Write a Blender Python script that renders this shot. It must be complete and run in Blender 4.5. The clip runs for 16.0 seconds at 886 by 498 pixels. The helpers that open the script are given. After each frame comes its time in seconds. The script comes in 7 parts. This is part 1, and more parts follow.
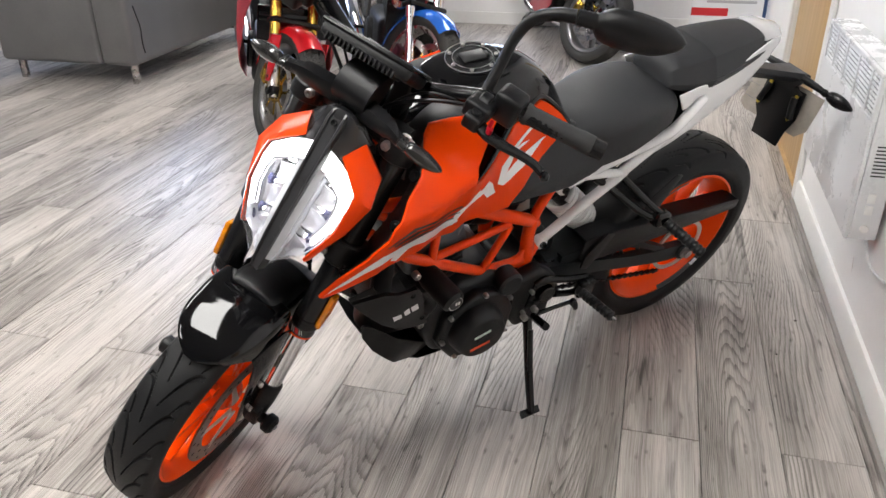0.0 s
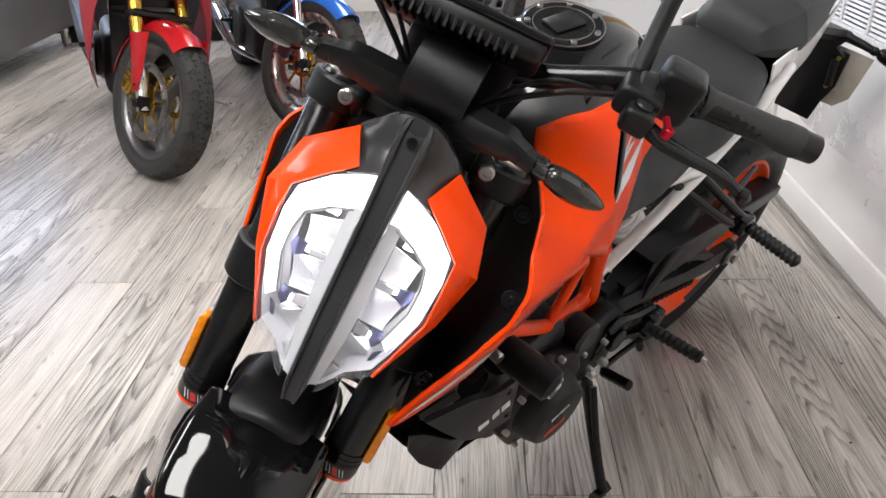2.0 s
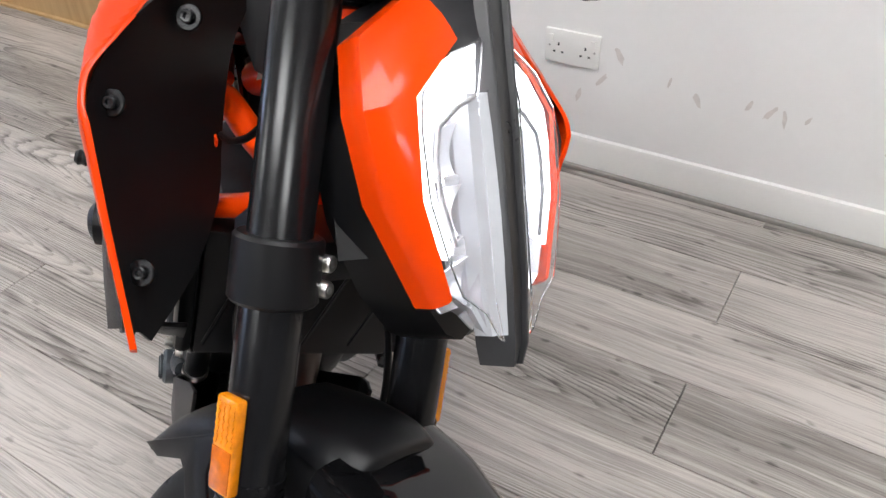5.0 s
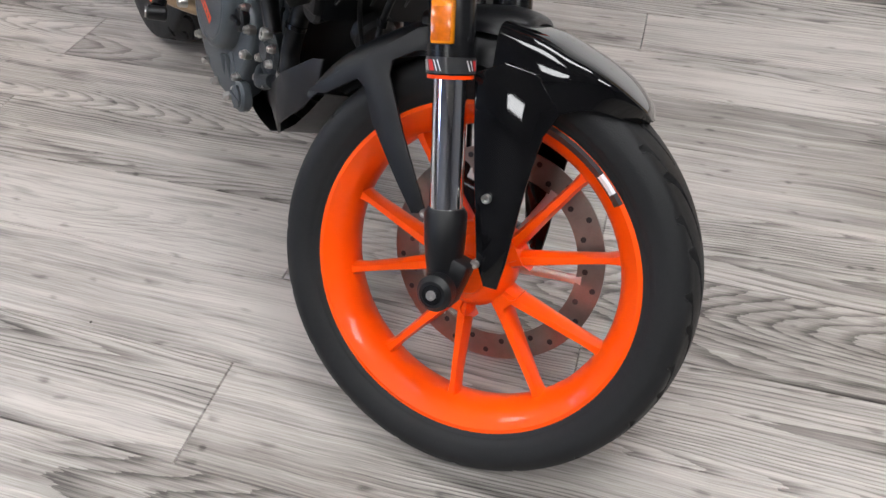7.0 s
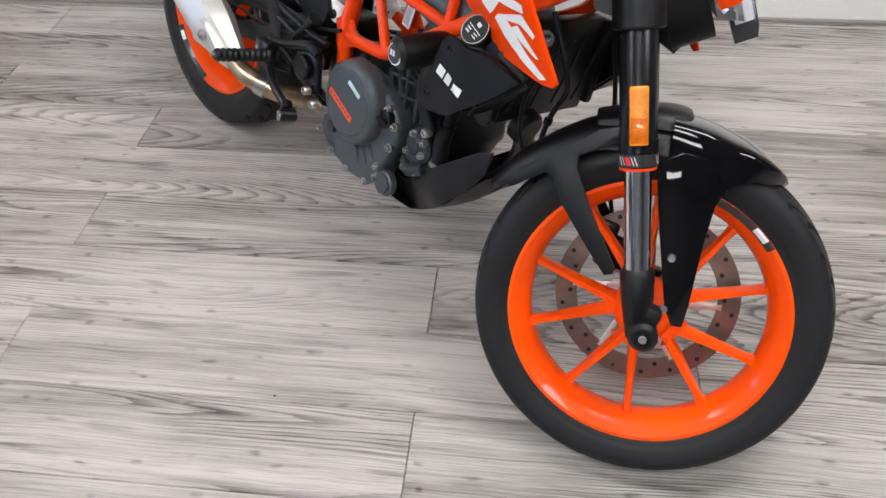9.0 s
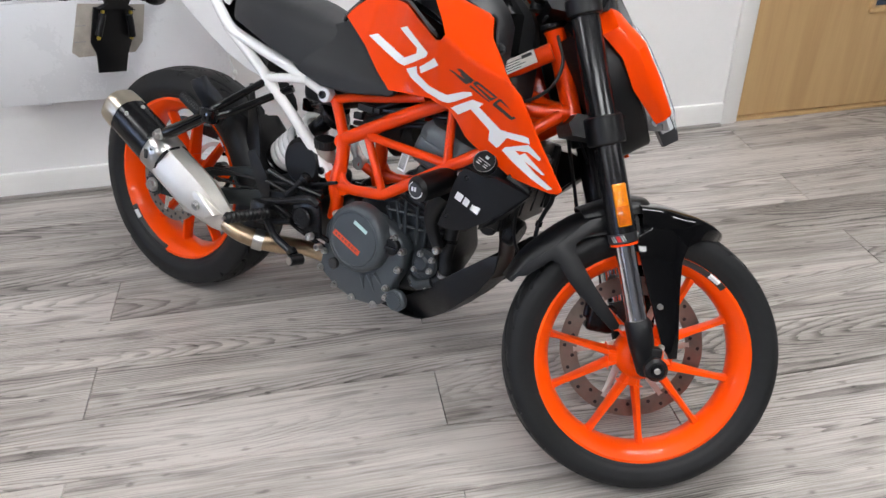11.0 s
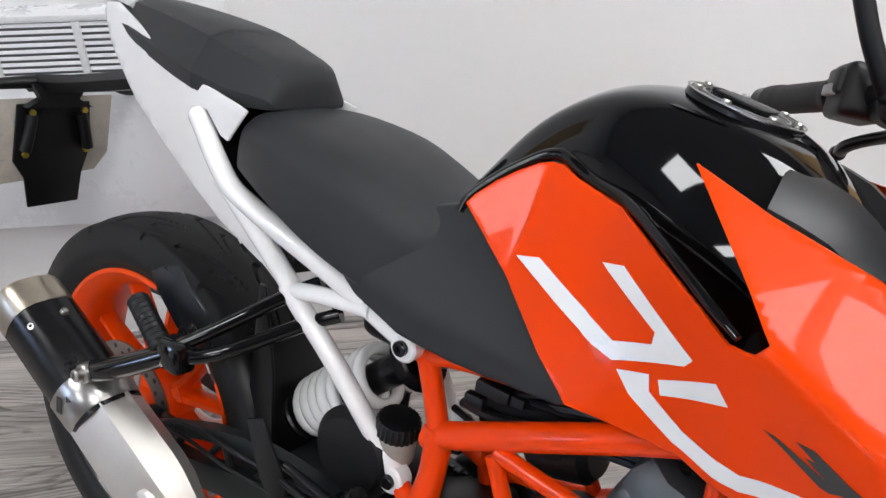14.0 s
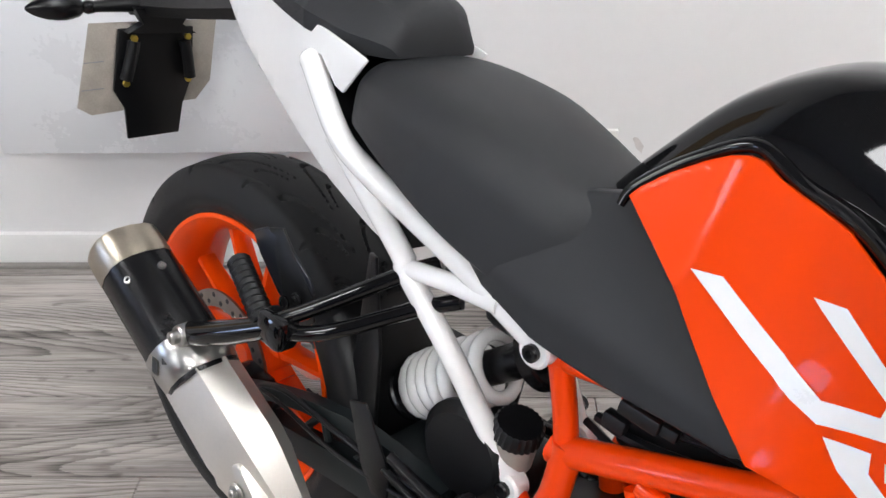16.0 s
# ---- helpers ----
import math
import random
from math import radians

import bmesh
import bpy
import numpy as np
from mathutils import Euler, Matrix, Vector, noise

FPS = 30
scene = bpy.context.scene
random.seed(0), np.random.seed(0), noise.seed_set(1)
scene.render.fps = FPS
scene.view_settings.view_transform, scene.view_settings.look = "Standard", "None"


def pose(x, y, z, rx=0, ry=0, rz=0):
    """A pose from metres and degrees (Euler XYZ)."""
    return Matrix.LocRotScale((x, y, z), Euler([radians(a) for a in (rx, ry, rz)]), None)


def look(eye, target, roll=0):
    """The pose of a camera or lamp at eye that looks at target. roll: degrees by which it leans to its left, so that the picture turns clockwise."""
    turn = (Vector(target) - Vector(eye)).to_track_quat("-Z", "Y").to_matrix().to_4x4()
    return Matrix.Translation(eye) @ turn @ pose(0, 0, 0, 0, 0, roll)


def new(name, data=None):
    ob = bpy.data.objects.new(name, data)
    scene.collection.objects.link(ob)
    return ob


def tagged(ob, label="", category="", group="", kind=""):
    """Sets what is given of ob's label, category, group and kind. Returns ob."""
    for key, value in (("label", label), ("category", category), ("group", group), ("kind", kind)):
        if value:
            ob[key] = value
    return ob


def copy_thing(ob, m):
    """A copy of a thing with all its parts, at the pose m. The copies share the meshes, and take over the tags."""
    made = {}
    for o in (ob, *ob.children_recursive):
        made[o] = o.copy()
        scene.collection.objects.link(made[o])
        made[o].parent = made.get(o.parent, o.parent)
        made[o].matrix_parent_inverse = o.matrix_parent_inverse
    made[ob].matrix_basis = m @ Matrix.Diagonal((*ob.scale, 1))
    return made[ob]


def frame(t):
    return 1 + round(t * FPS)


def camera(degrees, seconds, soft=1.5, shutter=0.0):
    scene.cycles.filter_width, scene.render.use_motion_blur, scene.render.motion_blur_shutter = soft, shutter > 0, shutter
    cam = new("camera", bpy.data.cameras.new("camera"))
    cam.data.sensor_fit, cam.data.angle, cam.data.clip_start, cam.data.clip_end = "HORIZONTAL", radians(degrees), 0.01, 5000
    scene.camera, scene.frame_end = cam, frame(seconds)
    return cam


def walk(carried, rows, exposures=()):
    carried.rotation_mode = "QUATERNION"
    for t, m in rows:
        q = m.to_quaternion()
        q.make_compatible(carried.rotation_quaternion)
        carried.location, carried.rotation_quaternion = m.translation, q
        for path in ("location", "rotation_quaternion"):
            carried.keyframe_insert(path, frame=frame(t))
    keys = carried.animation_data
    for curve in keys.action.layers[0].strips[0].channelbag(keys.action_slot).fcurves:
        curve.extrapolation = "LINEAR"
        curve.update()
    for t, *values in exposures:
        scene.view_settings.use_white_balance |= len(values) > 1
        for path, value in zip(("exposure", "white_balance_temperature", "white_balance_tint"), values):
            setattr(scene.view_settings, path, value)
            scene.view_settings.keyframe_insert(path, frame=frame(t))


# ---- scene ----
# ---------------------------------------------------------------- camera and its walk
cam = camera(59.44, 16.0, soft=1.5)
PATH = [
    (0, (2.2150, -0.0212, 1.3343), (0.4971, -0.4879, 0.4228), -0.75),
    (0.5, (2.1981, -0.0663, 1.3145), (0.4710, -0.4966, 0.4023), -0.89),
    (1, (2.0554, -0.1647, 1.2703), (0.3151, -0.5364, 0.3576), -1.00),
    (1.5, (1.8571, -0.2974, 1.2308), (0.0991, -0.5624, 0.3147), -1.31),
    (2, (1.7489, -0.4835, 1.1876), (-0.0180, -0.5687, 0.2544), -1.68),
    (2.5, (1.6463, -0.6192, 1.1438), (-0.0928, -0.4413, 0.1722), -2.09),
    (3, (1.5280, -0.7071, 1.1206), (-0.1202, -0.2267, 0.0946), -2.49),
    (3.2, (1.5009, -0.7437, 1.1227), (-0.0903, -0.1398, 0.0723), -2.71),
    (5.3, (1.2574, -1.1942, 1.1222), (0.5049, 0.1851, -0.1152), -1.74),
    (5.5, (1.2413, -1.2738, 1.1128), (0.5503, 0.1232, -0.1405), -1.67),
    (6, (1.2186, -1.4670, 1.0722), (0.6548, -0.0564, -0.2287), -1.43),
    (6.5, (1.1913, -1.5695, 1.0435), (0.7201, -0.1791, -0.3147), -1.20),
    (7, (1.1386, -1.6115, 1.0242), (0.7270, -0.2486, -0.3805), -1.19),
    (7.5, (1.0582, -1.6346, 1.0463), (0.6937, -0.2908, -0.3894), -1.10),
    (8, (0.9787, -1.6605, 1.1067), (0.6514, -0.3244, -0.3451), -1.70),
    (8.5, (0.8591, -1.7401, 1.1957), (0.5864, -0.3767, -0.2420), -1.85),
    (9, (0.7571, -1.7865, 1.2580), (0.5632, -0.3715, -0.1421), -2.12),
    (9.2, (0.7187, -1.8042, 1.2765), (0.5630, -0.3595, -0.0977), -2.09),
    (11.3, (0.3451, -2.0608, 1.3973), (0.6605, -0.4142, 0.3069), -1.45),
    (11.5, (0.3410, -2.0550, 1.3986), (0.6772, -0.4006, 0.3263), -1.34),
    (12, (0.3392, -1.9654, 1.3993), (0.7057, -0.2990, 0.3559), -1.06),
    (12.5, (0.3726, -1.7507, 1.3853), (0.7419, -0.0753, 0.3572), -0.80),
    (13, (0.3734, -1.4933, 1.3375), (0.7087, 0.1907, 0.3121), -0.55),
    (13.5, (0.3574, -1.2254, 1.3030), (0.6289, 0.4586, 0.2588), -0.30),
    (14, (0.3534, -0.9996, 1.2421), (0.5322, 0.6763, 0.1654), -0.35),
    (14.5, (0.3154, -0.9046, 1.2221), (0.4071, 0.7433, 0.0924), -0.42),
    (15, (0.3070, -0.8639, 1.2248), (0.3266, 0.7502, 0.0439), -0.65),
    (15.5, (0.3073, -0.8557, 1.2293), (0.2833, 0.7265, 0.0062), -0.94),
    (16, (0.3108, -0.8488, 1.2294), (0.2599, 0.7111, -0.0212), -1.34),
]
EXPOSURES = [(0.0, -0.04, 6850, 10), (2.0, 0.02, 6850, 10), (3.2, 0.00, 6800, 10), (5.5, -0.18, 6550, 10), (8.5, -0.21, 6500, 10), (11.5, -0.26, 6500, 10), (13.0, -0.14, 6500, 10), (14.0, -0.31, 6500, 10), (15.0, -0.18, 6550, 10), (16.0, -0.15, 6550, 10)]
walk(cam, [(t, look(eye, aim, roll)) for t, eye, aim, roll in PATH], EXPOSURES)

# ---------------------------------------------------------------- world and light
world = bpy.data.worlds.new("showroom_air")
world.use_nodes = True
world.node_tree.nodes["Background"].inputs[0].default_value = (0.96, 0.98, 1.0, 1)
world.node_tree.nodes["Background"].inputs[1].default_value = 0.15
scene.world = world
CEIL = 2.75

# ---------------------------------------------------------------- mesh helpers
def V(*p):
    return Vector(p)


def part(name, bm, material, parent=None, label="", smooth=40):
    """Links a bmesh as one mesh object under a thing or a part."""
    me = bpy.data.meshes.new(name)
    bmesh.ops.recalc_face_normals(bm, faces=bm.faces[:])
    bm.to_mesh(me)
    bm.free()
    me.materials.append(material)
    if smooth:
        me.polygons.foreach_set("use_smooth", [True] * len(me.polygons))
        me.set_sharp_from_angle(angle=radians(smooth))
    ob = new(name, me)
    if parent:
        ob.parent = parent
    return tagged(ob, label) if label else ob


def thing(name, label, category, m=None, group="", kind=""):
    ob = new(name)
    ob.empty_display_size = 0.1
    if m is not None:
        ob.matrix_basis = m
    return tagged(ob, label, category, group, kind)


def moved(bm, m):
    bm.transform(m)
    return bm


def merged(*bms):
    out = bmesh.new()
    for b in bms:
        me = bpy.data.meshes.new("tmp")
        b.to_mesh(me)
        b.free()
        out.from_mesh(me)
        bpy.data.meshes.remove(me)
    return out


def box(lo, hi, bevel=0.0, seg=2):
    bm = bmesh.new()
    c = [(a + b) / 2 for a, b in zip(lo, hi)]
    s = [b - a for a, b in zip(lo, hi)]
    bmesh.ops.create_cube(bm, size=1.0, matrix=Matrix.Translation(c) @ Matrix.Diagonal((*s, 1)))
    if bevel:
        bmesh.ops.bevel(bm, geom=bm.edges[:], offset=bevel, segments=seg, profile=0.5, affect="EDGES")
    return bm


def catmull(points, n, closed=False):
    """n points a span along a smooth line through the given points."""
    p = np.asarray(points, float)
    k = len(p)
    if closed:
        q = np.concatenate([p[-1:], p, p[:2]])
        spans = k
    else:
        q = np.concatenate([2 * p[:1] - p[1:2], p, 2 * p[-1:] - p[-2:-1]])
        spans = k - 1
    u = np.arange(n)[:, None] / n
    shape = (n,) + (1,) * (p.ndim - 1)
    u = u.reshape(shape)
    out = []
    for i in range(spans):
        a, b, c, d = q[i], q[i + 1], q[i + 2], q[i + 3]
        out.append(0.5 * (2 * b + (c - a) * u + (2 * a - 5 * b + 4 * c - d) * u**2 + (3 * b - a - 3 * c + d) * u**3))
    if not closed:
        out.append(p[-1:])
    return np.concatenate(out)


def tube(points, r, seg=10, smooth=0, closed=False, caps=True):
    """A round bar along points; r is one radius or one for each point."""
    p = np.asarray(points, float)
    rr = np.full(len(p), float(r)) if np.isscalar(r) else np.asarray(r, float)
    if smooth:
        rr = catmull(rr[:, None], smooth, closed)[:, 0]
        p = catmull(p, smooth, closed)
    n = len(p)
    bm = bmesh.new()
    rings, side = [], None
    for i in range(n):
        if closed:
            d = p[(i + 1) % n] - p[i - 1]
        else:
            d = p[min(i + 1, n - 1)] - p[max(i - 1, 0)]
        d = Vector(d).normalized()
        if side is None:
            side = d.orthogonal().normalized()
        side = (side - d * side.dot(d)).normalized()
        up = d.cross(side)
        rings.append([bm.verts.new(Vector(p[i]) + float(rr[i]) * (math.cos(a) * side + math.sin(a) * up)) for a in np.linspace(0, 2 * math.pi, seg, endpoint=False).tolist()])
    for i in range(n if closed else n - 1):
        a, b = rings[i], rings[(i + 1) % n]
        for j in range(seg):
            bm.faces.new((a[j], a[(j + 1) % seg], b[(j + 1) % seg], b[j]))
    if caps and not closed:
        bm.faces.new(rings[0][::-1])
        bm.faces.new(rings[-1])
    return bm


def lathe(profile, seg=48, closed=True, a0=0.0, a1=360.0):
    """Turns (radius, y) round the y axis."""
    bm = bmesh.new()
    full = abs(a1 - a0) >= 359.9
    m = seg if full else seg + 1
    rows = []
    for i in range(m):
        a = radians(a0 + (a1 - a0) * i / seg)
        rows.append([bm.verts.new((r * math.cos(a), y, r * math.sin(a))) for r, y in profile])
    k = len(profile)
    for i in range(seg):
        a, b = rows[i], rows[(i + 1) % m]
        for j in range(k if closed else k - 1):
            bm.faces.new((a[j], a[(j + 1) % k], b[(j + 1) % k], b[j]))
    if not full and closed:
        bm.faces.new(rows[0])
        bm.faces.new(rows[-1][::-1])
    return bm


def disc(c, d, r, h, seg=24, bevel=0.0):
    """A round plug of radius r with its middle at c, h long along d."""
    b = min(bevel, r * 0.6, h * 0.45)
    prof = [(0.0001, -h / 2), (r - b, -h / 2), (r, -h / 2 + b), (r, h / 2 - b), (r - b, h / 2), (0.0001, h / 2)]
    bm = lathe(prof, seg, closed=False)
    q = Vector((0, 1, 0)).rotation_difference(Vector(d).normalized())
    bm.transform(Matrix.Translation(c) @ q.to_matrix().to_4x4())
    return bm


def bolt(c, d, r=0.006, h=0.006):
    """A button-head screw with a hexagon socket."""
    prof = [(r * 0.42, h * 0.35), (r * 0.45, h * 0.95), (r * 0.8, h), (r, h * 0.7), (r, -h)]
    bm = lathe([(0.0001, h * 0.35)] + prof, 12, closed=False)
    q = Vector((0, 1, 0)).rotation_difference(Vector(d).normalized())
    bm.transform(Matrix.Translation(c) @ q.to_matrix().to_4x4())
    return bm


def loft(secs, nu=3, nv=3, ring=True, caps=True):
    """A smooth skin over cross-sections with equal numbers of points; ring: each section is closed."""
    s = np.asarray(secs, float)
    if nu > 1:
        s = catmull(s, nu)
    s = np.swapaxes(s, 0, 1)
    if nv > 1:
        s = catmull(s, nv, ring)
    s = np.swapaxes(s, 0, 1)
    bm = bmesh.new()
    rows = [[bm.verts.new(p) for p in row] for row in s]
    k = len(rows[0])
    for a, b in zip(rows, rows[1:]):
        for j in range(k if ring else k - 1):
            bm.faces.new((a[j], a[(j + 1) % k], b[(j + 1) % k], b[j]))
    if ring and caps:
        bm.faces.new(rows[0][::-1])
        bm.faces.new(rows[-1])
    return bm


def shell(bm, t):
    """Gives a skin a thickness of t, inwards."""
    bmesh.ops.recalc_face_normals(bm, faces=bm.faces[:])
    bmesh.ops.solidify(bm, geom=bm.faces[:], thickness=t)
    return bm


def panel(points, t=0.004, bevel=0.0015, cuts=0, centre=None):
    """A plate with a drawn outline of 3D corners, t thick across its mean plane."""
    bm = bmesh.new()
    vs = [bm.verts.new(p) for p in points]
    f = bm.faces.new(vs)
    f.normal_update()
    n = f.normal.copy()
    if centre is not None:
        bmesh.ops.poke(bm, faces=[f])
        for v in bm.verts:
            if v not in vs:
                v.co = Vector(centre)
    got = bmesh.ops.extrude_face_region(bm, geom=bm.faces[:])
    for v in got["geom"]:
        if isinstance(v, bmesh.types.BMVert):
            v.co += n * t
    bmesh.ops.recalc_face_normals(bm, faces=bm.faces[:])
    if bevel:
        es = [e for e in bm.edges if len(e.link_faces) == 2 and e.calc_face_angle(0) > 0.6]
        bmesh.ops.bevel(bm, geom=es, offset=bevel, segments=2, profile=0.5, affect="EDGES")
    return bm


def slab(outline, y0, y1, bevel=0.003, seg=2):
    """A solid of an (x, z) outline from y0 to y1."""
    bm = bmesh.new()
    f = bm.faces.new([bm.verts.new((x, y0, z)) for x, z in outline])
    got = bmesh.ops.extrude_face_region(bm, geom=[f])
    for v in got["geom"]:
        if isinstance(v, bmesh.types.BMVert):
            v.co.y = y1
    bmesh.ops.recalc_face_normals(bm, faces=bm.faces[:])
    if bevel:
        bmesh.ops.bevel(bm, geom=bm.edges[:], offset=bevel, segments=seg, profile=0.5, affect="EDGES")
    return bm


# ---------------------------------------------------------------- materials
def nodes_of(m):
    m.use_nodes = True
    t = m.node_tree
    return t, t.nodes["Principled BSDF"]


def mat(name, color, rough=0.5, metal=0.0, coat=0.0, var=0.08, scale=30.0, bump=0.0, bscale=400.0, rvar=0.1, emit=None, power=0.0, spec=0.5):
    """A material with colour and gloss that wander at two scales, and a fine relief."""
    m = bpy.data.materials.new(name)
    t, b = nodes_of(m)
    n, link = t.nodes, t.links
    b.inputs["Metallic"].default_value = metal
    b.inputs["Coat Weight"].default_value = coat
    b.inputs["Coat Roughness"].default_value = 0.03
    b.inputs["Coat IOR"].default_value = 1.38
    b.inputs["Specular IOR Level"].default_value = spec
    co = n.new("ShaderNodeTexCoord")
    big, fine = n.new("ShaderNodeTexNoise"), n.new("ShaderNodeTexNoise")
    big.inputs["Scale"].default_value, fine.inputs["Scale"].default_value = scale, scale * 14
    big.inputs["Detail"].default_value = 5.0
    for q in (big, fine):
        link.new(co.outputs["Object"], q.inputs["Vector"])
    mix = n.new("ShaderNodeMath")
    mix.operation = "MULTIPLY_ADD"
    mix.inputs[1].default_value = 0.35
    link.new(fine.outputs["Fac"], mix.inputs[0])
    link.new(big.outputs["Fac"], mix.inputs[2])
    ramp = n.new("ShaderNodeValToRGB")
    ramp.color_ramp.elements[0].position, ramp.color_ramp.elements[1].position = 0.35, 1.0
    ramp.color_ramp.elements[0].color = (*[max(0.0, c * (1 - var)) for c in color], 1)
    ramp.color_ramp.elements[1].color = (*[min(1.0, c * (1 + var)) for c in color], 1)
    link.new(mix.outputs[0], ramp.inputs["Fac"])
    link.new(ramp.outputs["Color"], b.inputs["Base Color"])
    ro = n.new("ShaderNodeMapRange")
    ro.inputs["From Min"].default_value, ro.inputs["From Max"].default_value = 0.4, 1.0
    ro.inputs["To Min"].default_value, ro.inputs["To Max"].default_value = max(0.02, rough * (1 - rvar)), min(1.0, rough * (1 + rvar))
    link.new(mix.outputs[0], ro.inputs["Value"])
    link.new(ro.outputs["Result"], b.inputs["Roughness"])
    if bump:
        tex, bu = n.new("ShaderNodeTexNoise"), n.new("ShaderNodeBump")
        tex.inputs["Scale"].default_value, tex.inputs["Detail"].default_value = bscale, 3.0
        bu.inputs["Strength"].default_value, bu.inputs["Distance"].default_value = bump, 0.001
        link.new(co.outputs["Object"], tex.inputs["Vector"])
        link.new(tex.outputs["Fac"], bu.inputs["Height"])
        link.new(bu.outputs["Normal"], b.inputs["Normal"])
    if emit:
        b.inputs["Emission Color"].default_value = (*emit, 1)
        b.inputs["Emission Strength"].default_value = power
    return m


def wood(name, dark, light, along="X", stretch=0.07, scale=9.0, rough=0.45, contrast=1.0, bump=0.15, per_piece=True, knots=True):
    """Long-grained timber: rings drawn out along the grain, fine pores, a tone of its own for each piece."""
    m = bpy.data.materials.new(name)
    t, b = nodes_of(m)
    n, link = t.nodes, t.links
    co, info = n.new("ShaderNodeTexCoord"), n.new("ShaderNodeObjectInfo")
    mp = n.new("ShaderNodeMapping")
    mp.inputs["Scale"].default_value = (stretch, 1, 1) if along == "X" else (1, 1, stretch)
    off = n.new("ShaderNodeVectorMath")
    off.operation = "SCALE"
    off.inputs[0].default_value = (13.0, 7.0, 5.0)
    link.new(info.outputs["Random"], off.inputs["Scale"])
    add = n.new("ShaderNodeVectorMath")
    link.new(co.outputs["Object"], mp.inputs["Vector"])
    link.new(mp.outputs["Vector"], add.inputs[0])
    link.new(off.outputs["Vector"], add.inputs[1])
    warp = n.new("ShaderNodeTexNoise")
    warp.inputs["Scale"].default_value, warp.inputs["Detail"].default_value = scale * 0.55, 2.0
    link.new(add.outputs[0], warp.inputs["Vector"])
    # cathedral figure: bands of a warped height field
    ring = n.new("ShaderNodeMath")
    ring.operation = "MULTIPLY"
    ring.inputs[1].default_value = 16.0
    link.new(warp.outputs["Fac"], ring.inputs[0])
    pp = n.new("ShaderNodeMath")
    pp.operation = "PINGPONG"
    pp.inputs[1].default_value = 1.0
    link.new(ring.outputs[0], pp.inputs[0])
    mp2 = n.new("ShaderNodeMapping")
    mp2.inputs["Scale"].default_value = (stretch * 0.35, 1, 1) if along == "X" else (1, 1, stretch * 0.35)
    add2 = n.new("ShaderNodeVectorMath")
    link.new(co.outputs["Object"], mp2.inputs["Vector"])
    link.new(mp2.outputs["Vector"], add2.inputs[0])
    link.new(off.outputs["Vector"], add2.inputs[1])
    fib = n.new("ShaderNodeTexNoise")
    fib.inputs["Scale"].default_value, fib.inputs["Detail"].default_value, fib.inputs["Roughness"].default_value = scale * 9, 6.0, 0.72
    link.new(add2.outputs[0], fib.inputs["Vector"])
    blotch = n.new("ShaderNodeTexNoise")
    blotch.inputs["Scale"].default_value, blotch.inputs["Detail"].default_value = scale * 0.45, 3.0
    link.new(add.outputs[0], blotch.inputs["Vector"])

    def weighted(a, w, base):
        q = n.new("ShaderNodeMath")
        q.operation = "MULTIPLY_ADD"
        q.inputs[1].default_value = w
        link.new(a, q.inputs[0])
        if isinstance(base, float):
            q.inputs[2].default_value = base
        else:
            link.new(base, q.inputs[2])
        return q.outputs[0]

    total = weighted(pp.outputs[0], 0.20 * contrast, 0.5 - 0.10 * contrast - 0.32 * contrast - 0.25)
    total = weighted(fib.outputs["Fac"], 0.64 * contrast, total)
    total = weighted(blotch.outputs["Fac"], 0.5, total)
    if per_piece:
        total = weighted(info.outputs["Random"], 0.22, weighted(info.outputs["Random"], -0.11, total))
    if knots:
        vor = n.new("ShaderNodeTexVoronoi")
        vor.inputs["Scale"].default_value = 3.1
        mp3 = n.new("ShaderNodeMapping")
        mp3.inputs["Scale"].default_value = (0.55, 1.25, 1) if along == "X" else (1.25, 1, 0.55)
        add3 = n.new("ShaderNodeVectorMath")
        link.new(co.outputs["Object"], mp3.inputs["Vector"])
        link.new(mp3.outputs["Vector"], add3.inputs[0])
        link.new(off.outputs["Vector"], add3.inputs[1])
        link.new(add3.outputs[0], vor.inputs["Vector"])
        kr = n.new("ShaderNodeMapRange")
        kr.inputs["From Min"].default_value, kr.inputs["From Max"].default_value = 0.02, 0.10
        kr.inputs["To Min"].default_value, kr.inputs["To Max"].default_value = -0.34, 0.0
        link.new(vor.outputs["Distance"], kr.inputs["Value"])
        total = weighted(kr.outputs["Result"], 1.0, total)
    ramp = n.new("ShaderNodeValToRGB")
    e = ramp.color_ramp.elements
    e[0].position, e[1].position = 0.08, 0.92
    e[0].color, e[1].color = (*dark, 1), (*light, 1)
    mid = ramp.color_ramp.elements.new(0.5)
    mid.color = (*[(a + c) / 2 * 1.02 for a, c in zip(dark, light)], 1)
    link.new(total, ramp.inputs["Fac"])
    link.new(ramp.outputs["Color"], b.inputs["Base Color"])
    rr = n.new("ShaderNodeMapRange")
    rr.inputs["To Min"].default_value, rr.inputs["To Max"].default_value = rough * 1.2, rough * 0.85
    link.new(total, rr.inputs["Value"])
    link.new(rr.outputs["Result"], b.inputs["Roughness"])
    bu = n.new("ShaderNodeBump")
    bu.inputs["Strength"].default_value, bu.inputs["Distance"].default_value = bump, 0.0008
    link.new(fib.outputs["Fac"], bu.inputs["Height"])
    link.new(bu.outputs["Normal"], b.inputs["Normal"])
    return m


def glass(name, color=(1, 1, 1), rough=0.02, ior=1.45):
    m = bpy.data.materials.new(name)
    t, b = nodes_of(m)
    b.inputs["Base Color"].default_value = (*color, 1)
    b.inputs["Transmission Weight"].default_value = 1.0
    b.inputs["Roughness"].default_value = rough
    b.inputs["IOR"].default_value = ior
    return m


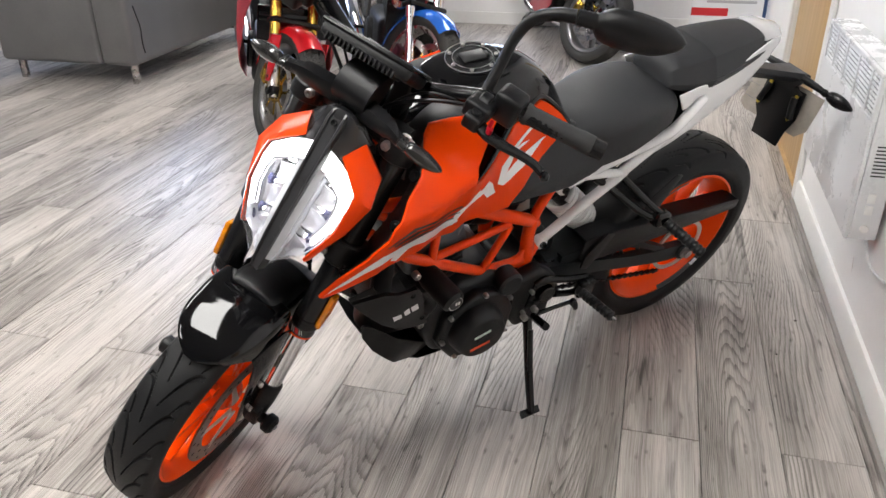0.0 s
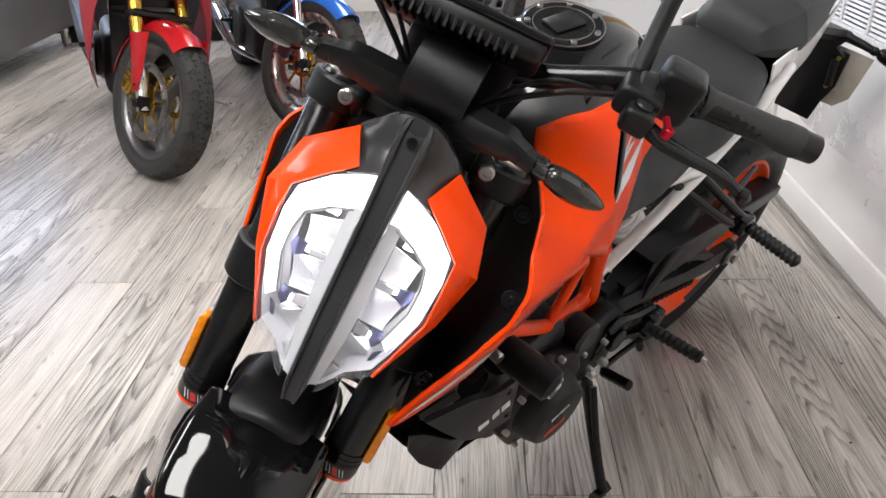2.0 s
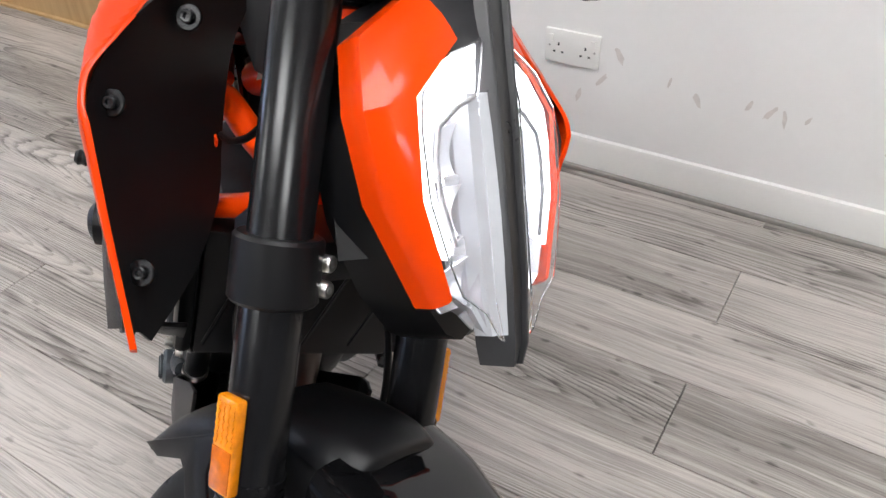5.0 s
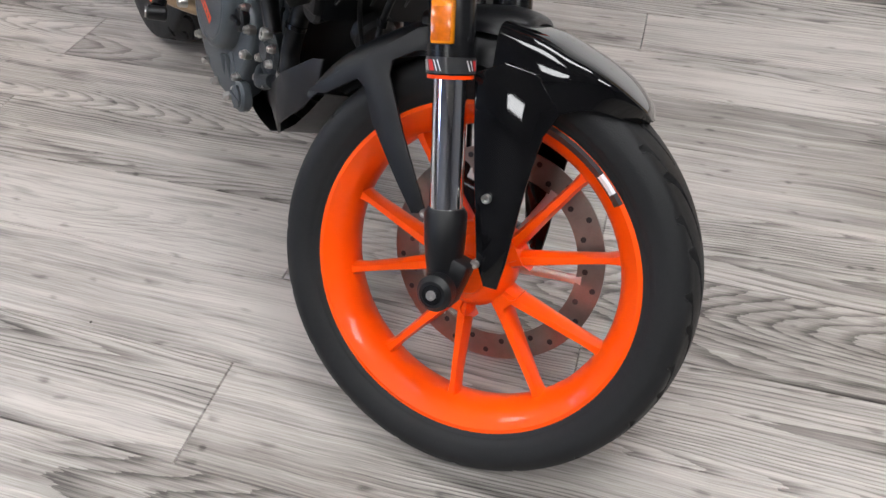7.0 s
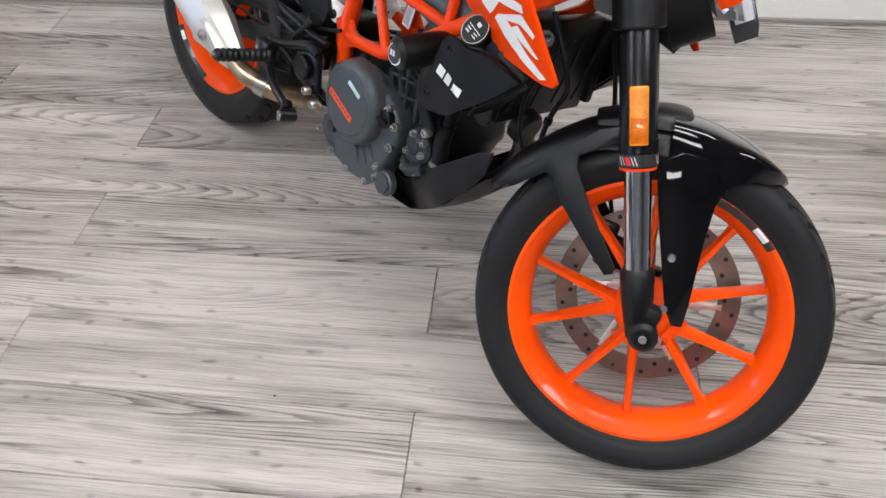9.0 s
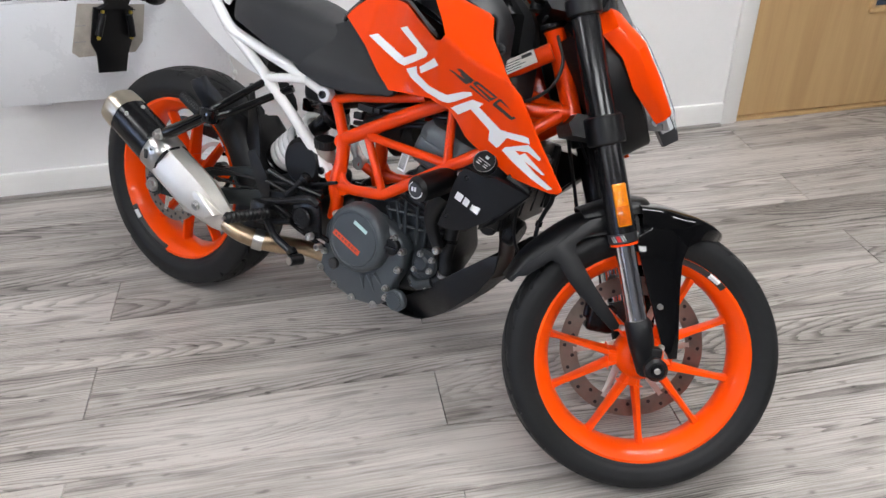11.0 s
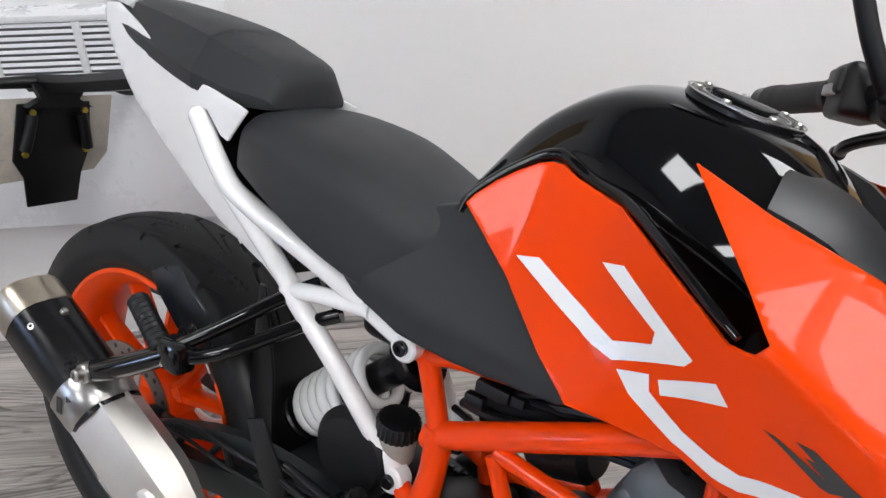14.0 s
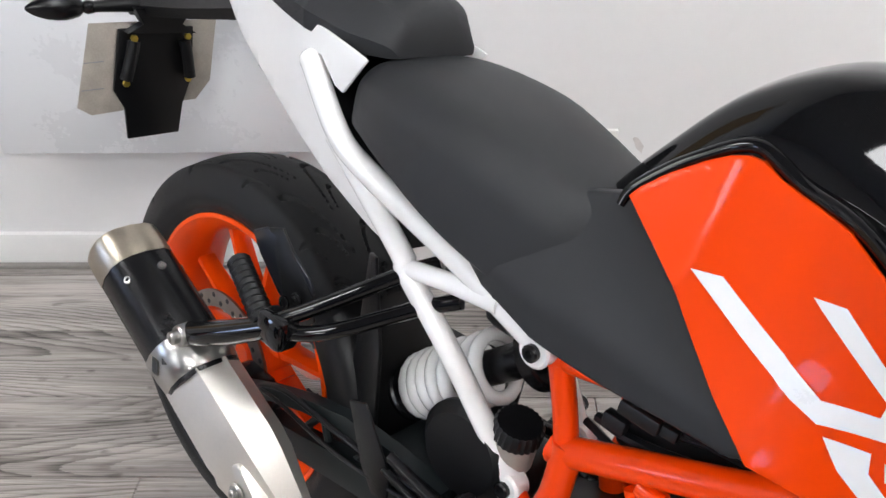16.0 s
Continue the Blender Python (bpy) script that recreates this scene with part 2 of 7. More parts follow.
def laminate(name):
    """Grey printed oak: straight fibres, cathedral figure in patches, pores and small knots, each board with its own stretch of it."""
    m = bpy.data.materials.new(name)
    t, b = nodes_of(m)
    n, link = t.nodes, t.links
    co, info = n.new("ShaderNodeTexCoord"), n.new("ShaderNodeObjectInfo")
    off = n.new("ShaderNodeVectorMath")
    off.operation = "SCALE"
    off.inputs[0].default_value = (37.0, 11.0, 5.0)
    link.new(info.outputs["Random"], off.inputs["Scale"])
    at = n.new("ShaderNodeVectorMath")
    link.new(co.outputs["Object"], at.inputs[0])
    link.new(off.outputs["Vector"], at.inputs[1])
    flow, lean, bent = n.new("ShaderNodeTexNoise"), n.new("ShaderNodeVectorMath"), n.new("ShaderNodeVectorMath")
    flow.inputs["Scale"].default_value, flow.inputs["Detail"].default_value = 2.6, 2.0
    lean.operation = "MULTIPLY"
    lean.inputs[1].default_value = (0.0, 0.028, 0.0)
    link.new(at.outputs[0], flow.inputs["Vector"])
    link.new(flow.outputs["Color"], lean.inputs[0])
    link.new(at.outputs[0], bent.inputs[0])
    link.new(lean.outputs[0], bent.inputs[1])
    at = bent

    def noise(sx, sy, detail=2.0, rough=0.5, twist=0.0):
        mp, q = n.new("ShaderNodeMapping"), n.new("ShaderNodeTexNoise")
        mp.inputs["Scale"].default_value = (sx, sy, 1.0)
        q.inputs["Scale"].default_value, q.inputs["Detail"].default_value = 1.0, detail
        q.inputs["Roughness"].default_value, q.inputs["Distortion"].default_value = rough, twist
        link.new(at.outputs[0], mp.inputs["Vector"])
        link.new(mp.outputs["Vector"], q.inputs["Vector"])
        return q.outputs["Fac"]

    def calc(op, a, b2=None, c=None):
        q = n.new("ShaderNodeMath")
        q.operation = op
        for i, v in enumerate((a, b2, c)):
            if isinstance(v, float):
                q.inputs[i].default_value = v
            elif v is not None:
                link.new(v, q.inputs[i])
        return q.outputs[0]

    def ranged(v, lo, hi, a, b2):
        q = n.new("ShaderNodeMapRange")
        q.interpolation_type = "SMOOTHSTEP"
        for k, x in (("From Min", lo), ("From Max", hi), ("To Min", a), ("To Max", b2)):
            q.inputs[k].default_value = x
        link.new(v, q.inputs["Value"])
        return q.outputs["Result"]

    field = noise(0.30, 4.2, 1.0, 0.3)
    jitter = noise(4.0, 90.0, 3.0, 0.65)
    saw = calc("FRACT", calc("MULTIPLY_ADD", field, 74.0, calc("MULTIPLY", jitter, 0.8)))
    patch = ranged(noise(1.0, 4.6, 1.0), 0.43, 0.56, 0.0, 1.0)
    figure = calc("MULTIPLY", ranged(saw, 0.0, 0.55, 1.0, 0.0), patch)
    fibre = noise(4.0, 420.0, 3.0, 0.75)
    lines = noise(2.2, 150.0, 3.0, 0.65, 0.15)
    streak = noise(1.5, 26.0, 4.0, 0.62, 0.3)
    smudge = ranged(noise(3.2, 22.0, 2.0, 0.6), 0.58, 0.74, 0.0, 1.0)
    blotch = noise(1.6, 6.0, 2.0)
    pores = ranged(noise(16.0, 420.0, 2.0), 0.56, 0.68, 0.0, 1.0)
    mp, vor = n.new("ShaderNodeMapping"), n.new("ShaderNodeTexVoronoi")
    mp.inputs["Scale"].default_value = (2.2, 6.0, 1.0)
    wob = n.new("ShaderNodeVectorMath")
    wob.operation = "MULTIPLY_ADD"
    wn = n.new("ShaderNodeTexNoise")
    wn.inputs["Scale"].default_value = 14.0
    link.new(at.outputs[0], wn.inputs["Vector"])
    link.new(wn.outputs["Color"], wob.inputs[0])
    wob.inputs[1].default_value = (0.10, 0.02, 0.0)
    link.new(at.outputs[0], wob.inputs[2])
    link.new(wob.outputs[0], mp.inputs["Vector"])
    link.new(mp.outputs["Vector"], vor.inputs["Vector"])
    knot = ranged(vor.outputs["Distance"], 0.02, 0.22, 1.0, 0.0)
    total = calc("MULTIPLY_ADD", fibre, 0.80, 0.595 - 0.40 - 0.21 - 0.33 - 0.32)
    total = calc("MULTIPLY_ADD", lines, 0.42, total)
    total = calc("MULTIPLY_ADD", streak, 0.66, total)
    total = calc("MULTIPLY_ADD", blotch, 0.64, total)
    total = calc("MULTIPLY_ADD", smudge, -0.28, total)
    total = calc("MULTIPLY_ADD", figure, -0.31, total)
    total = calc("MULTIPLY_ADD", pores, -0.10, total)
    total = calc("MULTIPLY_ADD", knot, -0.27, total)
    total = calc("MULTIPLY_ADD", info.outputs["Random"], 0.16, calc("SUBTRACT", total, 0.06))
    ramp = n.new("ShaderNodeValToRGB")
    e = ramp.color_ramp.elements
    e[0].position, e[1].position = 0.10, 0.82
    e[0].color, e[1].color = (0.082, 0.072, 0.066, 1), (0.565, 0.518, 0.484, 1)
    mid = e.new(0.45)
    mid.color = (0.284, 0.257, 0.236, 1)
    link.new(total, ramp.inputs["Fac"])
    link.new(ramp.outputs["Color"], b.inputs["Base Color"])
    link.new(ranged(total, 0.0, 1.0, 0.42, 0.29), b.inputs["Roughness"])
    b.inputs["Specular IOR Level"].default_value = 0.36
    bu = n.new("ShaderNodeBump")
    bu.inputs["Strength"].default_value, bu.inputs["Distance"].default_value = 0.35, 0.0006
    link.new(fibre, bu.inputs["Height"])
    link.new(bu.outputs["Normal"], b.inputs["Normal"])
    return m


M_floor = laminate("grey_oak_laminate")
M_wall = mat("white_emulsion", (0.85, 0.84, 0.835), 0.62, var=0.03, scale=3.0, bump=0.12, bscale=260)
M_trim = mat("white_gloss_paint", (0.82, 0.81, 0.79), 0.3, var=0.03, scale=6.0)
# Ceiling coloured dark grey so glossy paint mirrors less light; never in view.
M_ceil = mat("dimmed_ceiling", (0.30, 0.298, 0.295), 0.8, var=0.04, scale=5.0)
M_door = wood("oak_veneer", (0.36, 0.21, 0.085), (0.66, 0.45, 0.22), along="Z", stretch=0.09, scale=7.0, rough=0.4, contrast=0.7, knots=False)
M_enamel = mat("white_enamel", (0.74, 0.74, 0.75), 0.28, var=0.02, scale=8.0)
M_dark = mat("dark_gap", (0.03, 0.03, 0.032), 0.7)
M_orange = mat("gloss_orange_paint", (0.82, 0.053, 0.0008), 0.34, coat=0.26, var=0.03, scale=6.0, spec=0.10)
M_frame = mat("orange_powder_coat", (0.88, 0.056, 0.0005), 0.38, coat=0.5, var=0.05, scale=14.0, bump=0.05, bscale=900, spec=0.2)
M_rim = mat("orange_wheel_paint", (0.95, 0.080, 0.0003), 0.40, coat=0.4, var=0.04, scale=14.0, bump=0.06, bscale=700, spec=0.2)
M_black = mat("black_moulded_plastic", (0.0042, 0.0043, 0.0052), 0.38, var=0.2, scale=20.0, bump=0.25, bscale=1500, spec=0.34)
M_gloss = mat("gloss_black_paint", (0.0035, 0.0035, 0.004), 0.06, coat=0.75, var=0.1, scale=8.0, spec=0.15)
M_satin = mat("satin_black_metal", (0.007, 0.007, 0.008), 0.26, metal=0.1, var=0.2, scale=18.0, spec=0.35)
M_rubber = mat("tyre_rubber", (0.0155, 0.0158, 0.0168), 0.52, var=0.25, scale=9.0, bump=0.3, bscale=500, spec=0.2, rvar=0.25)
M_seat = mat("grained_seat_vinyl", (0.0180, 0.0190, 0.0215), 0.48, var=0.12, scale=12.0, bump=0.5, bscale=1600, spec=0.4)
M_white = mat("white_frame_paint", (0.88, 0.875, 0.87), 0.24, coat=0.5, var=0.02, scale=8.0)
M_steel = mat("brushed_steel", (0.76, 0.73, 0.68), 0.44, metal=0.9, var=0.06, scale=16.0, bump=0.1, bscale=600)
M_chrome = mat("polished_chrome", (0.78, 0.78, 0.80), 0.07, metal=1.0, var=0.04)
M_bolt = mat("zinc_bolt", (0.50, 0.49, 0.47), 0.3, metal=1.0, var=0.1, scale=60.0)
M_engine = mat("grey_cast_engine", (0.078, 0.090, 0.100), 0.40, metal=0.35, var=0.12, scale=22.0, bump=0.3, bscale=800)
M_block = mat("dark_cast_engine", (0.0100, 0.0108, 0.0122), 0.40, metal=0.3, var=0.25, scale=30.0, bump=0.3, bscale=700)
M_decal = mat("white_decal", (0.80, 0.80, 0.81), 0.3, coat=0.4, var=0.03)
M_decal_k = mat("black_decal", (0.02, 0.02, 0.022), 0.35, coat=0.4)

# ---------------------------------------------------------------- the showroom
WALL_Y, FAR_X, SOUTH_Y, EAST_X = 0.64, -4.55, -6.0, 5.0


def structure(name, bm, material, label, category, smooth=0):
    return tagged(part(name, bm, material, None, "", smooth), label, category, "", "structure")


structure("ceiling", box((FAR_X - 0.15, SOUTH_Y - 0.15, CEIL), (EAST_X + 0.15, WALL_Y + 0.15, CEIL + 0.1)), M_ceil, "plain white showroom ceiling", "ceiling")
# north wall with two door openings
DOORS = [(-2.02, -1.16), (2.05, 2.90)]
DOOR_H = 2.04
xs = [FAR_X - 0.15, DOORS[0][0] - 0.03, DOORS[0][1] + 0.03, DOORS[1][0] - 0.03, DOORS[1][1] + 0.03, EAST_X + 0.15]
wall_n = [box((xs[0], WALL_Y, 0), (xs[1], WALL_Y + 0.15, CEIL)), box((xs[2], WALL_Y, 0), (xs[3], WALL_Y + 0.15, CEIL)), box((xs[4], WALL_Y, 0), (xs[5], WALL_Y + 0.15, CEIL))]
for a, b in DOORS:
    wall_n.append(box((a - 0.03, WALL_Y, DOOR_H + 0.03), (b + 0.03, WALL_Y + 0.15, CEIL)))
structure("wall_north", merged(*wall_n), M_wall, "matt white painted plaster wall", "wall")
structure("wall_west", box((FAR_X - 0.15, SOUTH_Y, 0), (FAR_X, WALL_Y, CEIL)), M_wall, "pale painted back wall of the showroom", "wall")
# South and east walls stay unseen; their dark colour deepens reflections in gloss parts.
structure("wall_south", box((FAR_X - 0.15, SOUTH_Y - 0.15, 0), (EAST_X + 0.15, SOUTH_Y, CEIL)), mat("dark_unseen_wall", (0.14, 0.14, 0.15), 0.7, var=0.05, scale=3.0), "grey painted plaster wall", "wall")
structure("wall_east", box((EAST_X, SOUTH_Y, 0), (EAST_X + 0.15, WALL_Y, CEIL)), bpy.data.materials["dark_unseen_wall"], "grey painted plaster wall", "wall")


def skirting(x0, x1):
    bm = bmesh.new()
    prof = [(0, 0), (-0.016, 0), (-0.016, 0.078), (-0.010, 0.092), (0, 0.094)]
    rows = [[bm.verts.new((x, WALL_Y + y, z)) for y, z in prof] for x in (x0, x1)]
    for j in range(4):
        bm.faces.new((rows[0][j], rows[0][j + 1], rows[1][j + 1], rows[1][j]))
    bm.faces.new(rows[0])
    bm.faces.new(rows[1][::-1])
    return bm


structure("baseboard", merged(skirting(FAR_X, DOORS[0][0] - 0.075), skirting(DOORS[0][1] + 0.075, DOORS[1][0] - 0.075), skirting(DOORS[1][1] + 0.075, EAST_X)), M_trim, "white gloss skirting board along the wall", "skirting", 30)
structure("trim", box((DOORS[0][1] + 0.08, WALL_Y - 0.032, 0.0), (DOORS[1][0] - 0.08, WALL_Y - 0.0165, 0.012), 0.003), mat("grey_beading", (0.30, 0.28, 0.26), 0.5), "grey floor beading along the skirting", "trim")
structure("baseboard_west", box((FAR_X, SOUTH_Y, 0), (FAR_X + 0.016, WALL_Y, 0.1), 0.003), M_trim, "white skirting board on the back wall", "skirting")


def make_door(name, a, b, label):
    d = thing(name, label, "door", kind="structure")
    y = WALL_Y
    for q in (a - 0.03, b):
        part("door_jamb", box((q, y - 0.004, 0), (q + 0.03, y + 0.12, DOOR_H), 0.002), M_trim, d)
    part("door_head", box((a - 0.03, y - 0.004, DOOR_H), (b + 0.03, y + 0.12, DOOR_H + 0.03), 0.002), M_trim, d)
    for q in (a - 0.075, b + 0.012):
        part("architrave", box((q, y - 0.018, 0), (q + 0.063, y, DOOR_H + 0.03), 0.006), M_trim, d)
    part("architrave", box((a - 0.075, y - 0.018, DOOR_H + 0.0305), (b + 0.075, y, DOOR_H + 0.09), 0.006), M_trim, d)
    x0, x1 = a + 0.003, b - 0.003
    wx0, wx1, wz0 = a + 0.50, a + 0.66, 0.43
    if name == "door_1":
        leaf = box((x0, y + 0.012, 0.012), (x1, y + 0.052, DOOR_H - 0.004), 0.002)
        part("door_leaf", leaf, M_door, d)
    else:
        leaf = merged(box((x0, y + 0.012, 0.02), (wx0, y + 0.052, DOOR_H - 0.004)), box((wx1, y + 0.012, 0.02), (x1, y + 0.052, DOOR_H - 0.004)),
                      box((wx0, y + 0.012, 0.02), (wx1, y + 0.052, wz0)), box((wx0, y + 0.012, 1.8), (wx1, y + 0.052, DOOR_H - 0.004)))
        part("door_leaf", leaf, M_door, d)
        fr = merged(box((wx0 - 0.02, y + 0.002, wz0 - 0.02), (wx1 + 0.02, y + 0.012, wz0), 0.003), box((wx0 - 0.02, y + 0.002, wz0), (wx0, y + 0.012, 1.8), 0.003), box((wx1, y + 0.002, wz0), (wx1 + 0.02, y + 0.012, 1.8), 0.003))
        part("window_bead", fr, M_door, d)
        part("pane", box((wx0, y + 0.028, wz0), (wx1, y + 0.034, 1.8)), mat("dark_door_glass", (0.03, 0.045, 0.075), 0.06), d, "dark wired glass vision panel")
    part("threshold", box((a, y - 0.002, 0.0005), (b, y + 0.12, 0.012), 0.002), M_door, d)
    return d


make_door("door_1", *DOORS[0], "closed oak veneer door in a white frame")
make_door("door_2", *DOORS[1], "oak veneer door with glazed strip, white frame")


# scuffs and dents left on the plaster
M_scuff = mat("wall_scuff", (0.70, 0.66, 0.64), 0.7, var=0.12, scale=60.0)
rnds = random.Random(4)
wall_ob = bpy.data.objects["wall_north"]
for x, z in ((.83, .29), (.90, .262), (1.02, .275), (1.07, .27), (1.10, .262), (1.15, .268), (1.33, .24), (.70, .33), (.66, .26), (-.12, .20), (-.33, .23), (1.46, .31), (.60, .205)):
    w, h, a = rnds.uniform(.004, .009), rnds.uniform(.012, .026), rnds.uniform(-.7, .7)
    pts = []
    for i in range(9):
        q = 2 * math.pi * i / 9
        u, v = math.cos(q) * w * rnds.uniform(.6, 1.2), math.sin(q) * h * rnds.uniform(.6, 1.2)
        pts.append((x + u * math.cos(a) - v * math.sin(a), WALL_Y - .0004, z + u * math.sin(a) + v * math.cos(a)))
    part("scuff", panel(pts, .0003, 0), M_scuff, wall_ob)

# ---------------------------------------------------------------- the motorcycle: x ahead, y to its left, leaning on its stand
BIKE_AT = pose(-0.0727, -0.0434, -0.0010, -16.97, 0, -43.05)
bike = thing("motorcycle", "orange, black and white naked motorcycle leaning on its side stand", "motorcycle", BIKE_AT)
PIVOT, RAKE, LOCK = V(1.452, 0, 0), radians(25), 32.0
STEER = Matrix.Translation(PIVOT) @ Matrix.Rotation(radians(LOCK), 4, V(-math.sin(RAKE), 0, math.cos(RAKE))) @ Matrix.Translation(-PIVOT)
FLIP = Matrix.Diagonal((1, -1, 1, 1))


def bp(name, bm, material, label="", parent=None, smooth=40):
    return part(name, bm, material, parent or bike, label, smooth)


def sp(name, bm, material, label="", parent=None, smooth=40):
    """A part that turns with the handlebar."""
    bm.transform(STEER)
    return part(name, bm, material, parent or bike, label, smooth)


def both(make, fn, name, material, label="", parent=None, smooth=40):
    """The same part on either side: make is bp or sp, fn(side) draws it for the left (side = 1), and is mirrored for the right."""
    out = []
    for s in (1, -1):
        bm = fn()
        if s < 0:
            bm.transform(FLIP)
            bmesh.ops.reverse_faces(bm, faces=bm.faces[:])
        out.append(make(name, bm, material, label, parent, smooth))
    return out


def half_width(x, z):
    """Half the width of the flank panels: a lettered face that tucks in below a ridge, a face folded inwards above it."""
    b = float(np.interp(x, [.55, .635, .733, .80, .88, .97, 1.07, 1.18], [.099, .098, .128, .165, .213, .232, .230, .178]))
    if x < .85:
        b -= .35 * (z - .84) * float(np.interp(x, [.70, .85], [1, 0]))
    ridge = float(np.interp(x, [.70, .80, .885, .909, 1.069, 1.18], [.95, .905, .888, .878, .783, .632]))
    k = .010
    over = k * math.log1p(math.exp(min(60.0, (ridge - z) / k)))
    b -= over * float(np.interp(x, [.74, .92, 1.05, 1.18], [0, .36, .36, .2]))
    wing = .212 - .26 * (x - .895) - 1.254 * (z - .872)
    m = float(np.interp(x, [.72, .78], [0, 1]))
    k = .004
    low = min(b, wing) - k * math.log1p(math.exp(-min(60.0, abs(b - wing) / k)))
    return b * (1 - m) + low * m


def skin(outline, yfun, t, step=0.02, lift=0.0, bevel=0.0):
    """A curved plate on the left side: an (x, z) outline laid on the surface y = yfun(x, z), t thick."""
    bm = bmesh.new()
    bm.faces.new([bm.verts.new((x, 0, z)) for x, z in outline])
    o = np.asarray(outline)
    for ax in (0, 1):
        lo, hi = o[:, ax].min(), o[:, ax].max()
        for q in np.arange(lo + step * 0.63, hi, step):
            co, no = ((q, 0, 0), (1, 0, 0)) if ax == 0 else ((0, 0, q), (0, 0, 1))
            bmesh.ops.bisect_plane(bm, geom=bm.verts[:] + bm.edges[:] + bm.faces[:], plane_co=co, plane_no=no)
    bmesh.ops.triangulate(bm, faces=[f for f in bm.faces if len(f.verts) > 4])
    for v in bm.verts:
        v.co.y = yfun(v.co.x, v.co.z) + lift
    if t:
        got = bmesh.ops.extrude_face_region(bm, geom=bm.faces[:])
        for v in got["geom"]:
            if isinstance(v, bmesh.types.BMVert):
                v.co.y -= t
        bmesh.ops.recalc_face_normals(bm, faces=bm.faces[:])
        if bevel:
            es = [e for e in bm.edges if len(e.link_faces) == 2 and e.calc_face_angle(0) > 1.0]
            bmesh.ops.bevel(bm, geom=es, offset=bevel, segments=2, profile=0.5, affect="EDGES")
    return bm


# ---- wheels
def spoke(a0, a1, r0, r1, w0, w1, d0, d1, y0=0.0, y1=0.0):
    """A tapered cast spoke from the hub at angle a0 to the rim at angle a1 (degrees)."""
    secs = []
    p0 = np.array([r0 * math.cos(radians(a0)), y0, r0 * math.sin(radians(a0))])
    p1 = np.array([r1 * math.cos(radians(a1)), y1, r1 * math.sin(radians(a1))])
    d = (p1 - p0) / np.linalg.norm(p1 - p0)
    side = np.cross(d, (0, 1, 0))
    for u, k in ((0, 1.25), (0.12, 1.0), (0.5, 0.92), (0.85, 1.0), (0.95, 1.35), (1.0, 2.0)):
        w, h = (w0 + (w1 - w0) * u) * k / 2, (d0 + (d1 - d0) * u) / 2
        p = p0 + (p1 - p0) * u
        secs.append([p + side * sx * w + np.array([0, sy * h, 0]) for sx, sy in ((-1, -.35), (-.55, -1), (.55, -1), (1, -.35), (1, .35), (.55, 1), (-.55, 1), (-1, .35))])
    return loft(secs, 1, 1)


def tyre(R, half, bead=0.222, fine=4, n=13, deep=.006, cuts=((0.003, 0.040, 22.0, .0044), (0.012, 0.030, 9.0, .0034), (0.034, 0.0505, 6.5, .0036))):
    """A road tyre whose slanted water grooves are sunk into its crown."""
    k = half / 0.055
    prof = [(bead - 0.004, -.040 * k), (bead + .008, -.046 * k), (bead + .012, -.0475 * k), (bead + .022, -.0525 * k), (bead + .040, -.0550 * k), (R - .0125, -.0480 * k), (R - .0062, -.034 * k), (R - .0018, -.018 * k), (R, 0)]
    prof = np.array(prof + [(r, -y) for r, y in prof[-2::-1]])
    prof = catmull(prof, fine)
    na = 720
    a = np.linspace(0, 2 * math.pi, na, endpoint=False)[:, None]
    r = np.repeat(prof[None, :, 0], na, 0)
    y = np.repeat(prof[None, :, 1], na, 0)
    u = np.abs(y) / k
    for y0, y1, da, w in cuts:
        q = (u - y0) / (y1 - y0)
        at = da * q + da * 0.35 * np.sin(q * 3.1)
        ph = (np.degrees(a) - at) * n / 360 + np.where(y > 0, 0.5, 0.0)
        d = np.abs(ph - np.round(ph)) * 2 * math.pi * R / n
        inside = (q > 0) & (q < 1) & (r > R - .03)
        r = r - np.where(inside, deep * np.clip((w * (0.5 + 1.1 * np.sin(0.25 + np.clip(q, 0, 1) * 2.5)) - d) / .0020, 0, 1), 0)
    co = np.stack([r * np.cos(a), y, r * np.sin(a)], -1)
    m = co.shape[1]
    idx = np.arange(na * m).reshape(na, m)
    nxt = np.roll(idx, -1, 0)
    faces = np.stack([idx[:, :-1], idx[:, 1:], nxt[:, 1:], nxt[:, :-1]], -1).reshape(-1, 4)
    me = bpy.data.meshes.new("tmp")
    me.from_pydata(co.reshape(-1, 3).tolist(), [], faces.tolist())
    bm = bmesh.new()
    bm.from_mesh(me)
    bpy.data.meshes.remove(me)
    return bm


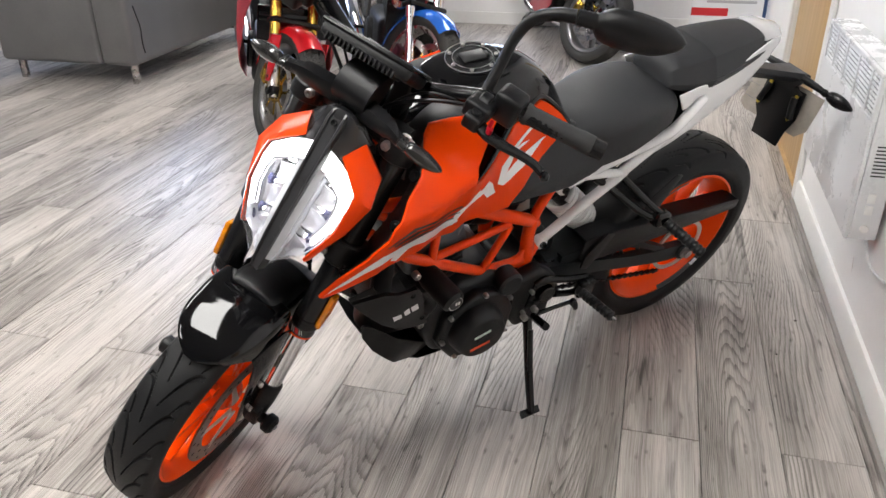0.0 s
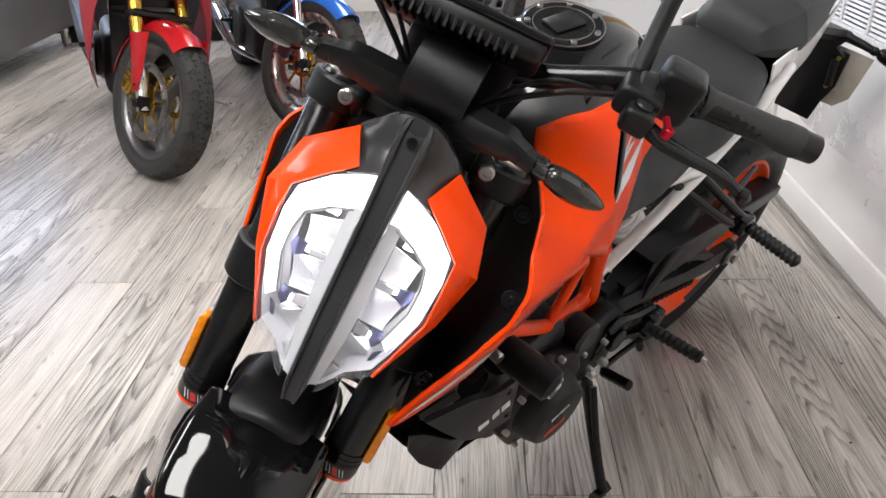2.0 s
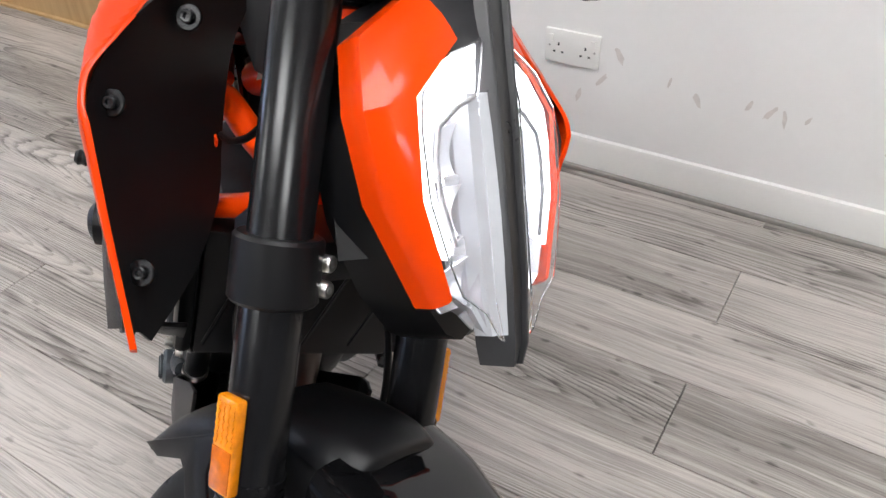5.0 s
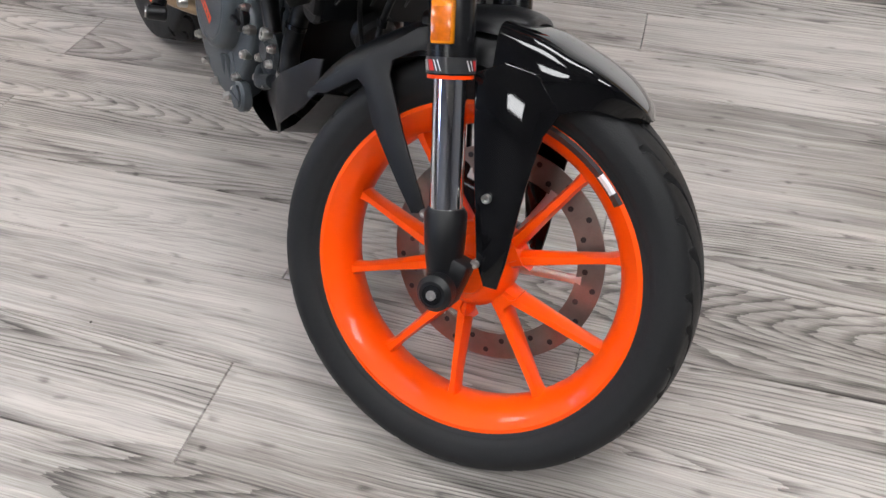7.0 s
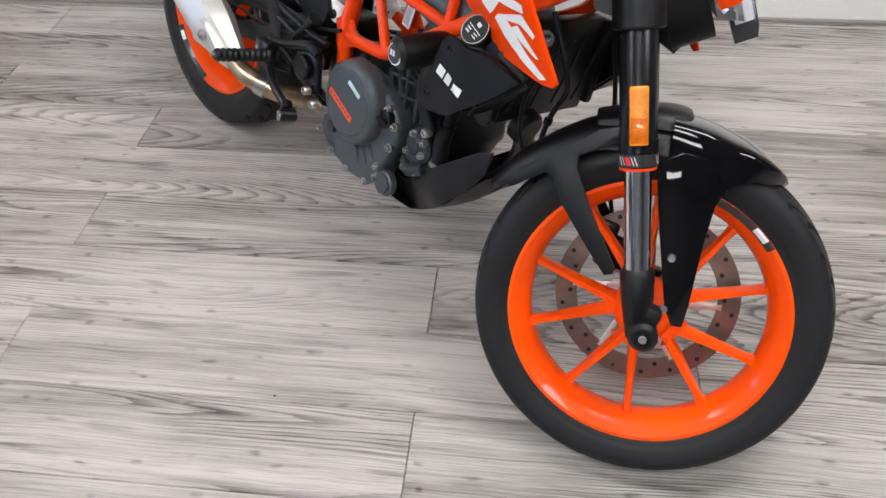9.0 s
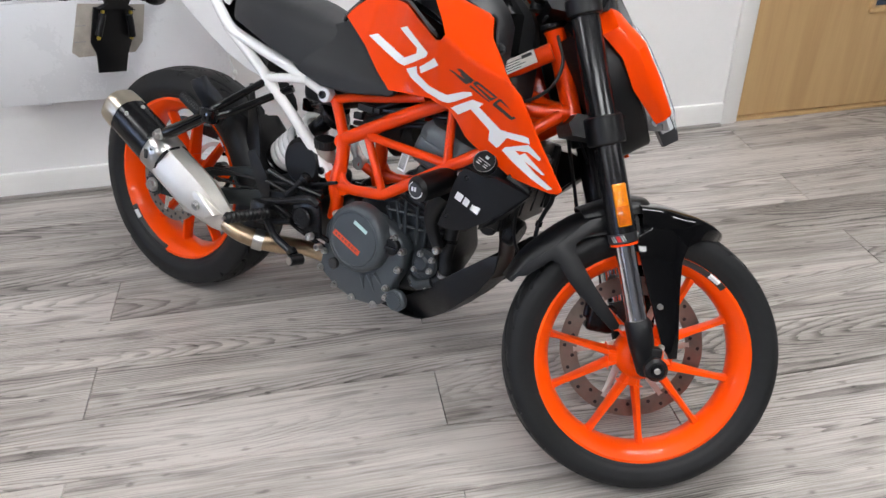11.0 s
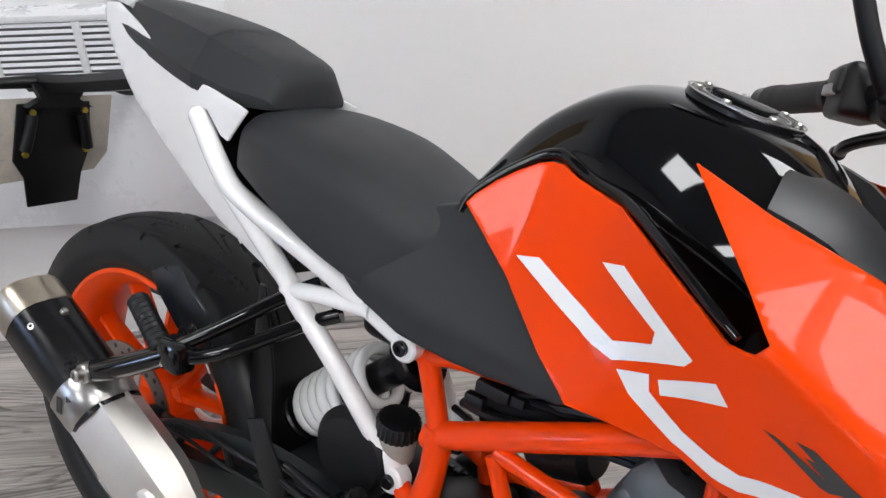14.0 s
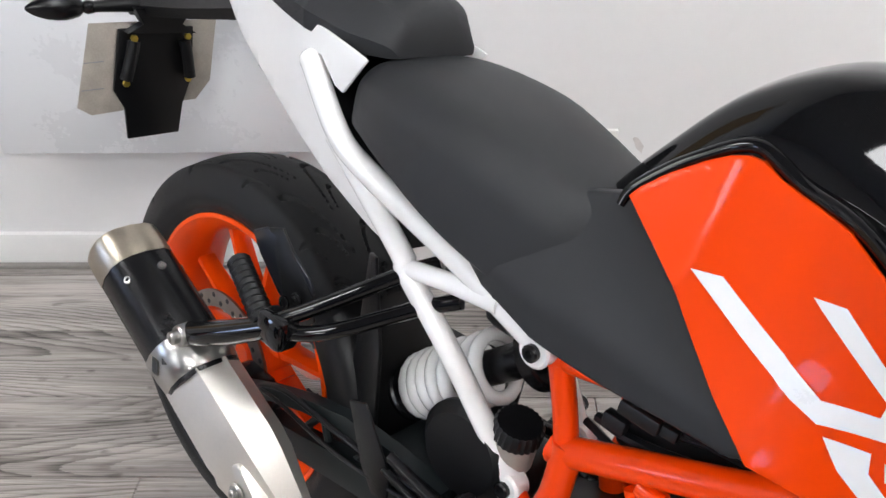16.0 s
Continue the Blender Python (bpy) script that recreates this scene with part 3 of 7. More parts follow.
def make_wheel(name, at, R, half, rimhalf, m, label, spin, grow=1.0):
    k = rimhalf / 0.047
    m = m @ Matrix.Translation(at) @ Matrix.Diagonal((grow, 1, grow, 1))
    prof = [(.229, -.041 * k), (.2265, -.047 * k), (.220, -.0475 * k), (.212, -.041 * k), (.2035, -.033 * k), (.195, -.020 * k), (.1915, 0), (.195, .020 * k), (.2035, .033 * k), (.212, .041 * k), (.220, .0475 * k), (.2265, .047 * k), (.229, .041 * k), (.222, .03 * k), (.212, 0), (.222, -.03 * k)]
    hub_bm = lathe([(.0001, -.052), (.024, -.052), (.027, -.046), (.034, -.044), (.05, -.022), (.052, 0), (.05, .022), (.034, .044), (.027, .046), (.024, .052), (.0001, .052)], 32, closed=False)
    rim = bp(name, moved(lathe(prof, 96), m), M_rim, label)
    bp("hub", moved(hub_bm, m), M_rim, "", rim)
    for i in range(5):
        c = spin + 72 * i
        for s in (-1, 1):
            bp("spoke", moved(spoke(c + s * 7, c + s * 17.0, .048, .1975, .021, .0122, .042, .030), m), M_rim, "", rim)
        bp("spoke_root", moved(spoke(c, c, .030, .066, .030, .030, .05, .046), m), M_rim, "", rim)
    bp("tyre", moved(tyre(R / grow, half, fine=10) if half > .06 else tyre(R, half, fine=10, n=19, cuts=((.005, .044, 17.0, .0046), (.032, .0495, 7.0, .0034))), m), M_rubber, "black road tyre with slanted tread grooves", rim)
    # rim stripe with a small white mark, on both faces
    for s in (-1, 1):
        for a0 in ((28, 208) if half > .06 else (28,)):
            st = lathe([(.2122, s * (.0423 * k)), (.2168, s * (.0458 * k)), (.2200, s * (.0486 * k)), (.2250, s * (.0484 * k))], 24, closed=False, a0=a0 + spin - 169, a1=a0 + spin - 169 + 46)
            bp("rim_stripe", moved(st, m), M_decal_k, "black rim stripe", rim)
            wm = lathe([(.2145, s * (.0446 * k)), (.2176, s * (.0472 * k)), (.2200, s * (.0492 * k)), (.2242, s * (.0490 * k))], 6, closed=False, a0=a0 + spin - 169 + 4, a1=a0 + spin - 169 + 11)
            bp("rim_mark", moved(wm, m), M_decal, "white rim mark", rim)
    return rim


def brake_disc(at, R, y, m, parent, n=36, inner=0.76):
    """A drilled disc on its carrier."""
    bm = lathe([(R * inner, -.002), (R, -.002), (R, .002), (R * inner, .002)], 72)
    d = bp("brake_disc", moved(bm, m @ Matrix.Translation(at) @ Matrix.Translation((0, y, 0))), mat("worn_disc_steel", (0.30, 0.255, 0.225), 0.33, metal=1.0, var=0.2, scale=40, bump=0.1), "drilled steel brake disc", parent)
    for a in range(0, 360, 60):
        bp("carrier_arm", moved(spoke(a, a + 14, .03, R * inner + .008, .02, .012, .006, .004), m @ Matrix.Translation(at) @ Matrix.Translation((0, y, 0))), M_steel, "", d)
    for i in range(n):
        q, r = math.radians(360 / n * i), R * (0.93 if i % 2 else 0.83)
        bp("disc_hole", moved(disc((r * math.cos(q), 0, r * math.sin(q)), (0, 1, 0), .0042, .0048, 8), m @ Matrix.Translation(at) @ Matrix.Translation((0, y, 0))), M_dark, "", d, 0)
    return d


FRONT, REAR = (1.347, 0, .283), (-.024, .012, .326)
I4 = Matrix.Identity(4)
fw = make_wheel("front_wheel", FRONT, .2905, .0590, .047, STEER, "orange ten-spoke cast front wheel", 195)
brake_disc(FRONT, .158, .062, STEER, fw)
rw = make_wheel("rear_wheel", REAR, .3165, .075, .063, I4, "orange ten-spoke cast rear wheel", 175, 1.025)
brake_disc(REAR, .115, -.078, I4, rw)
bp("sprocket", moved(lathe([(.08, -.003), (.092, -.003), (.092, .003), (.08, .003)], 60), Matrix.Translation((REAR[0], .099, REAR[2]))), M_steel, "steel rear sprocket", rw)

# ---- fork and yokes
FT, FB = V(1.050, 0, .968), V(1.334, 0, .290)
FD = (FT - FB).normalized()


def on_fork(z, y=0.0):
    return FB + FD * ((z - FB.z) / FD.z) + V(0, y, 0)


def band_patch(y, r, a0, a1, z0, z1, lean):
    """A thin slanted mark wrapped on a fork leg."""
    e2 = FD.cross(V(0, 1, 0)).normalized()
    bm = bmesh.new()
    rows = []
    for z, sh in ((z0, 0), (z1, lean)):
        rows.append([bm.verts.new(on_fork(z, y) + (e2 * math.cos(a) + V(0, 1, 0) * math.sin(a)) * r) for a in [a0 + sh + (a1 - a0) * i / 4 for i in range(5)]])
    for i in range(4):
        bm.faces.new((rows[0][i], rows[0][i + 1], rows[1][i + 1], rows[1][i]))
    return shell(bm, .0003)


M_red_mark = mat("red_decal", (0.7, 0.03, 0.03), 0.35)
M_amber = mat("amber_reflector", (0.78, 0.24, 0.004), 0.16, coat=0.8, var=0.25, scale=90, bump=0.6, bscale=420)
for s in (1, -1):
    y = .105 * s
    leg = sp("fork_leg", tube([on_fork(.962, y), on_fork(.957, y), on_fork(.56, y), on_fork(.545, y), on_fork(.53, y), on_fork(.516, y)], [.024, .0272, .0272, .0285, .0285, .027], 28), mat("black_anodised", (0.008, 0.008, 0.009), 0.24, var=0.15, scale=12.0, spec=0.4, rvar=0.2), "black anodised upside-down fork leg")
    sp("stanchion", tube([on_fork(.52, y), on_fork(.345, y)], .0205, 28), M_chrome, "polished chrome stanchion", leg)
    for z in (.545, .553, .538):
        sp("seal_ring", tube([on_fork(z + .0025, y), on_fork(z - .0025, y)], .0292, 28), M_satin, "", leg)
    sp("fork_sticker", tube([on_fork(.5355, y), on_fork(.5185, y)], .0290, 28), M_decal_k, "black sticker with red and white marks", leg)
    for k in range(3):
        a0 = radians(-62 + 120 * k)
        for da, db, lean, cm in ((-.50, -.46, .16, M_decal), (-.34, -.30, .16, M_decal), (-.20, .06, .14, M_red_mark), (.16, .20, .16, M_decal), (.34, .40, .16, M_decal)):
            sp("sticker_mark", band_patch(y, .0294, a0 + da, a0 + db, .5215, .5325, lean), cm, "", leg)
    sp("orange_ring", tube([on_fork(.517, y), on_fork(.513, y)], .0276, 28), M_frame, "", leg)
    foot = merged(tube([on_fork(.372, y), on_fork(.366, y), on_fork(.33, y), on_fork(.30, y), on_fork(.272, y)], [.0225, .0265, .0255, .022, .019], 20),
                  box((1.325, y - .017, .262), (1.362, y + .017, .325), .006))
    sp("fork_foot", foot, M_black, "black cast fork foot", leg)
    sp("axle_bobbin", merged(disc((1.345, y + .030 * s, .289), (0, 1, 0), .0125, .04, 20), disc((1.345, y + .043 * s, .289), (0, 1, 0), .0225, .028, 32, .006)), M_black, "black plastic crash bobbin", leg)
    sp("bobbin_bolt", merged(disc((1.345, y + .0575 * s, .289), (0, 1, 0), .0125, .002, 20), ), M_satin, "", leg)
    sp("bobbin_screw", bolt((1.345, y + .0585 * s, .289), (0, s, 0), .006, .004), M_bolt, "", leg)
    q = on_fork(.588, y + .031 * s)
    ref = box((-.0135, -.0055, -.042), (.0135, .0055, .042), .003)
    ref.transform(Matrix.Translation(q + V(.002, 0, 0)) @ Matrix.Rotation(-math.atan2(FT.x - FB.x, FT.z - FB.z) * -1, 4, "Y"))
    reflector = sp("reflector", ref, M_amber, "amber rectangular reflector", leg)
    tilt = Matrix.Translation(q + V(.002, .0058 * s, 0)) @ Matrix.Rotation(math.atan2(FT.x - FB.x, FT.z - FB.z), 4, "Y")
    for i in range(10):
        for k in range(4):
            cell = disc((-.0093 + k * .0062 + (i % 2) * .001, 0, .003 + i * .0036), (0, 1, 0), .0021, .0012, 6)
            sp("prism", moved(cell, tilt), M_amber, "", reflector)
    sp("reflector_plate", moved(box((-.0118, -.0006, -.0385), (.0118, .0006, -.002), .0004), tilt), mat("deep_amber", (0.60, 0.13, 0.003), 0.2, coat=0.8, var=0.3, scale=120), "smooth darker amber half", reflector)
for z, h, r, nm in ((.940, .032, .0345, "upper_yoke"), (.722, .052, .0375, "lower_yoke")):
    pieces = []
    for s in (1, -1):
        pieces.append(tube([on_fork(z + h / 2, .105 * s), on_fork(z + h / 2 - .003, .105 * s), on_fork(z - h / 2 + .003, .105 * s), on_fork(z - h / 2, .105 * s)], [r - .003, r, r, r - .003], 28))
    c = on_fork(z)
    bridge = loft([[c + V(-.058 + dx, yy, dz) for dx, dz in ((0, -h * .42), (.058, -h * .42), (.065, 0), (.058, h * .42), (0, h * .42), (-.012, 0))] for yy in (-.1, -.05, 0, .05, .1)], 2, 1)
    sp(nm, merged(*pieces, bridge), M_black, "black cast fork yoke")
for q in (.712, .732):
    both(sp, lambda: bolt(on_fork(q, .079) + V(.029, 0, .010), (.9, -.2, .4), .0075, .006), "yoke_bolt", M_bolt)
both(sp, lambda: merged(tube([on_fork(.955, .105), on_fork(.964, .105)], .0215, 24), disc(on_fork(.968, .105), FD, .010, .008, 6)), "fork_cap", M_steel, "bare metal fork cap")
both(sp, lambda: box((1.044, .070, .930), (1.086, .100, .966), .008, 3), "yoke_boss", M_black, "clamp boss on the yoke")
both(sp, lambda: bolt((1.089, .088, .959), (1, 0, .3), .0095, .006), "fork_bolt", M_bolt)

# ---- front mudguard
def guard(stations, t=0.003, nv=3, prof=((-1, 1), (-.93, .55), (-.72, .2), (-.38, .05), (0, 0), (.38, .05), (.72, .2), (.93, .55), (1, 1))):
    secs = []
    for x, z, w, d in stations:
        rad = V(x - FRONT[0], 0, z - FRONT[2]).normalized()
        row = []
        for f, g in prof:
            row.append(V(x, f * w, z) - rad * d * g)
        secs.append(row)
    return shell(loft(secs, 4, nv, ring=False), t)


sp("rear_mudguard_half", guard([(1.030, .392, .050, .016), (1.064, .462, .060, .03), (1.138, .540, .068, .045), (1.20, .572, .070, .05), (1.262, .588, .070, .05)]), M_black, "satin black plastic mudguard")
BOXY = ((-1, 1), (-1.0, .60), (-.99, .30), (-.93, .12), (-.70, .05), (-.36, .015), (0, 0), (.36, .015), (.70, .05), (.93, .12), (.99, .30), (1.0, .60), (1, 1))
sp("front_mudguard", guard([(1.262, .598, .088, .066), (1.31, .604, .090, .088), (1.352, .601, .088, .096), (1.380, .597, .083, .066), (1.408, .590, .074, .042), (1.432, .581, .059, .030), (1.450, .571, .038, .020), (1.460, .560, .014, .006)], .003, 2, BOXY), M_gloss, "gloss black front mudguard", None, 60)
sp("mudguard_crest", guard([(1.15, .562, .058, .020), (1.20, .590, .062, .030), (1.25, .608, .064, .034), (1.280, .611, .058, .030), (1.290, .604, .052, .026)], .003, 3), M_black, "satin black raised crest", None, 60)
both(sp, lambda: panel([(1.262, .092, .530), (1.290, .093, .556), (1.330, .091, .560), (1.372, .081, .530), (1.366, .085, .500), (1.375, .088, .436), (1.394, .091, .343), (1.399, .092, .307), (1.382, .096, .304), (1.361, .097, .329), (1.313, .096, .423), (1.285, .094, .480)], .005, .0015), "mudguard_blade", M_gloss, "gloss black side blade")
both(sp, lambda: panel([(1.040, .052, .396), (1.064, .060, .425), (1.115, .068, .482), (1.168, .071, .543), (1.211, .072, .566), (1.225, .072, .541), (1.177, .074, .517), (1.153, .076, .493), (1.157, .078, .476), (1.204, .083, .421), (1.258, .090, .366), (1.276, .092, .347), (1.259, .092, .337), (1.221, .088, .364), (1.158, .079, .412), (1.129, .074, .446), (1.114, .071, .450), (1.072, .060, .408)], .004, .001), "mudguard_stay", M_black, "satin black stay down to the fork foot")
for q in ((1.362, .100, .325), (1.34, .100, .405), (1.276, .098, .348)):
    both(sp, lambda: bolt(q, (0, 1, 0), .006, .005), "mudguard_screw", M_bolt)

# ---- front caliper, hose and speed sensor on the left leg
cal = sp("front_caliper", merged(box((1.236, .050, .300), (1.300, .100, .365), .012, 3), box((1.225, .055, .325), (1.262, .092, .385), .010, 3), disc((1.262, .098, .33), (0, 1, 0), .017, .014, 20, .003), disc((1.25, .096, .366), (0, 1, 0), .015, .012, 20, .003)), M_satin, "black four-piston front brake caliper")
for q in ((1.30, .106, .345), (1.285, .106, .385)):
    sp("caliper_bolt", bolt(q, (0, 1, 0), .007, .006), M_bolt, "", cal)
sp("brake_hose", tube([(1.24, .09, .385), (1.20, .115, .46), (1.17, .115, .56), (1.13, .09, .66), (1.09, .06, .76)], .0042, 8, 6), M_black, "black brake hose")
sp("sensor_cable", tube([(1.27, .085, .36), (1.235, .10, .47), (1.20, .10, .58), (1.16, .08, .67), (1.10, .05, .74)], .0028, 8, 6), M_black)
bp("hanging_cable", tube([(1.10, -.06, .66), (1.07, -.075, .60), (1.045, -.07, .53), (1.05, -.05, .45), (1.10, -.03, .40)], .0038, 8, 8), M_black, "loose black cable run")

# ---- headlight, on its own sloping plane: u down the slope, v to the left, w out of it
HT, HU, HN = V(1.125, 0, .985), V(.613, 0, -.79), V(.79, 0, .613)


def H(u, v, w=0.0):
    return HT + HU * u + V(0, v, 0) + HN * w


LAMP = Matrix.Translation(HT + V(0, .003, 0)) @ Matrix.Rotation(.038, 4, HN) @ Matrix.Translation(-HT)


def lp(name, bm, material, label="", parent=None, smooth=40):
    """A part of the headlight, which sits slightly turned in its bracket."""
    return sp(name, moved(bm, LAMP), material, label, parent, smooth)


# lamp bowl behind the lenses
LENS = [(.052, .016), (.073, .062), (.101, .094), (.130, .098), (.180, .095), (.225, .080), (.252, .068), (.268, .042), (.290, .026), (.294, .020), (.262, .027), (.100, .031)]
M_lampglass = mat("lamp_glass_clear", (0.9, 0.9, 0.92), 0.03)
t_, b_ = nodes_of(M_lampglass)
b_.inputs["Transmission Weight"].default_value = 0.97
b_.inputs["IOR"].default_value = 1.25
M_drl = mat("running_light", (0.9, 0.92, 1.0), 0.3, emit=(0.93, 0.96, 1.0), power=5.0)
M_reflect = mat("lamp_reflector", (0.74, 0.74, 0.77), 0.22, metal=0.55, var=0.05, scale=60)
M_lampgrey = mat("lamp_bezel_grey", (0.30, 0.30, 0.31), 0.35, metal=0.3)


def lens_out(w, k=1.0, dv=0.0):
    return [H(.16 + (u - .16) * k, max(.0155, v * k + dv), w + .007 - max(0, v - .05) * .08) for u, v in LENS]


lamp_body = lp("headlight", loft([[H(u, v, w) for u, v in ((-.008, 0), (.02, -.05), (.07, -.082), (.12, -.096), (.19, -.084), (.25, -.055), (.290, -.020), (.298, 0), (.290, .020), (.25, .055), (.19, .084), (.12, .096), (.07, .082), (.02, .05))] for w in (-.11, -.075, -.045)], 1, 1), M_black, "split headlight, lit white, in an orange mask")


def bowl():
    rim_, mid = lens_out(-.010, .97), lens_out(-.045, .84)
    low = [p - HN * .012 for p in lens_out(-.045, .60)]
    bm = bmesh.new()
    rows = [[bm.verts.new(p) for p in row] for row in (rim_, mid, low)]
    for a, b in zip(rows, rows[1:]):
        for j in range(len(a)):
            bm.faces.new((a[j], a[(j + 1) % len(a)], b[(j + 1) % len(a)], b[j]))
    bm.faces.new(rows[-1])
    return bm


both(lp, bowl, "reflector_bowl", M_reflect, "bright reflector bowl", lamp_body, 20)


def drl():
    """The glowing band round the upper and outer edge of each lamp."""
    outer = [(.055, .017), (.075, .059), (.102, .089), (.130, .0935), (.180, .090), (.223, .072)]
    inner = [(.096, .015), (.108, .048), (.124, .071), (.146, .076), (.175, .075), (.214, .062)]
    bm = bmesh.new()
    a = [bm.verts.new(H(u, v, .004 - max(0, v - .05) * .08)) for u, v in outer]
    b = [bm.verts.new(H(u, v, -.001 - max(0, v - .05) * .08)) for u, v in inner]
    for j in range(len(a) - 1):
        bm.faces.new((a[j], a[j + 1], b[j + 1], b[j]))
    got = bmesh.ops.extrude_face_region(bm, geom=bm.faces[:])
    for v in got["geom"]:
        if isinstance(v, bmesh.types.BMVert):
            v.co -= HN * .006
    return bm


both(lp, drl, "running_light", M_drl, "glowing white running light band", lamp_body)


def chamber(corners, deep, flutes):
    """A hollow reflector between four (u, v) corners, with fine flutes down it."""
    n = 2 * flutes if flutes else 8
    a, b, c, d = (np.array(q) for q in corners)
    secs = []
    for i in range(9):
        f = i / 8
        row = []
        for j in range(n + 1):
            g = j / n
            u, v = (a * (1 - g) + b * g) * (1 - f) + (d * (1 - g) + c * g) * f
            row.append(H(u, v, -.010 - deep * math.sin(f * math.pi * .8) - (.0014 if flutes and j % 2 else 0) - .012 * g))
        secs.append(row)
    return shell(loft(secs, 1, 1, ring=False), .001)


for corners, deep, flutes in ((((.117, .031), (.127, .067), (.158, .062), (.158, .031)), .010, 0), (((.166, .031), (.174, .066), (.211, .057), (.207, .029)), .014, 17), (((.224, .029), (.238, .055), (.268, .045), (.263, .026)), .012, 15)):
    both(lp, lambda: chamber(corners, deep, flutes), "lamp_reflector", M_reflect, "fluted bright reflector" if flutes else "bright hollow reflector", lamp_body, 25)
M_smoke = mat("smoked_chrome", (0.09, 0.095, 0.20), 0.25, metal=0.7, var=0.15, scale=40)
for pts in ([(.158, .056), (.154, .072), (.166, .074), (.176, .066), (.170, .056)], [(.212, .046), (.209, .061), (.222, .064), (.231, .055), (.222, .048)], [(.236, .060), (.226, .073), (.246, .068), (.256, .056)]):
    both(lp, lambda: panel([H(u, v, -.018 - max(0, v - .05) * .1) for u, v in pts], .006, .001), "lamp_blank", M_smoke, "", lamp_body)
for pts in ([(.158, .031), (.160, .052), (.168, .050), (.166, .031)], [(.208, .030), (.212, .046), (.222, .046), (.223, .030)], [(.264, .026), (.270, .044), (.284, .028), (.280, .021)]):
    both(lp, lambda: panel([H(u, v, -.012) for u, v in pts], .003, .001), "lamp_facet", M_reflect, "", lamp_body)
both(lp, lambda: tube([H(u, v, .0035 - max(0, v - .05) * .08) for u, v in ((.0965, .018), (.1085, .048), (.1245, .0708), (.1465, .0757), (.1755, .0747), (.2145, .0617))], .0020, 8), "lamp_bezel", M_lampgrey, "thin grey bezel line", lamp_body)
M_led = mat("lamp_led", (1, 1, 1), 0.3, emit=(0.95, 0.97, 1.0), power=22.0)
for u, v in ((.112, .046), (.162, .048), (.218, .042)):
    both(lp, lambda: moved(box((-.003, -.007, -.002), (.003, .007, .002)), Matrix.Translation(H(u, v, -.016))), "led", M_led, "small white light source", lamp_body)
M_guide = mat("frosted_light_guide", (0.34, 0.35, 0.37), 0.22, var=0.10, scale=50, emit=(0.95, 0.97, 1.0), power=0.12)
both(lp, lambda: loft([[H(u, v, w) for v, w in ((.0115, -.016), (.0120, top - .004), (b - .004, .004), (b, .001), (b, -.016))] for u, b, top in ((.096, .030, .019), (.16, .030, .021), (.23, .0275, .020), (.290, .020, .015))], 2, 1), "light_guide", M_guide, "lit frosted wall beside the spine", lamp_body)


def lens():
    bm = bmesh.new()
    bm.faces.new([bm.verts.new(p) for p in lens_out(.004, 1.0)])
    bmesh.ops.triangulate(bm, faces=bm.faces[:])
    bm.normal_update()
    bmesh.ops.solidify(bm, geom=bm.faces[:], thickness=.002)
    return bm


for ob in both(lp, lens, "lens", M_lampglass, "clear lens", lamp_body, 0):
    ob.visible_shadow = False
M_spine = mat("spine_plastic", (0.030, 0.030, 0.032), 0.30, var=0.15, scale=20, spec=0.5)
lp("centre_bar", loft([[H(u, f * hw, w) for f, w in ((-1.0, -.022), (-1.0, top - .003), (-.88, top), (-.66, top), (-.54, top - .0045), (.54, top - .0045), (.66, top), (.88, top), (1.0, top - .003), (1.0, -.022))] for u, hw, top in ((-.016, .010, .012), (-.011, .0160, .016), (.004, .0180, .019), (.05, .0175, .020), (.12, .0155, .021), (.24, .0135, .020), (.300, .0115, .016), (.317, .008, .011))], 1, 1), M_spine, "dark grey central spine with a sunk channel", lamp_body, 35)
lp("spine_screw", bolt(H(.010, 0, .016), HN, .006, .004), M_satin, "", lamp_body)


def mask_top():
    rows = []
    for f, dw, back in ((.014, .004, True), (0.0, 0.0, False), (.45, -.005, False), (.8, -.003, False), (1.0, 0.0, False)):
        row = []
        for v in (-1, -.72, -.48, -.28, 0, .28, .48, .72, 1):
            t = abs(v)
            u0, v0, w0 = float(np.interp(t, [0, .28, .48, .72, 1], [-.016, -.014, -.008, .003, .017])), .064 * v, float(np.interp(t, [0, .28, .48, .72, 1], [.013, .013, .006, -.008, -.026]))
            u1, v1, w1 = float(np.interp(t, [0, .28, .48, .72, 1], [.053, .055, .058, .062, .067])), .050 * v, float(np.interp(t, [0, .28, .48, .72, 1], [.012, .011, .008, .006, .003]))
            if back:
                row.append(H(u0 - .006, v0 * .97, w0 - .030))
            else:
                row.append(H(u0 + (u1 - u0) * f, v0 + (v1 - v0) * f, w0 + (w1 - w0) * f + dw * (1 if t > .2 else 0)))
        rows.append(row)
    return shell(loft(rows, 2, 2, ring=False), .003)


lp("mask_top", mask_top(), mat("dark_grey_gloss_plastic", (0.026, 0.026, 0.028), 0.24, coat=0.3, var=0.1, scale=20), "dark grey mask top", lamp_body, 50)


def mask_side():
    a = [H(.016, .060, -.018), H(.056, .112, -.032), H(.112, .127, -.020), H(.178, .110, -.022), H(.260, .072, -.014)]
    b = [H(.056, .040, .004), H(.077, .067, .006), H(.104, .097, .005), H(.178, .098, .004), H(.252, .072, .003)]
    c = [p - HN * .032 + V(0, -.010, 0) for p in a]
    c[-1] = a[-1] - HN * .02
    return shell(loft([b, [(p + q) / 2 + HN * .005 for p, q in zip(a, b)], a, [(p + q) / 2 for p, q in zip(a, c)], c], 2, 1, ring=False), .003)


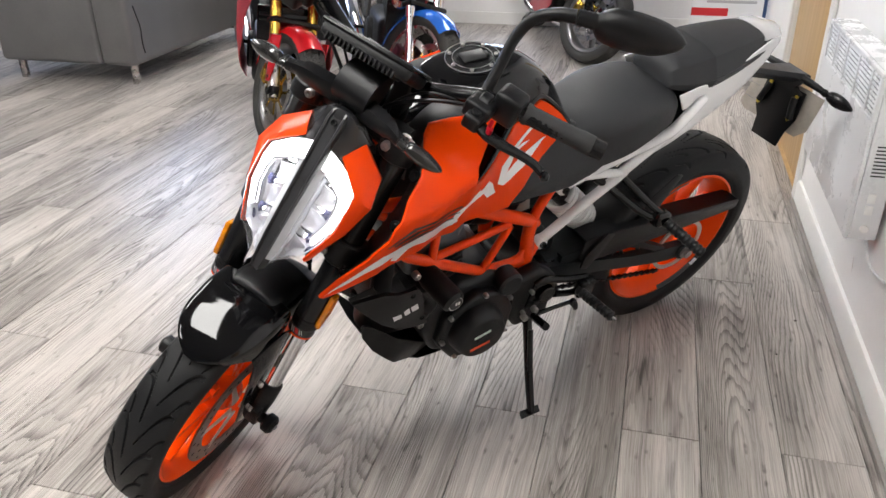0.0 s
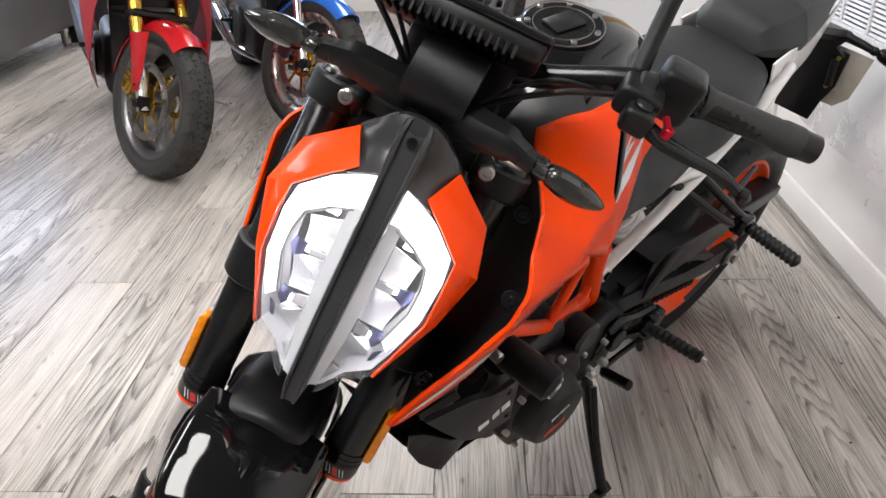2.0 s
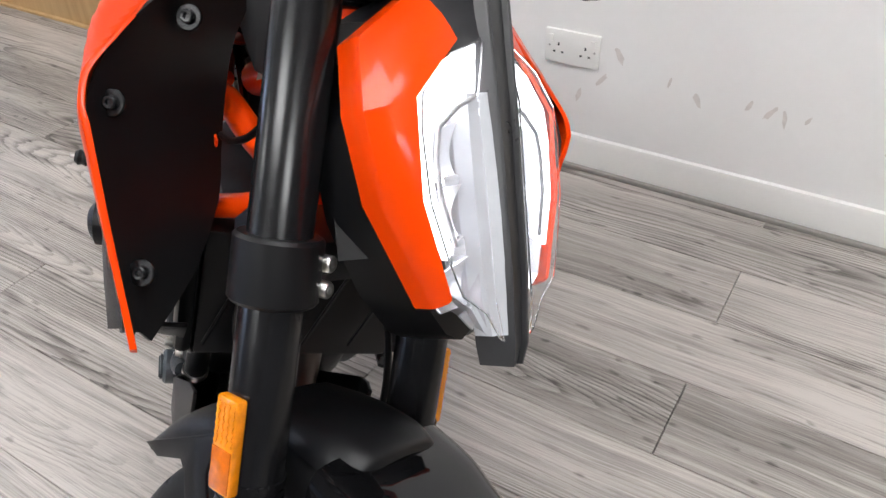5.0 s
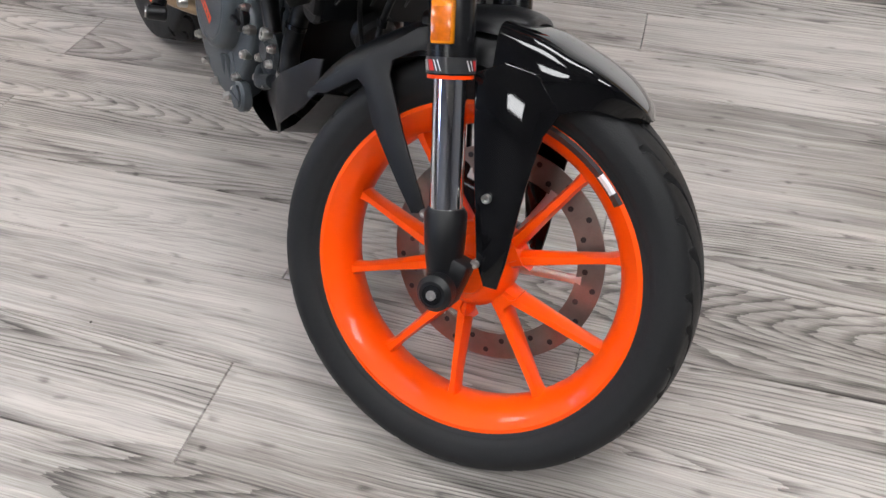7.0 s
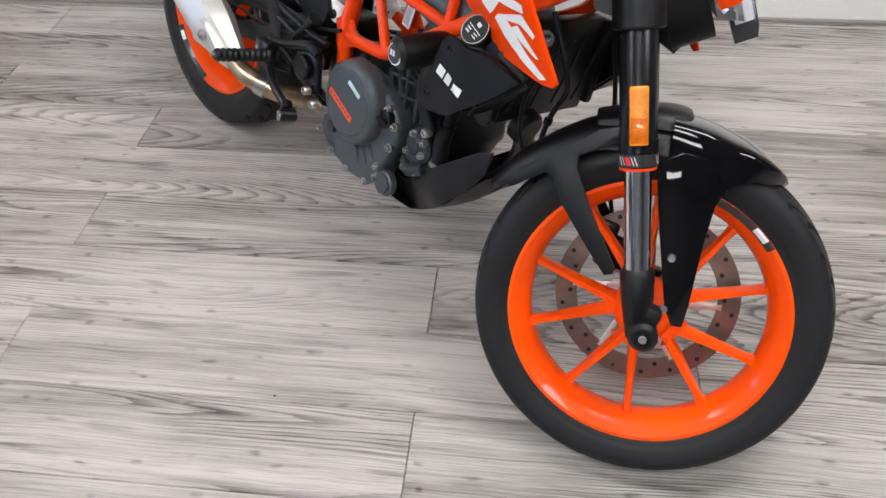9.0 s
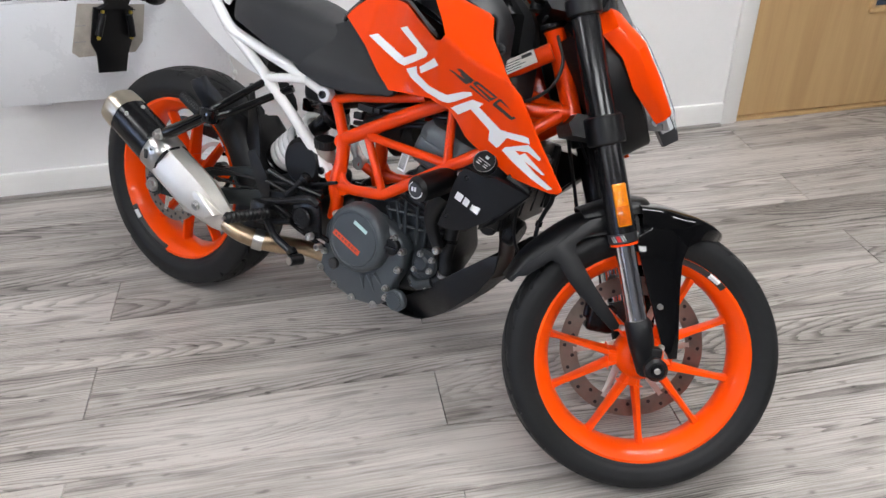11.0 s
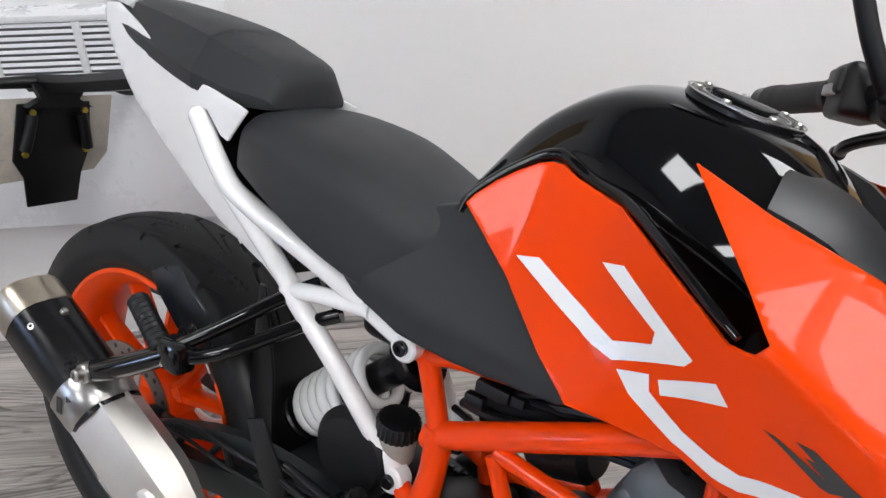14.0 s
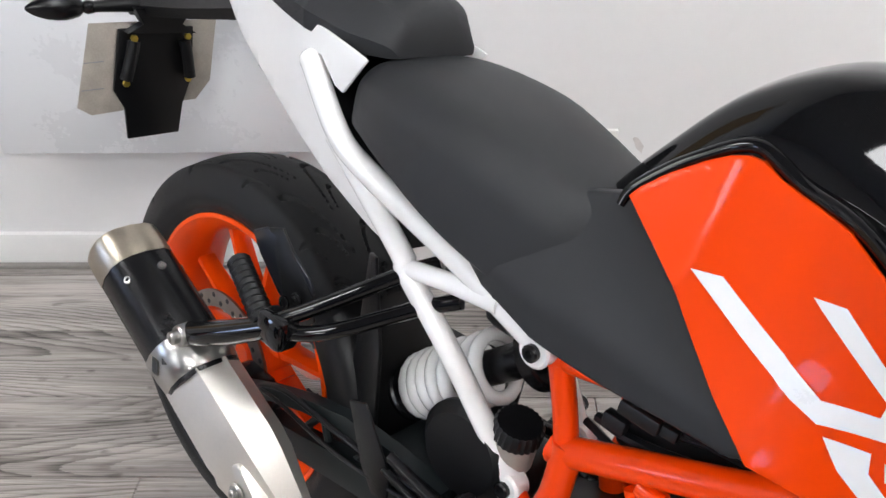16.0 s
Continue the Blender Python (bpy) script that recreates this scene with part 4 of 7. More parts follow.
both(lp, mask_side, "mask_side", M_orange, "gloss orange headlight side", lamp_body, 30)
both(lp, lambda: loft([[H(u, v, w) for v, w in ((.03, -.06), (.065, -.075), (.085, -.10), (.05, -.13), (.0, -.14))] for u in (.03, .12, .22)], 1, 1, ring=False), "lamp_back", M_black, "", lamp_body)
lp("lamp_tip", panel([H(.298, -.012, -.004), H(.298, .012, -.004), H(.315, .004, -.012), H(.315, -.004, -.012)], .012, .002), M_lampgrey, "", lamp_body)

# ---- dashboard and its bracket
dash_m = Matrix.Translation((1.030, -.012, 1.070)) @ Matrix.Rotation(radians(4), 4, "X") @ Matrix.Rotation(radians(-38), 4, "Y")
dash = sp("dashboard", moved(box((-.052, -.094, -.014), (.052, .094, .014), .010, 3), dash_m), M_black, "black dashboard seen from behind, ribbed housing")
sp("dash_rim", moved(box((-.056, -.098, .008), (.056, .098, .018), .006, 3), dash_m), M_satin, "", dash)
sp("dash_screen", moved(box((-.048, -.088, .0165), (.048, .088, .0195), .001), dash_m), mat("dark_screen_glass", (0.01, 0.01, 0.012), 0.05), "dark screen", dash)
for i in range(16):
    y = -.078 + i * .0094
    sp("cooling_rib", moved(box((.010, y, -.0185), (.0545, y + .0042, -.004), .001, 1), dash_m), M_black, "", dash)
sp("dash_bracket", merged(loft([[V(x, yy, z) for x, z in ((1.06, 1.0), (1.10, .995), (1.115, 1.03), (1.09, 1.06), (1.05, 1.06), (1.03, 1.03))] for yy in (-.036, -.026, .026, .036)], 2, 2), box((1.005, -.032, 1.020), (1.055, .032, 1.048), .008, 3)), M_black, "black bracket behind the headlight")


DROP = Matrix.Translation((0, 0, -.008))


def indicator_arm():
    box8 = ((1, .45), (.72, 1), (-.72, 1), (-1, .45), (-1, -.45), (-.72, -1), (.72, -1), (1, -.45))
    return loft([[V(1.080 + .38 * y + f * .0165 * k, y, z0 + g * .0150 * k) for f, g in box8] for y, z0, k in ((.020, 1.012, 1.10), (.034, 1.016, 1.18), (.058, 1.022, 1.12), (.080, 1.029, 1.02), (.094, 1.032, .95), (.100, 1.033, .74), (.108, 1.033, .70), (.122, 1.033, .60))], 1, 1)


def indicator_boot():
    """A ribbed rubber sleeve at the foot of the indicator."""
    a, d = V(1.123, .108, 1.033), V(-.12, .97, -.13).normalized()
    return tube([a + d * .0035 * j for j in range(9)], [.0115 - .0018 * (j % 2) for j in range(9)], 14)


both(sp, lambda: moved(indicator_boot(), DROP), "indicator_boot", M_black, "ribbed rubber boot")
both(sp, lambda: moved(indicator_arm(), DROP), "indicator_arm", M_black, "black arm of the front indicator")


def indicator(c, d, up, k=1.0):
    """A slim pointed turn signal: body, and a smoked lens on its front."""
    d, up = Vector(d).normalized(), Vector(up).normalized()
    sd = d.cross(up).normalized()
    secs = []
    for u, w, h in ((0, .008, .009), (.012, .010, .011), (.018, .007, .008), (.024, .012, .014), (.045, .015, .019), (.07, .013, .017), (.09, .007, .010), (.10, .002, .003)):
        secs.append([Vector(c) + d * u * k + (sd * math.cos(a) * w + up * math.sin(a) * h) * k for a in np.linspace(0, 2 * math.pi, 10, endpoint=False)])
    return loft(secs, 2, 1)


M_smoke = mat("smoked_lens", (0.022, 0.021, 0.020), 0.10, coat=0.5, var=0.1)
both(sp, lambda: moved(indicator((1.127, .120, 1.032), (-.12, .97, -.13), (.3, -.1, 1), .92), DROP), "front_indicator", M_satin, "slim pointed black indicator")
both(sp, lambda: moved(indicator((0, 0, 0), (-.12, .97, -.13), (.3, -.1, 1), .85), Matrix.Translation((1.132, .125, 1.025))), "indicator_lens", M_smoke, "smoked clear lens")
both(sp, lambda: bolt((1.112, .060, 1.012), (1, 0, .3), .008, .006), "arm_screw", M_satin)

# ---- handlebar and controls
BAR = [(.99, 0, 1.030), (.99, .055, 1.030), (.985, .10, 1.042), (.978, .165, 1.075), (.968, .21, 1.086), (.925, .385, 1.088)]
bar = sp("handlebar", tube([(x, -y, z) for x, y, z in BAR[::-1]] + BAR[1:], .0148, 16, 4), M_satin, "black tapered handlebar")
both(sp, lambda: merged(box((.965, .03, .965), (1.015, .065, 1.048), .006), disc((.99, .048, .96), (0, 0, 1), .02, .03, 20)), "bar_clamp", M_black, "", bar)


def grip():
    a, b = V(.950, .262, 1.088), V(.922, .392, 1.0882)
    n = 22
    pts, rr = [], []
    for i in range(n + 1):
        u = i / n
        pts.append(a + (b - a) * u)
        rr.append(.0182 - .0007 * (i % 2) if 1 < i < n - 4 else (.0205 if i in (0, 1) else .0192))
    return tube(pts, rr, 20)


both(sp, grip, "grip", mat("grip_rubber", (0.022, 0.022, 0.023), 0.7, bump=0.5, bscale=900), "black rubber grip", bar)
both(sp, lambda: tube([(.9235, .386, 1.088), (.917, .415, 1.0885)], [.0185, .0175], 20), "bar_end", M_satin, "black bar end weight", bar)
sw = both(sp, lambda: moved(merged(box((-.024, -.026, -.030), (.026, .026, .030), .009, 3), box((-.030, -.016, -.006), (-.018, .016, .022), .004)), Matrix.Translation((.958, .232, 1.088))), "switch_block", M_black, "black switch block", bar)
both(sp, lambda: box((.925, .226, 1.080), (.934, .246, 1.092), .002), "switch_button", mat("grey_button", (0.35, 0.35, 0.36), 0.4), "", bar)
for i in range(3):
    both(sp, lambda: box((.9385, .218 + i * .009, 1.108), (.9405, .223 + i * .009, 1.112)), "switch_mark", M_decal, "", bar)
both(sp, lambda: moved(merged(box((-.024, -.026, -.018), (.032, .024, .018), .008, 3), box((.012, -.012, -.022), (.054, .022, .008), .007, 3), disc((-.004, 0, 0), (0, 1, 0), .024, .022, 24, .003), disc((.036, .004, .008), (0, 0, 1), .010, .010, 18, .002)), Matrix.Translation((.988, .196, 1.078))), "lever_perch", M_black, "black lever perch", bar)
both(sp, lambda: merged(loft([[V(x, y, z) + V(dx, 0, dz) for dx, dz in ((-.0075 * k, -.005), (0, -.0072), (.0075 * k, -.005), (.0085 * k, 0), (.0075 * k, .005), (0, .0072), (-.0075 * k, .005), (-.0085 * k, 0))] for x, y, z, k in ((1.018, .202, 1.068, 1.7), (1.030, .235, 1.065, 1.6), (1.026, .27, 1.061, 1.2), (1.012, .305, 1.054, .95), (1.003, .330, 1.046, .9), (1.005, .348, 1.041, .95))], 3, 2), disc((1.006, .356, 1.0395), (0, 1, 0), .0098, .018, 20, .007)), "lever", M_satin, "black short lever with a ball end", bar)
both(sp, lambda: merged(disc((1.032, .236, 1.076), (0, 0, 1), .006, .014, 12, .001), disc((1.025, .232, 1.082), (1, .2, 0), .004, .022, 10)), "lever_adjuster", mat("red_anodised", (0.55, 0.01, 0.03), 0.3, metal=0.8), "red adjuster", bar)
# mirrors
both(sp, lambda: tube([(.968, .185, 1.085), (.935, .180, 1.13), (.908, .177, 1.18), (.894, .190, 1.222), (.884, .220, 1.246), (.874, .250, 1.256)], [.0105, .0105, .0105, .011, .0115, .0125], 14, 4), "mirror_stem", M_black, "black curved mirror stem", bar)
both(sp, lambda: tube([(.8745 - j * .0016, .252 + j * .0040, 1.2568 + j * .0006) for j in range(9)], [.0150 - .0016 * (j % 2) for j in range(9)], 18), "mirror_boot", M_black, "ribbed rubber boot", bar)
both(sp, lambda: loft([[V(.858 - .28 * (y - .28) + dx * k, y, 1.262 + .16 * (y - .28) + dz * k) for dx, dz in ((-.020, -.024), (.002, -.036), (.022, -.012), (.024, .012), (.008, .028), (-.018, .022))] for y, k in ((.280, .5), (.298, 1.0), (.335, 1.15), (.385, 1.0), (.415, .55), (.426, .2))], 3, 2), "mirror_head", M_black, "angular black mirror housing", bar)
# brake reservoir by the right grip, key and cables
sp("brake_reservoir", merged(disc((1.015, -.165, 1.118), (0, 0, 1), .022, .034, 24, .003), disc((1.015, -.165, 1.138), (0, 0, 1), .0235, .008, 24, .002)), M_black, "black brake fluid reservoir", bar)
both(sp, lambda: tube([(1.0, .175, 1.072), (1.03, .12, 1.06), (1.05, .06, 1.02), (1.04, .03, .97), (1.0, .02, .92)], .0036, 8, 6), "control_cable", M_black, "", bar)
both(sp, lambda: tube([(.985, .17, 1.06), (1.015, .10, 1.055), (1.03, .05, 1.0), (1.01, .045, .93)], .0028, 8, 6), "control_cable", M_black, "", bar)
sp("ignition_lock", merged(disc((1.0, 0, .972), FD, .022, .04, 24, .003), disc((.994, 0, .995), FD, .013, .012, 16)), M_satin, "ignition lock on the yoke")
sp("key", merged(box((.965, -.003, .998), (.995, .003, 1.022), .001), disc((.972, 0, 1.03), (0, 1, 0), .016, .006, 20, .002)), M_black, "black key in the lock")
sp("key_tag", tube([(.975, .004, 1.02), (.985, -.02, 1.0), (.99, -.03, .975)], .003, 6, 4), mat("red_cord", (0.6, 0.04, 0.02), 0.6), "red key cord")

# ---- tank, its cap, and the orange flanks
TANK = [(.512, .846, .030, .80), (.548, .897, .046, .785), (.60, .962, .060, .775), (.66, 1.003, .076, .77), (.72, 1.017, .093, .77), (.78, 1.0135, .106, .775), (.84, .998, .110, .79), (.89, .965, .102, .81), (.93, .925, .085, .83)]


def tank_ring(x, top, w, low):
    h = top - low
    return [V(x, f * w, low + g * h) for f, g in ((-1.0, 0), (-1.02, .28), (-.97, .56), (-.84, .80), (-.64, .945), (-.30, .99), (0, 1.0), (.30, .99), (.64, .945), (.84, .80), (.97, .56), (1.02, .28), (1.0, 0))]


tank = bp("fuel_tank", loft([tank_ring(*s) for s in TANK], 4, 3), M_gloss, "gloss black fuel tank")
CAP_C, CAP_N = V(.784, -.004, 1.0055), V(.19, 0, 1).normalized()
bp("tank_pad", loft([[V(x, f * w, z - abs(f) ** 2 * .012 - .001) for f in (-1, -.6, 0, .6, 1)] for x, z, w in ((.715, 1.0175, .050), (.74, 1.0175, .064), (.785, 1.0125, .070), (.83, 1.0015, .064), (.862, .986, .048))], 2, 1, ring=False), M_satin, "", tank)
cap = bp("tank_cap", disc(CAP_C + CAP_N * .003, CAP_N, .056, .010, 48, .003), M_satin, "black keyed filler cap with a ring of screws", tank)
q_ = Vector((0, 1, 0)).rotation_difference(CAP_N).to_matrix().to_4x4()
for r0, r1 in ((.0405, .0418), (.0550, .0566)):
    bp("cap_ring", moved(lathe([(r0, .0078), (r1, .0078), (r1, .0090), (r0, .0090)], 48), Matrix.Translation(CAP_C) @ q_), M_bolt, "fine bright ring", cap)
for i in range(7):
    a = 2 * math.pi * (i + .4) / 7
    t1 = CAP_N.cross(V(0, 1, 0)).normalized()
    bp("cap_screw", bolt(CAP_C + CAP_N * .009 + (t1 * math.cos(a) + V(0, 1, 0) * math.sin(a)) * .048, CAP_N, .0042, .003), M_bolt, "", cap)
bp("lock_flap", moved(merged(box((-.026, .0088, -.018), (.024, .0125, .018), .002), box((-.034, .0088, -.010), (-.022, .0115, .010), .003)), Matrix.Translation(CAP_C) @ q_), M_black, "lock flap", cap)

FLANK = [(0.562, 0.864), (0.568, 0.874), (0.585, 0.892), (0.607, 0.910), (0.624, 0.921), (0.638, 0.926), (0.652, 0.927), (0.672, 0.920), (0.734, 0.912), (0.839, 0.874), (0.867, 0.861), (0.887, 0.864), (0.895, 0.875), (0.867, 0.901), (0.787, 0.969), (0.858, 0.946), (0.943, 0.924), (0.957, 0.916), (0.980, 0.883), (1.026, 0.846), (1.081, 0.795), (1.124, 0.718), (1.176, 0.631), (1.171, 0.623), (1.154, 0.621), (1.058, 0.633), (0.947, 0.683), (0.903, 0.730), (0.852, 0.741), (0.744, 0.737), (0.650, 0.800)]


# the other side's outline, as its lower edge tucks under and its wing stands higher
FLANK_L = FLANK[:9] + [(.839, .874), (.867, .861), (.885, .866), (.874, .892), (.845, .918), (.787, .969), (.845, .958), (.895, .954), (.941, .947), (.958, .932), (.975, .900), (.989, .881), (1.030, .850), (1.066, .812), (1.074, .785), (1.106, .735), (1.152, .683), (1.184, .636), (1.176, .631), (1.126, .654), (1.044, .685), (.969, .697), (.883, .708), (.852, .727), (.744, .737), (.650, .800)]


def flank_y(x, z):
    return half_width(x, z)


def lifted(bm, s):
    """The left panel sits a little higher at its front."""
    if s > 0:
        for v in bm.verts:
            v.co.z += .02 * min(1.0, max(0.0, (v.co.x - .80) / .30))
    else:
        bm.transform(FLIP)
        bmesh.ops.reverse_faces(bm, faces=bm.faces[:])
    return bm


flanks = [bp("flank_panel", lifted(skin(FLANK_L if s > 0 else FLANK, flank_y, .006, .007, 0, .0008), s), M_orange, "gloss orange tank flank with white lettering shapes", None, 50) for s in (1, -1)]
MARKS_L = {
    "vee": [(.782, .806), (.763, .795), (.696, .815), (.624, .853), (.644, .851), (.708, .839), (.756, .822), (.728, .853), (.678, .862), (.703, .864), (.744, .860), (.776, .845)],
    "bar": [(.738, .867), (.728, .860), (.669, .883), (.679, .887)],
    "block": [(.839, .817), (.809, .783), (.785, .787), (.800, .816), (.818, .833), (.827, .826)],
    "strip": [(.847, .825), (.823, .803), (.880, .785), (.894, .742), (.911, .740), (.902, .787)],
    "fold": [(.893, .765), (.884, .750), (.935, .726), (1.011, .738), (1.032, .699), (1.050, .709), (1.044, .752), (.974, .771)],
    "tip": [(.992, .761), (.984, .742), (1.054, .721), (1.111, .690), (1.160, .655), (1.176, .640), (1.151, .670), (1.076, .744)],
}
BLACKS_L = (
    [(.895, .806), (.889, .799), (1.013, .799), (1.070, .768), (1.075, .769), (1.023, .808)],
    [(.896, .788), (.890, .781), (1.000, .784), (1.055, .763), (1.061, .768), (1.013, .793)],
    [(.906, .771), (.899, .764), (.987, .769), (1.036, .757), (1.042, .761), (1.000, .778)])
MARKS = {
    "d": [(.637, .834), (.665, .842), (.768, .809), (.804, .824), (.804, .835), (.732, .864), (.756, .871), (.843, .832), (.837, .823), (.772, .793), (.750, .797)],
    "u": [(.779, .788), (.809, .799), (.813, .785), (.849, .767), (.900, .759), (.948, .776), (.972, .780), (.974, .774), (.921, .750), (.903, .743), (.888, .743), (.843, .752), (.796, .773)],
    "u2": [(.818, .799), (.866, .826), (.880, .814), (.823, .787)],
    "k": [(.909, .734), (.922, .742), (.974, .766), (1.002, .764), (.990, .755), (1.043, .722), (1.094, .723), (1.105, .721), (1.109, .710), (1.058, .710), (1.038, .687), (1.032, .683), (1.012, .693), (1.015, .714), (.969, .746), (.929, .725)],
    "e": [(1.045, .681), (1.053, .690), (1.106, .708), (1.132, .687), (1.130, .681), (1.105, .693), (1.079, .690), (1.122, .655), (1.160, .632), (1.149, .627), (1.114, .642)],
    "e2": [(1.084, .681), (1.100, .690), (1.143, .656), (1.137, .655)],
}
BLACKS = (
    [(.907, .811), (.915, .811), (.961, .800), (.970, .799), (.960, .793), (.953, .793)],
    [(.930, .817), (.943, .819), (.980, .805), (.971, .797), (.961, .799), (.938, .809), (.946, .810)],
    [(.977, .797), (.979, .801), (.988, .804), (1.036, .784), (1.029, .782), (.989, .799), (.985, .796)],
    [(.977, .797), (.985, .796), (1.021, .780), (1.029, .782), (1.036, .784), (1.020, .773), (1.012, .777)],
    [(.967, .790), (.970, .794), (1.010, .7755), (1.018, .772), (1.015, .770)],
    [(1.023, .767), (1.026, .771), (1.038, .781), (1.044, .782), (1.067, .766), (1.060, .769), (1.043, .777), (1.037, .774), (1.035, .770), (1.070, .754), (1.075, .756), (1.078, .753), (1.070, .748), (1.063, .749)])
for ob, s in zip(flanks, (1, -1)):
    for pts in (MARKS_L if s > 0 else MARKS).values():
        bm = lifted(skin(pts, flank_y, 0, .007, .0011), s)
        bp("white_mark", bm, M_decal, "white angular graphic", ob, 60)
    for pts in BLACKS_L if s > 0 else BLACKS:
        bm = lifted(skin(pts, flank_y, 0, .007, .0011), s)
        bp("black_mark", bm, M_decal_k, "black angular graphic", ob, 60)
    lip = tube([V(x, half_width(x, z) - .007, z) for x, z in ((.556, .852), (.560, .868), (.583, .895), (.606, .915), (.626, .929), (.644, .934), (.664, .930), (.69, .922), (.737, .917), (.79, .900), (.842, .880), (.872, .868))], [.004, .0055, .006, .006, .0065, .007, .007, .0065, .006, .005, .0045, .003], 12, 4)
    bp("tank_lip", lifted(lip, s), M_gloss, "gloss black lip round the orange panel", ob)
# dark inner panels that face forward beside the fork
RIM = [(.950, .924), (.966, .915), (.992, .878), (1.022, .845), (1.062, .803), (1.080, .775), (1.122, .712), (1.168, .640)]


def inner_panel():
    a = [V(x, half_width(x, z) - .006, z) for x, z in RIM]
    b = [V(*p) for p in ((.935, .075, .905), (.945, .085, .880), (.955, .100, .840), (.975, .105, .790), (1.005, .105, .735), (1.035, .105, .700), (1.090, .125, .650), (1.150, .160, .618))]
    return shell(loft([a, [p * .5 + q * .5 + V(-.004, .004, .004) for p, q in zip(a, b)], b], 3, 2, ring=False), .004)


for s in (1, -1):
    bp("inner_panel", lifted(inner_panel(), s), M_black, "matt black inner panel")
for q in ((1.050, .204, .800), (1.132, .172, .681), (.985, .145, .862)):
    for s in (1, -1):
        bp("inner_panel_screw", lifted(merged(disc(q, (.75, .45, .4), .0125, .004, 20, .001), bolt(V(*q) + V(.75, .45, .4) * .003, (.75, .45, .4), .0065, .004)), s), M_satin)
# grey filler beside the steering head
both(bp, lambda: loft([[V(x, y, z) for y, z in ((.112 * k, z0 - .06), (.118 * k, z0), (.092 * k, z0 + .026), (.05, z0 + .030), (.05, z0 - .07))] for x, z0, k in ((.85, .95, 1.0), (.90, .935, .95), (.94, .905, .85), (.962, .87, .7))], 2, 1), "air_scoop", mat("dark_grey_plastic", (0.022, 0.022, 0.024), 0.42, bump=0.2, bscale=1200), "dark grey plastic cover by the tank")

# ---- seats
def seat_ring(x, top, w, low, crown=.012):
    h = top - low
    return [V(x, f * w, low + g * h) for f, g in ((-.55, 0), (-.95, .04), (-1.0, .20), (-.985, .54), (-.935, .74), (-.74, .915), (-.38, .985), (0, 1.0), (.38, .985), (.74, .915), (.935, .74), (.985, .54), (1.0, .20), (.95, .04), (.55, 0))]


bp("rider_seat", loft([seat_ring(*s) for s in ((.211, .850, .078, .816), (.215, .868, .090, .808), (.226, .882, .099, .803), (.25, .888, .108, .798), (.30, .889, .120, .783), (.37, .883, .127, .758), (.43, .869, .118, .735), (.49, .851, .104, .716), (.55, .838, .080, .705), (.60, .822, .070, .702))], 3, 3), M_seat, "grained dark grey rider seat", None, 32)


def flap_y(x, z):
    w = float(np.interp(x, [.25, .30, .37, .43, .50, .60, .74], [.108, .120, .127, .1185, .116, .116, .134]))
    low = float(np.interp(x, [.236, .25, .30, .37, .43, .49, .55, .60], [.815, .806, .785, .758, .735, .716, .705, .702]))
    g = (z - low) / .12
    back = w * float(np.interp(g, [-.2, .2, .54, .74, .92, 1.05], [.96, 1.0, .985, .935, .74, .5]))
    front = w - max(0, z - .74) * .5
    u = float(np.interp(x, [.42, .54], [0, 1]))
    return back * (1 - u) + front * u - .008 * (1 - u)


both(bp, lambda: skin([(.432, .800), (.47, .826), (.50, .838), (.556, .858), (.642, .798), (.735, .738), (.742, .728), (.728, .718), (.60, .700), (.52, .702), (.45, .722), (.428, .738)], flap_y, .02, .011, .001, .004), "seat_flap", M_seat, "grained seat skirt beside the tank", None, 50)
def pillion_ring(x, top, w, low):
    """A section with a creased shoulder and a flat top."""
    h = top - low
    half = ((.55, 0), (.97, .04), (1.0, .30), (.74, .86), (.42, .985))
    return [V(x, -f * w, low + g * h) for f, g in half] + [V(x, 0, top)] + [V(x, f * w, low + g * h) for f, g in reversed(half)]


bp("pillion_seat", loft([pillion_ring(*s) for s in ((-.150, .956, .028, .940), (-.135, .968, .045, .930), (-.08, .979, .066, .922), (.00, .978, .084, .908), (.08, .973, .097, .893), (.125, .968, .102, .886), (.130, .966, .102, .8855), (.190, .952, .093, .880), (.222, .942, .080, .881), (.238, .925, .070, .883), (.244, .898, .064, .886))], 3, 1), M_seat, "grained dark grey pillion seat with creased sides", None, 24)

# ---- white tail and subframe
def tail_y(x, z):
    return float(np.interp(x, [-.17, -.10, .0, .12, .24, .30], [.040, .058, .078, .093, .099, .100])) - max(0, .84 - z) * .16


TAIL = [(-.150, .946), (-.140, .962), (-.095, .966), (-.03, .948), (.06, .918), (.13, .902), (.22, .888), (.238, .884), (.205, .838), (.190, .842), (.160, .868), (.146, .868), (.134, .852), (.150, .826), (.20, .778), (.30, .700), (.300, .682), (.262, .690), (.18, .722), (.07, .786), (-.05, .858), (-.12, .908)]
both(bp, lambda: skin(TAIL, tail_y, .005, .02, .004, .0015), "tail_panel", M_white, "white tail side panel")
bp("tail_light", loft([[V(x, f * w, z + g) for f, g in ((-1, 0), (-.7, .012), (0, .016), (.7, .012), (1, 0), (.6, -.014), (-.6, -.014))] for x, z, w in ((-.165, .960, .028), (-.15, .962, .045), (-.11, .968, .058), (-.07, .965, .062))], 2, 1), mat("clear_tail_lens", (0.55, 0.54, 0.55), 0.1, coat=0.6), "clear tail light under the seat")
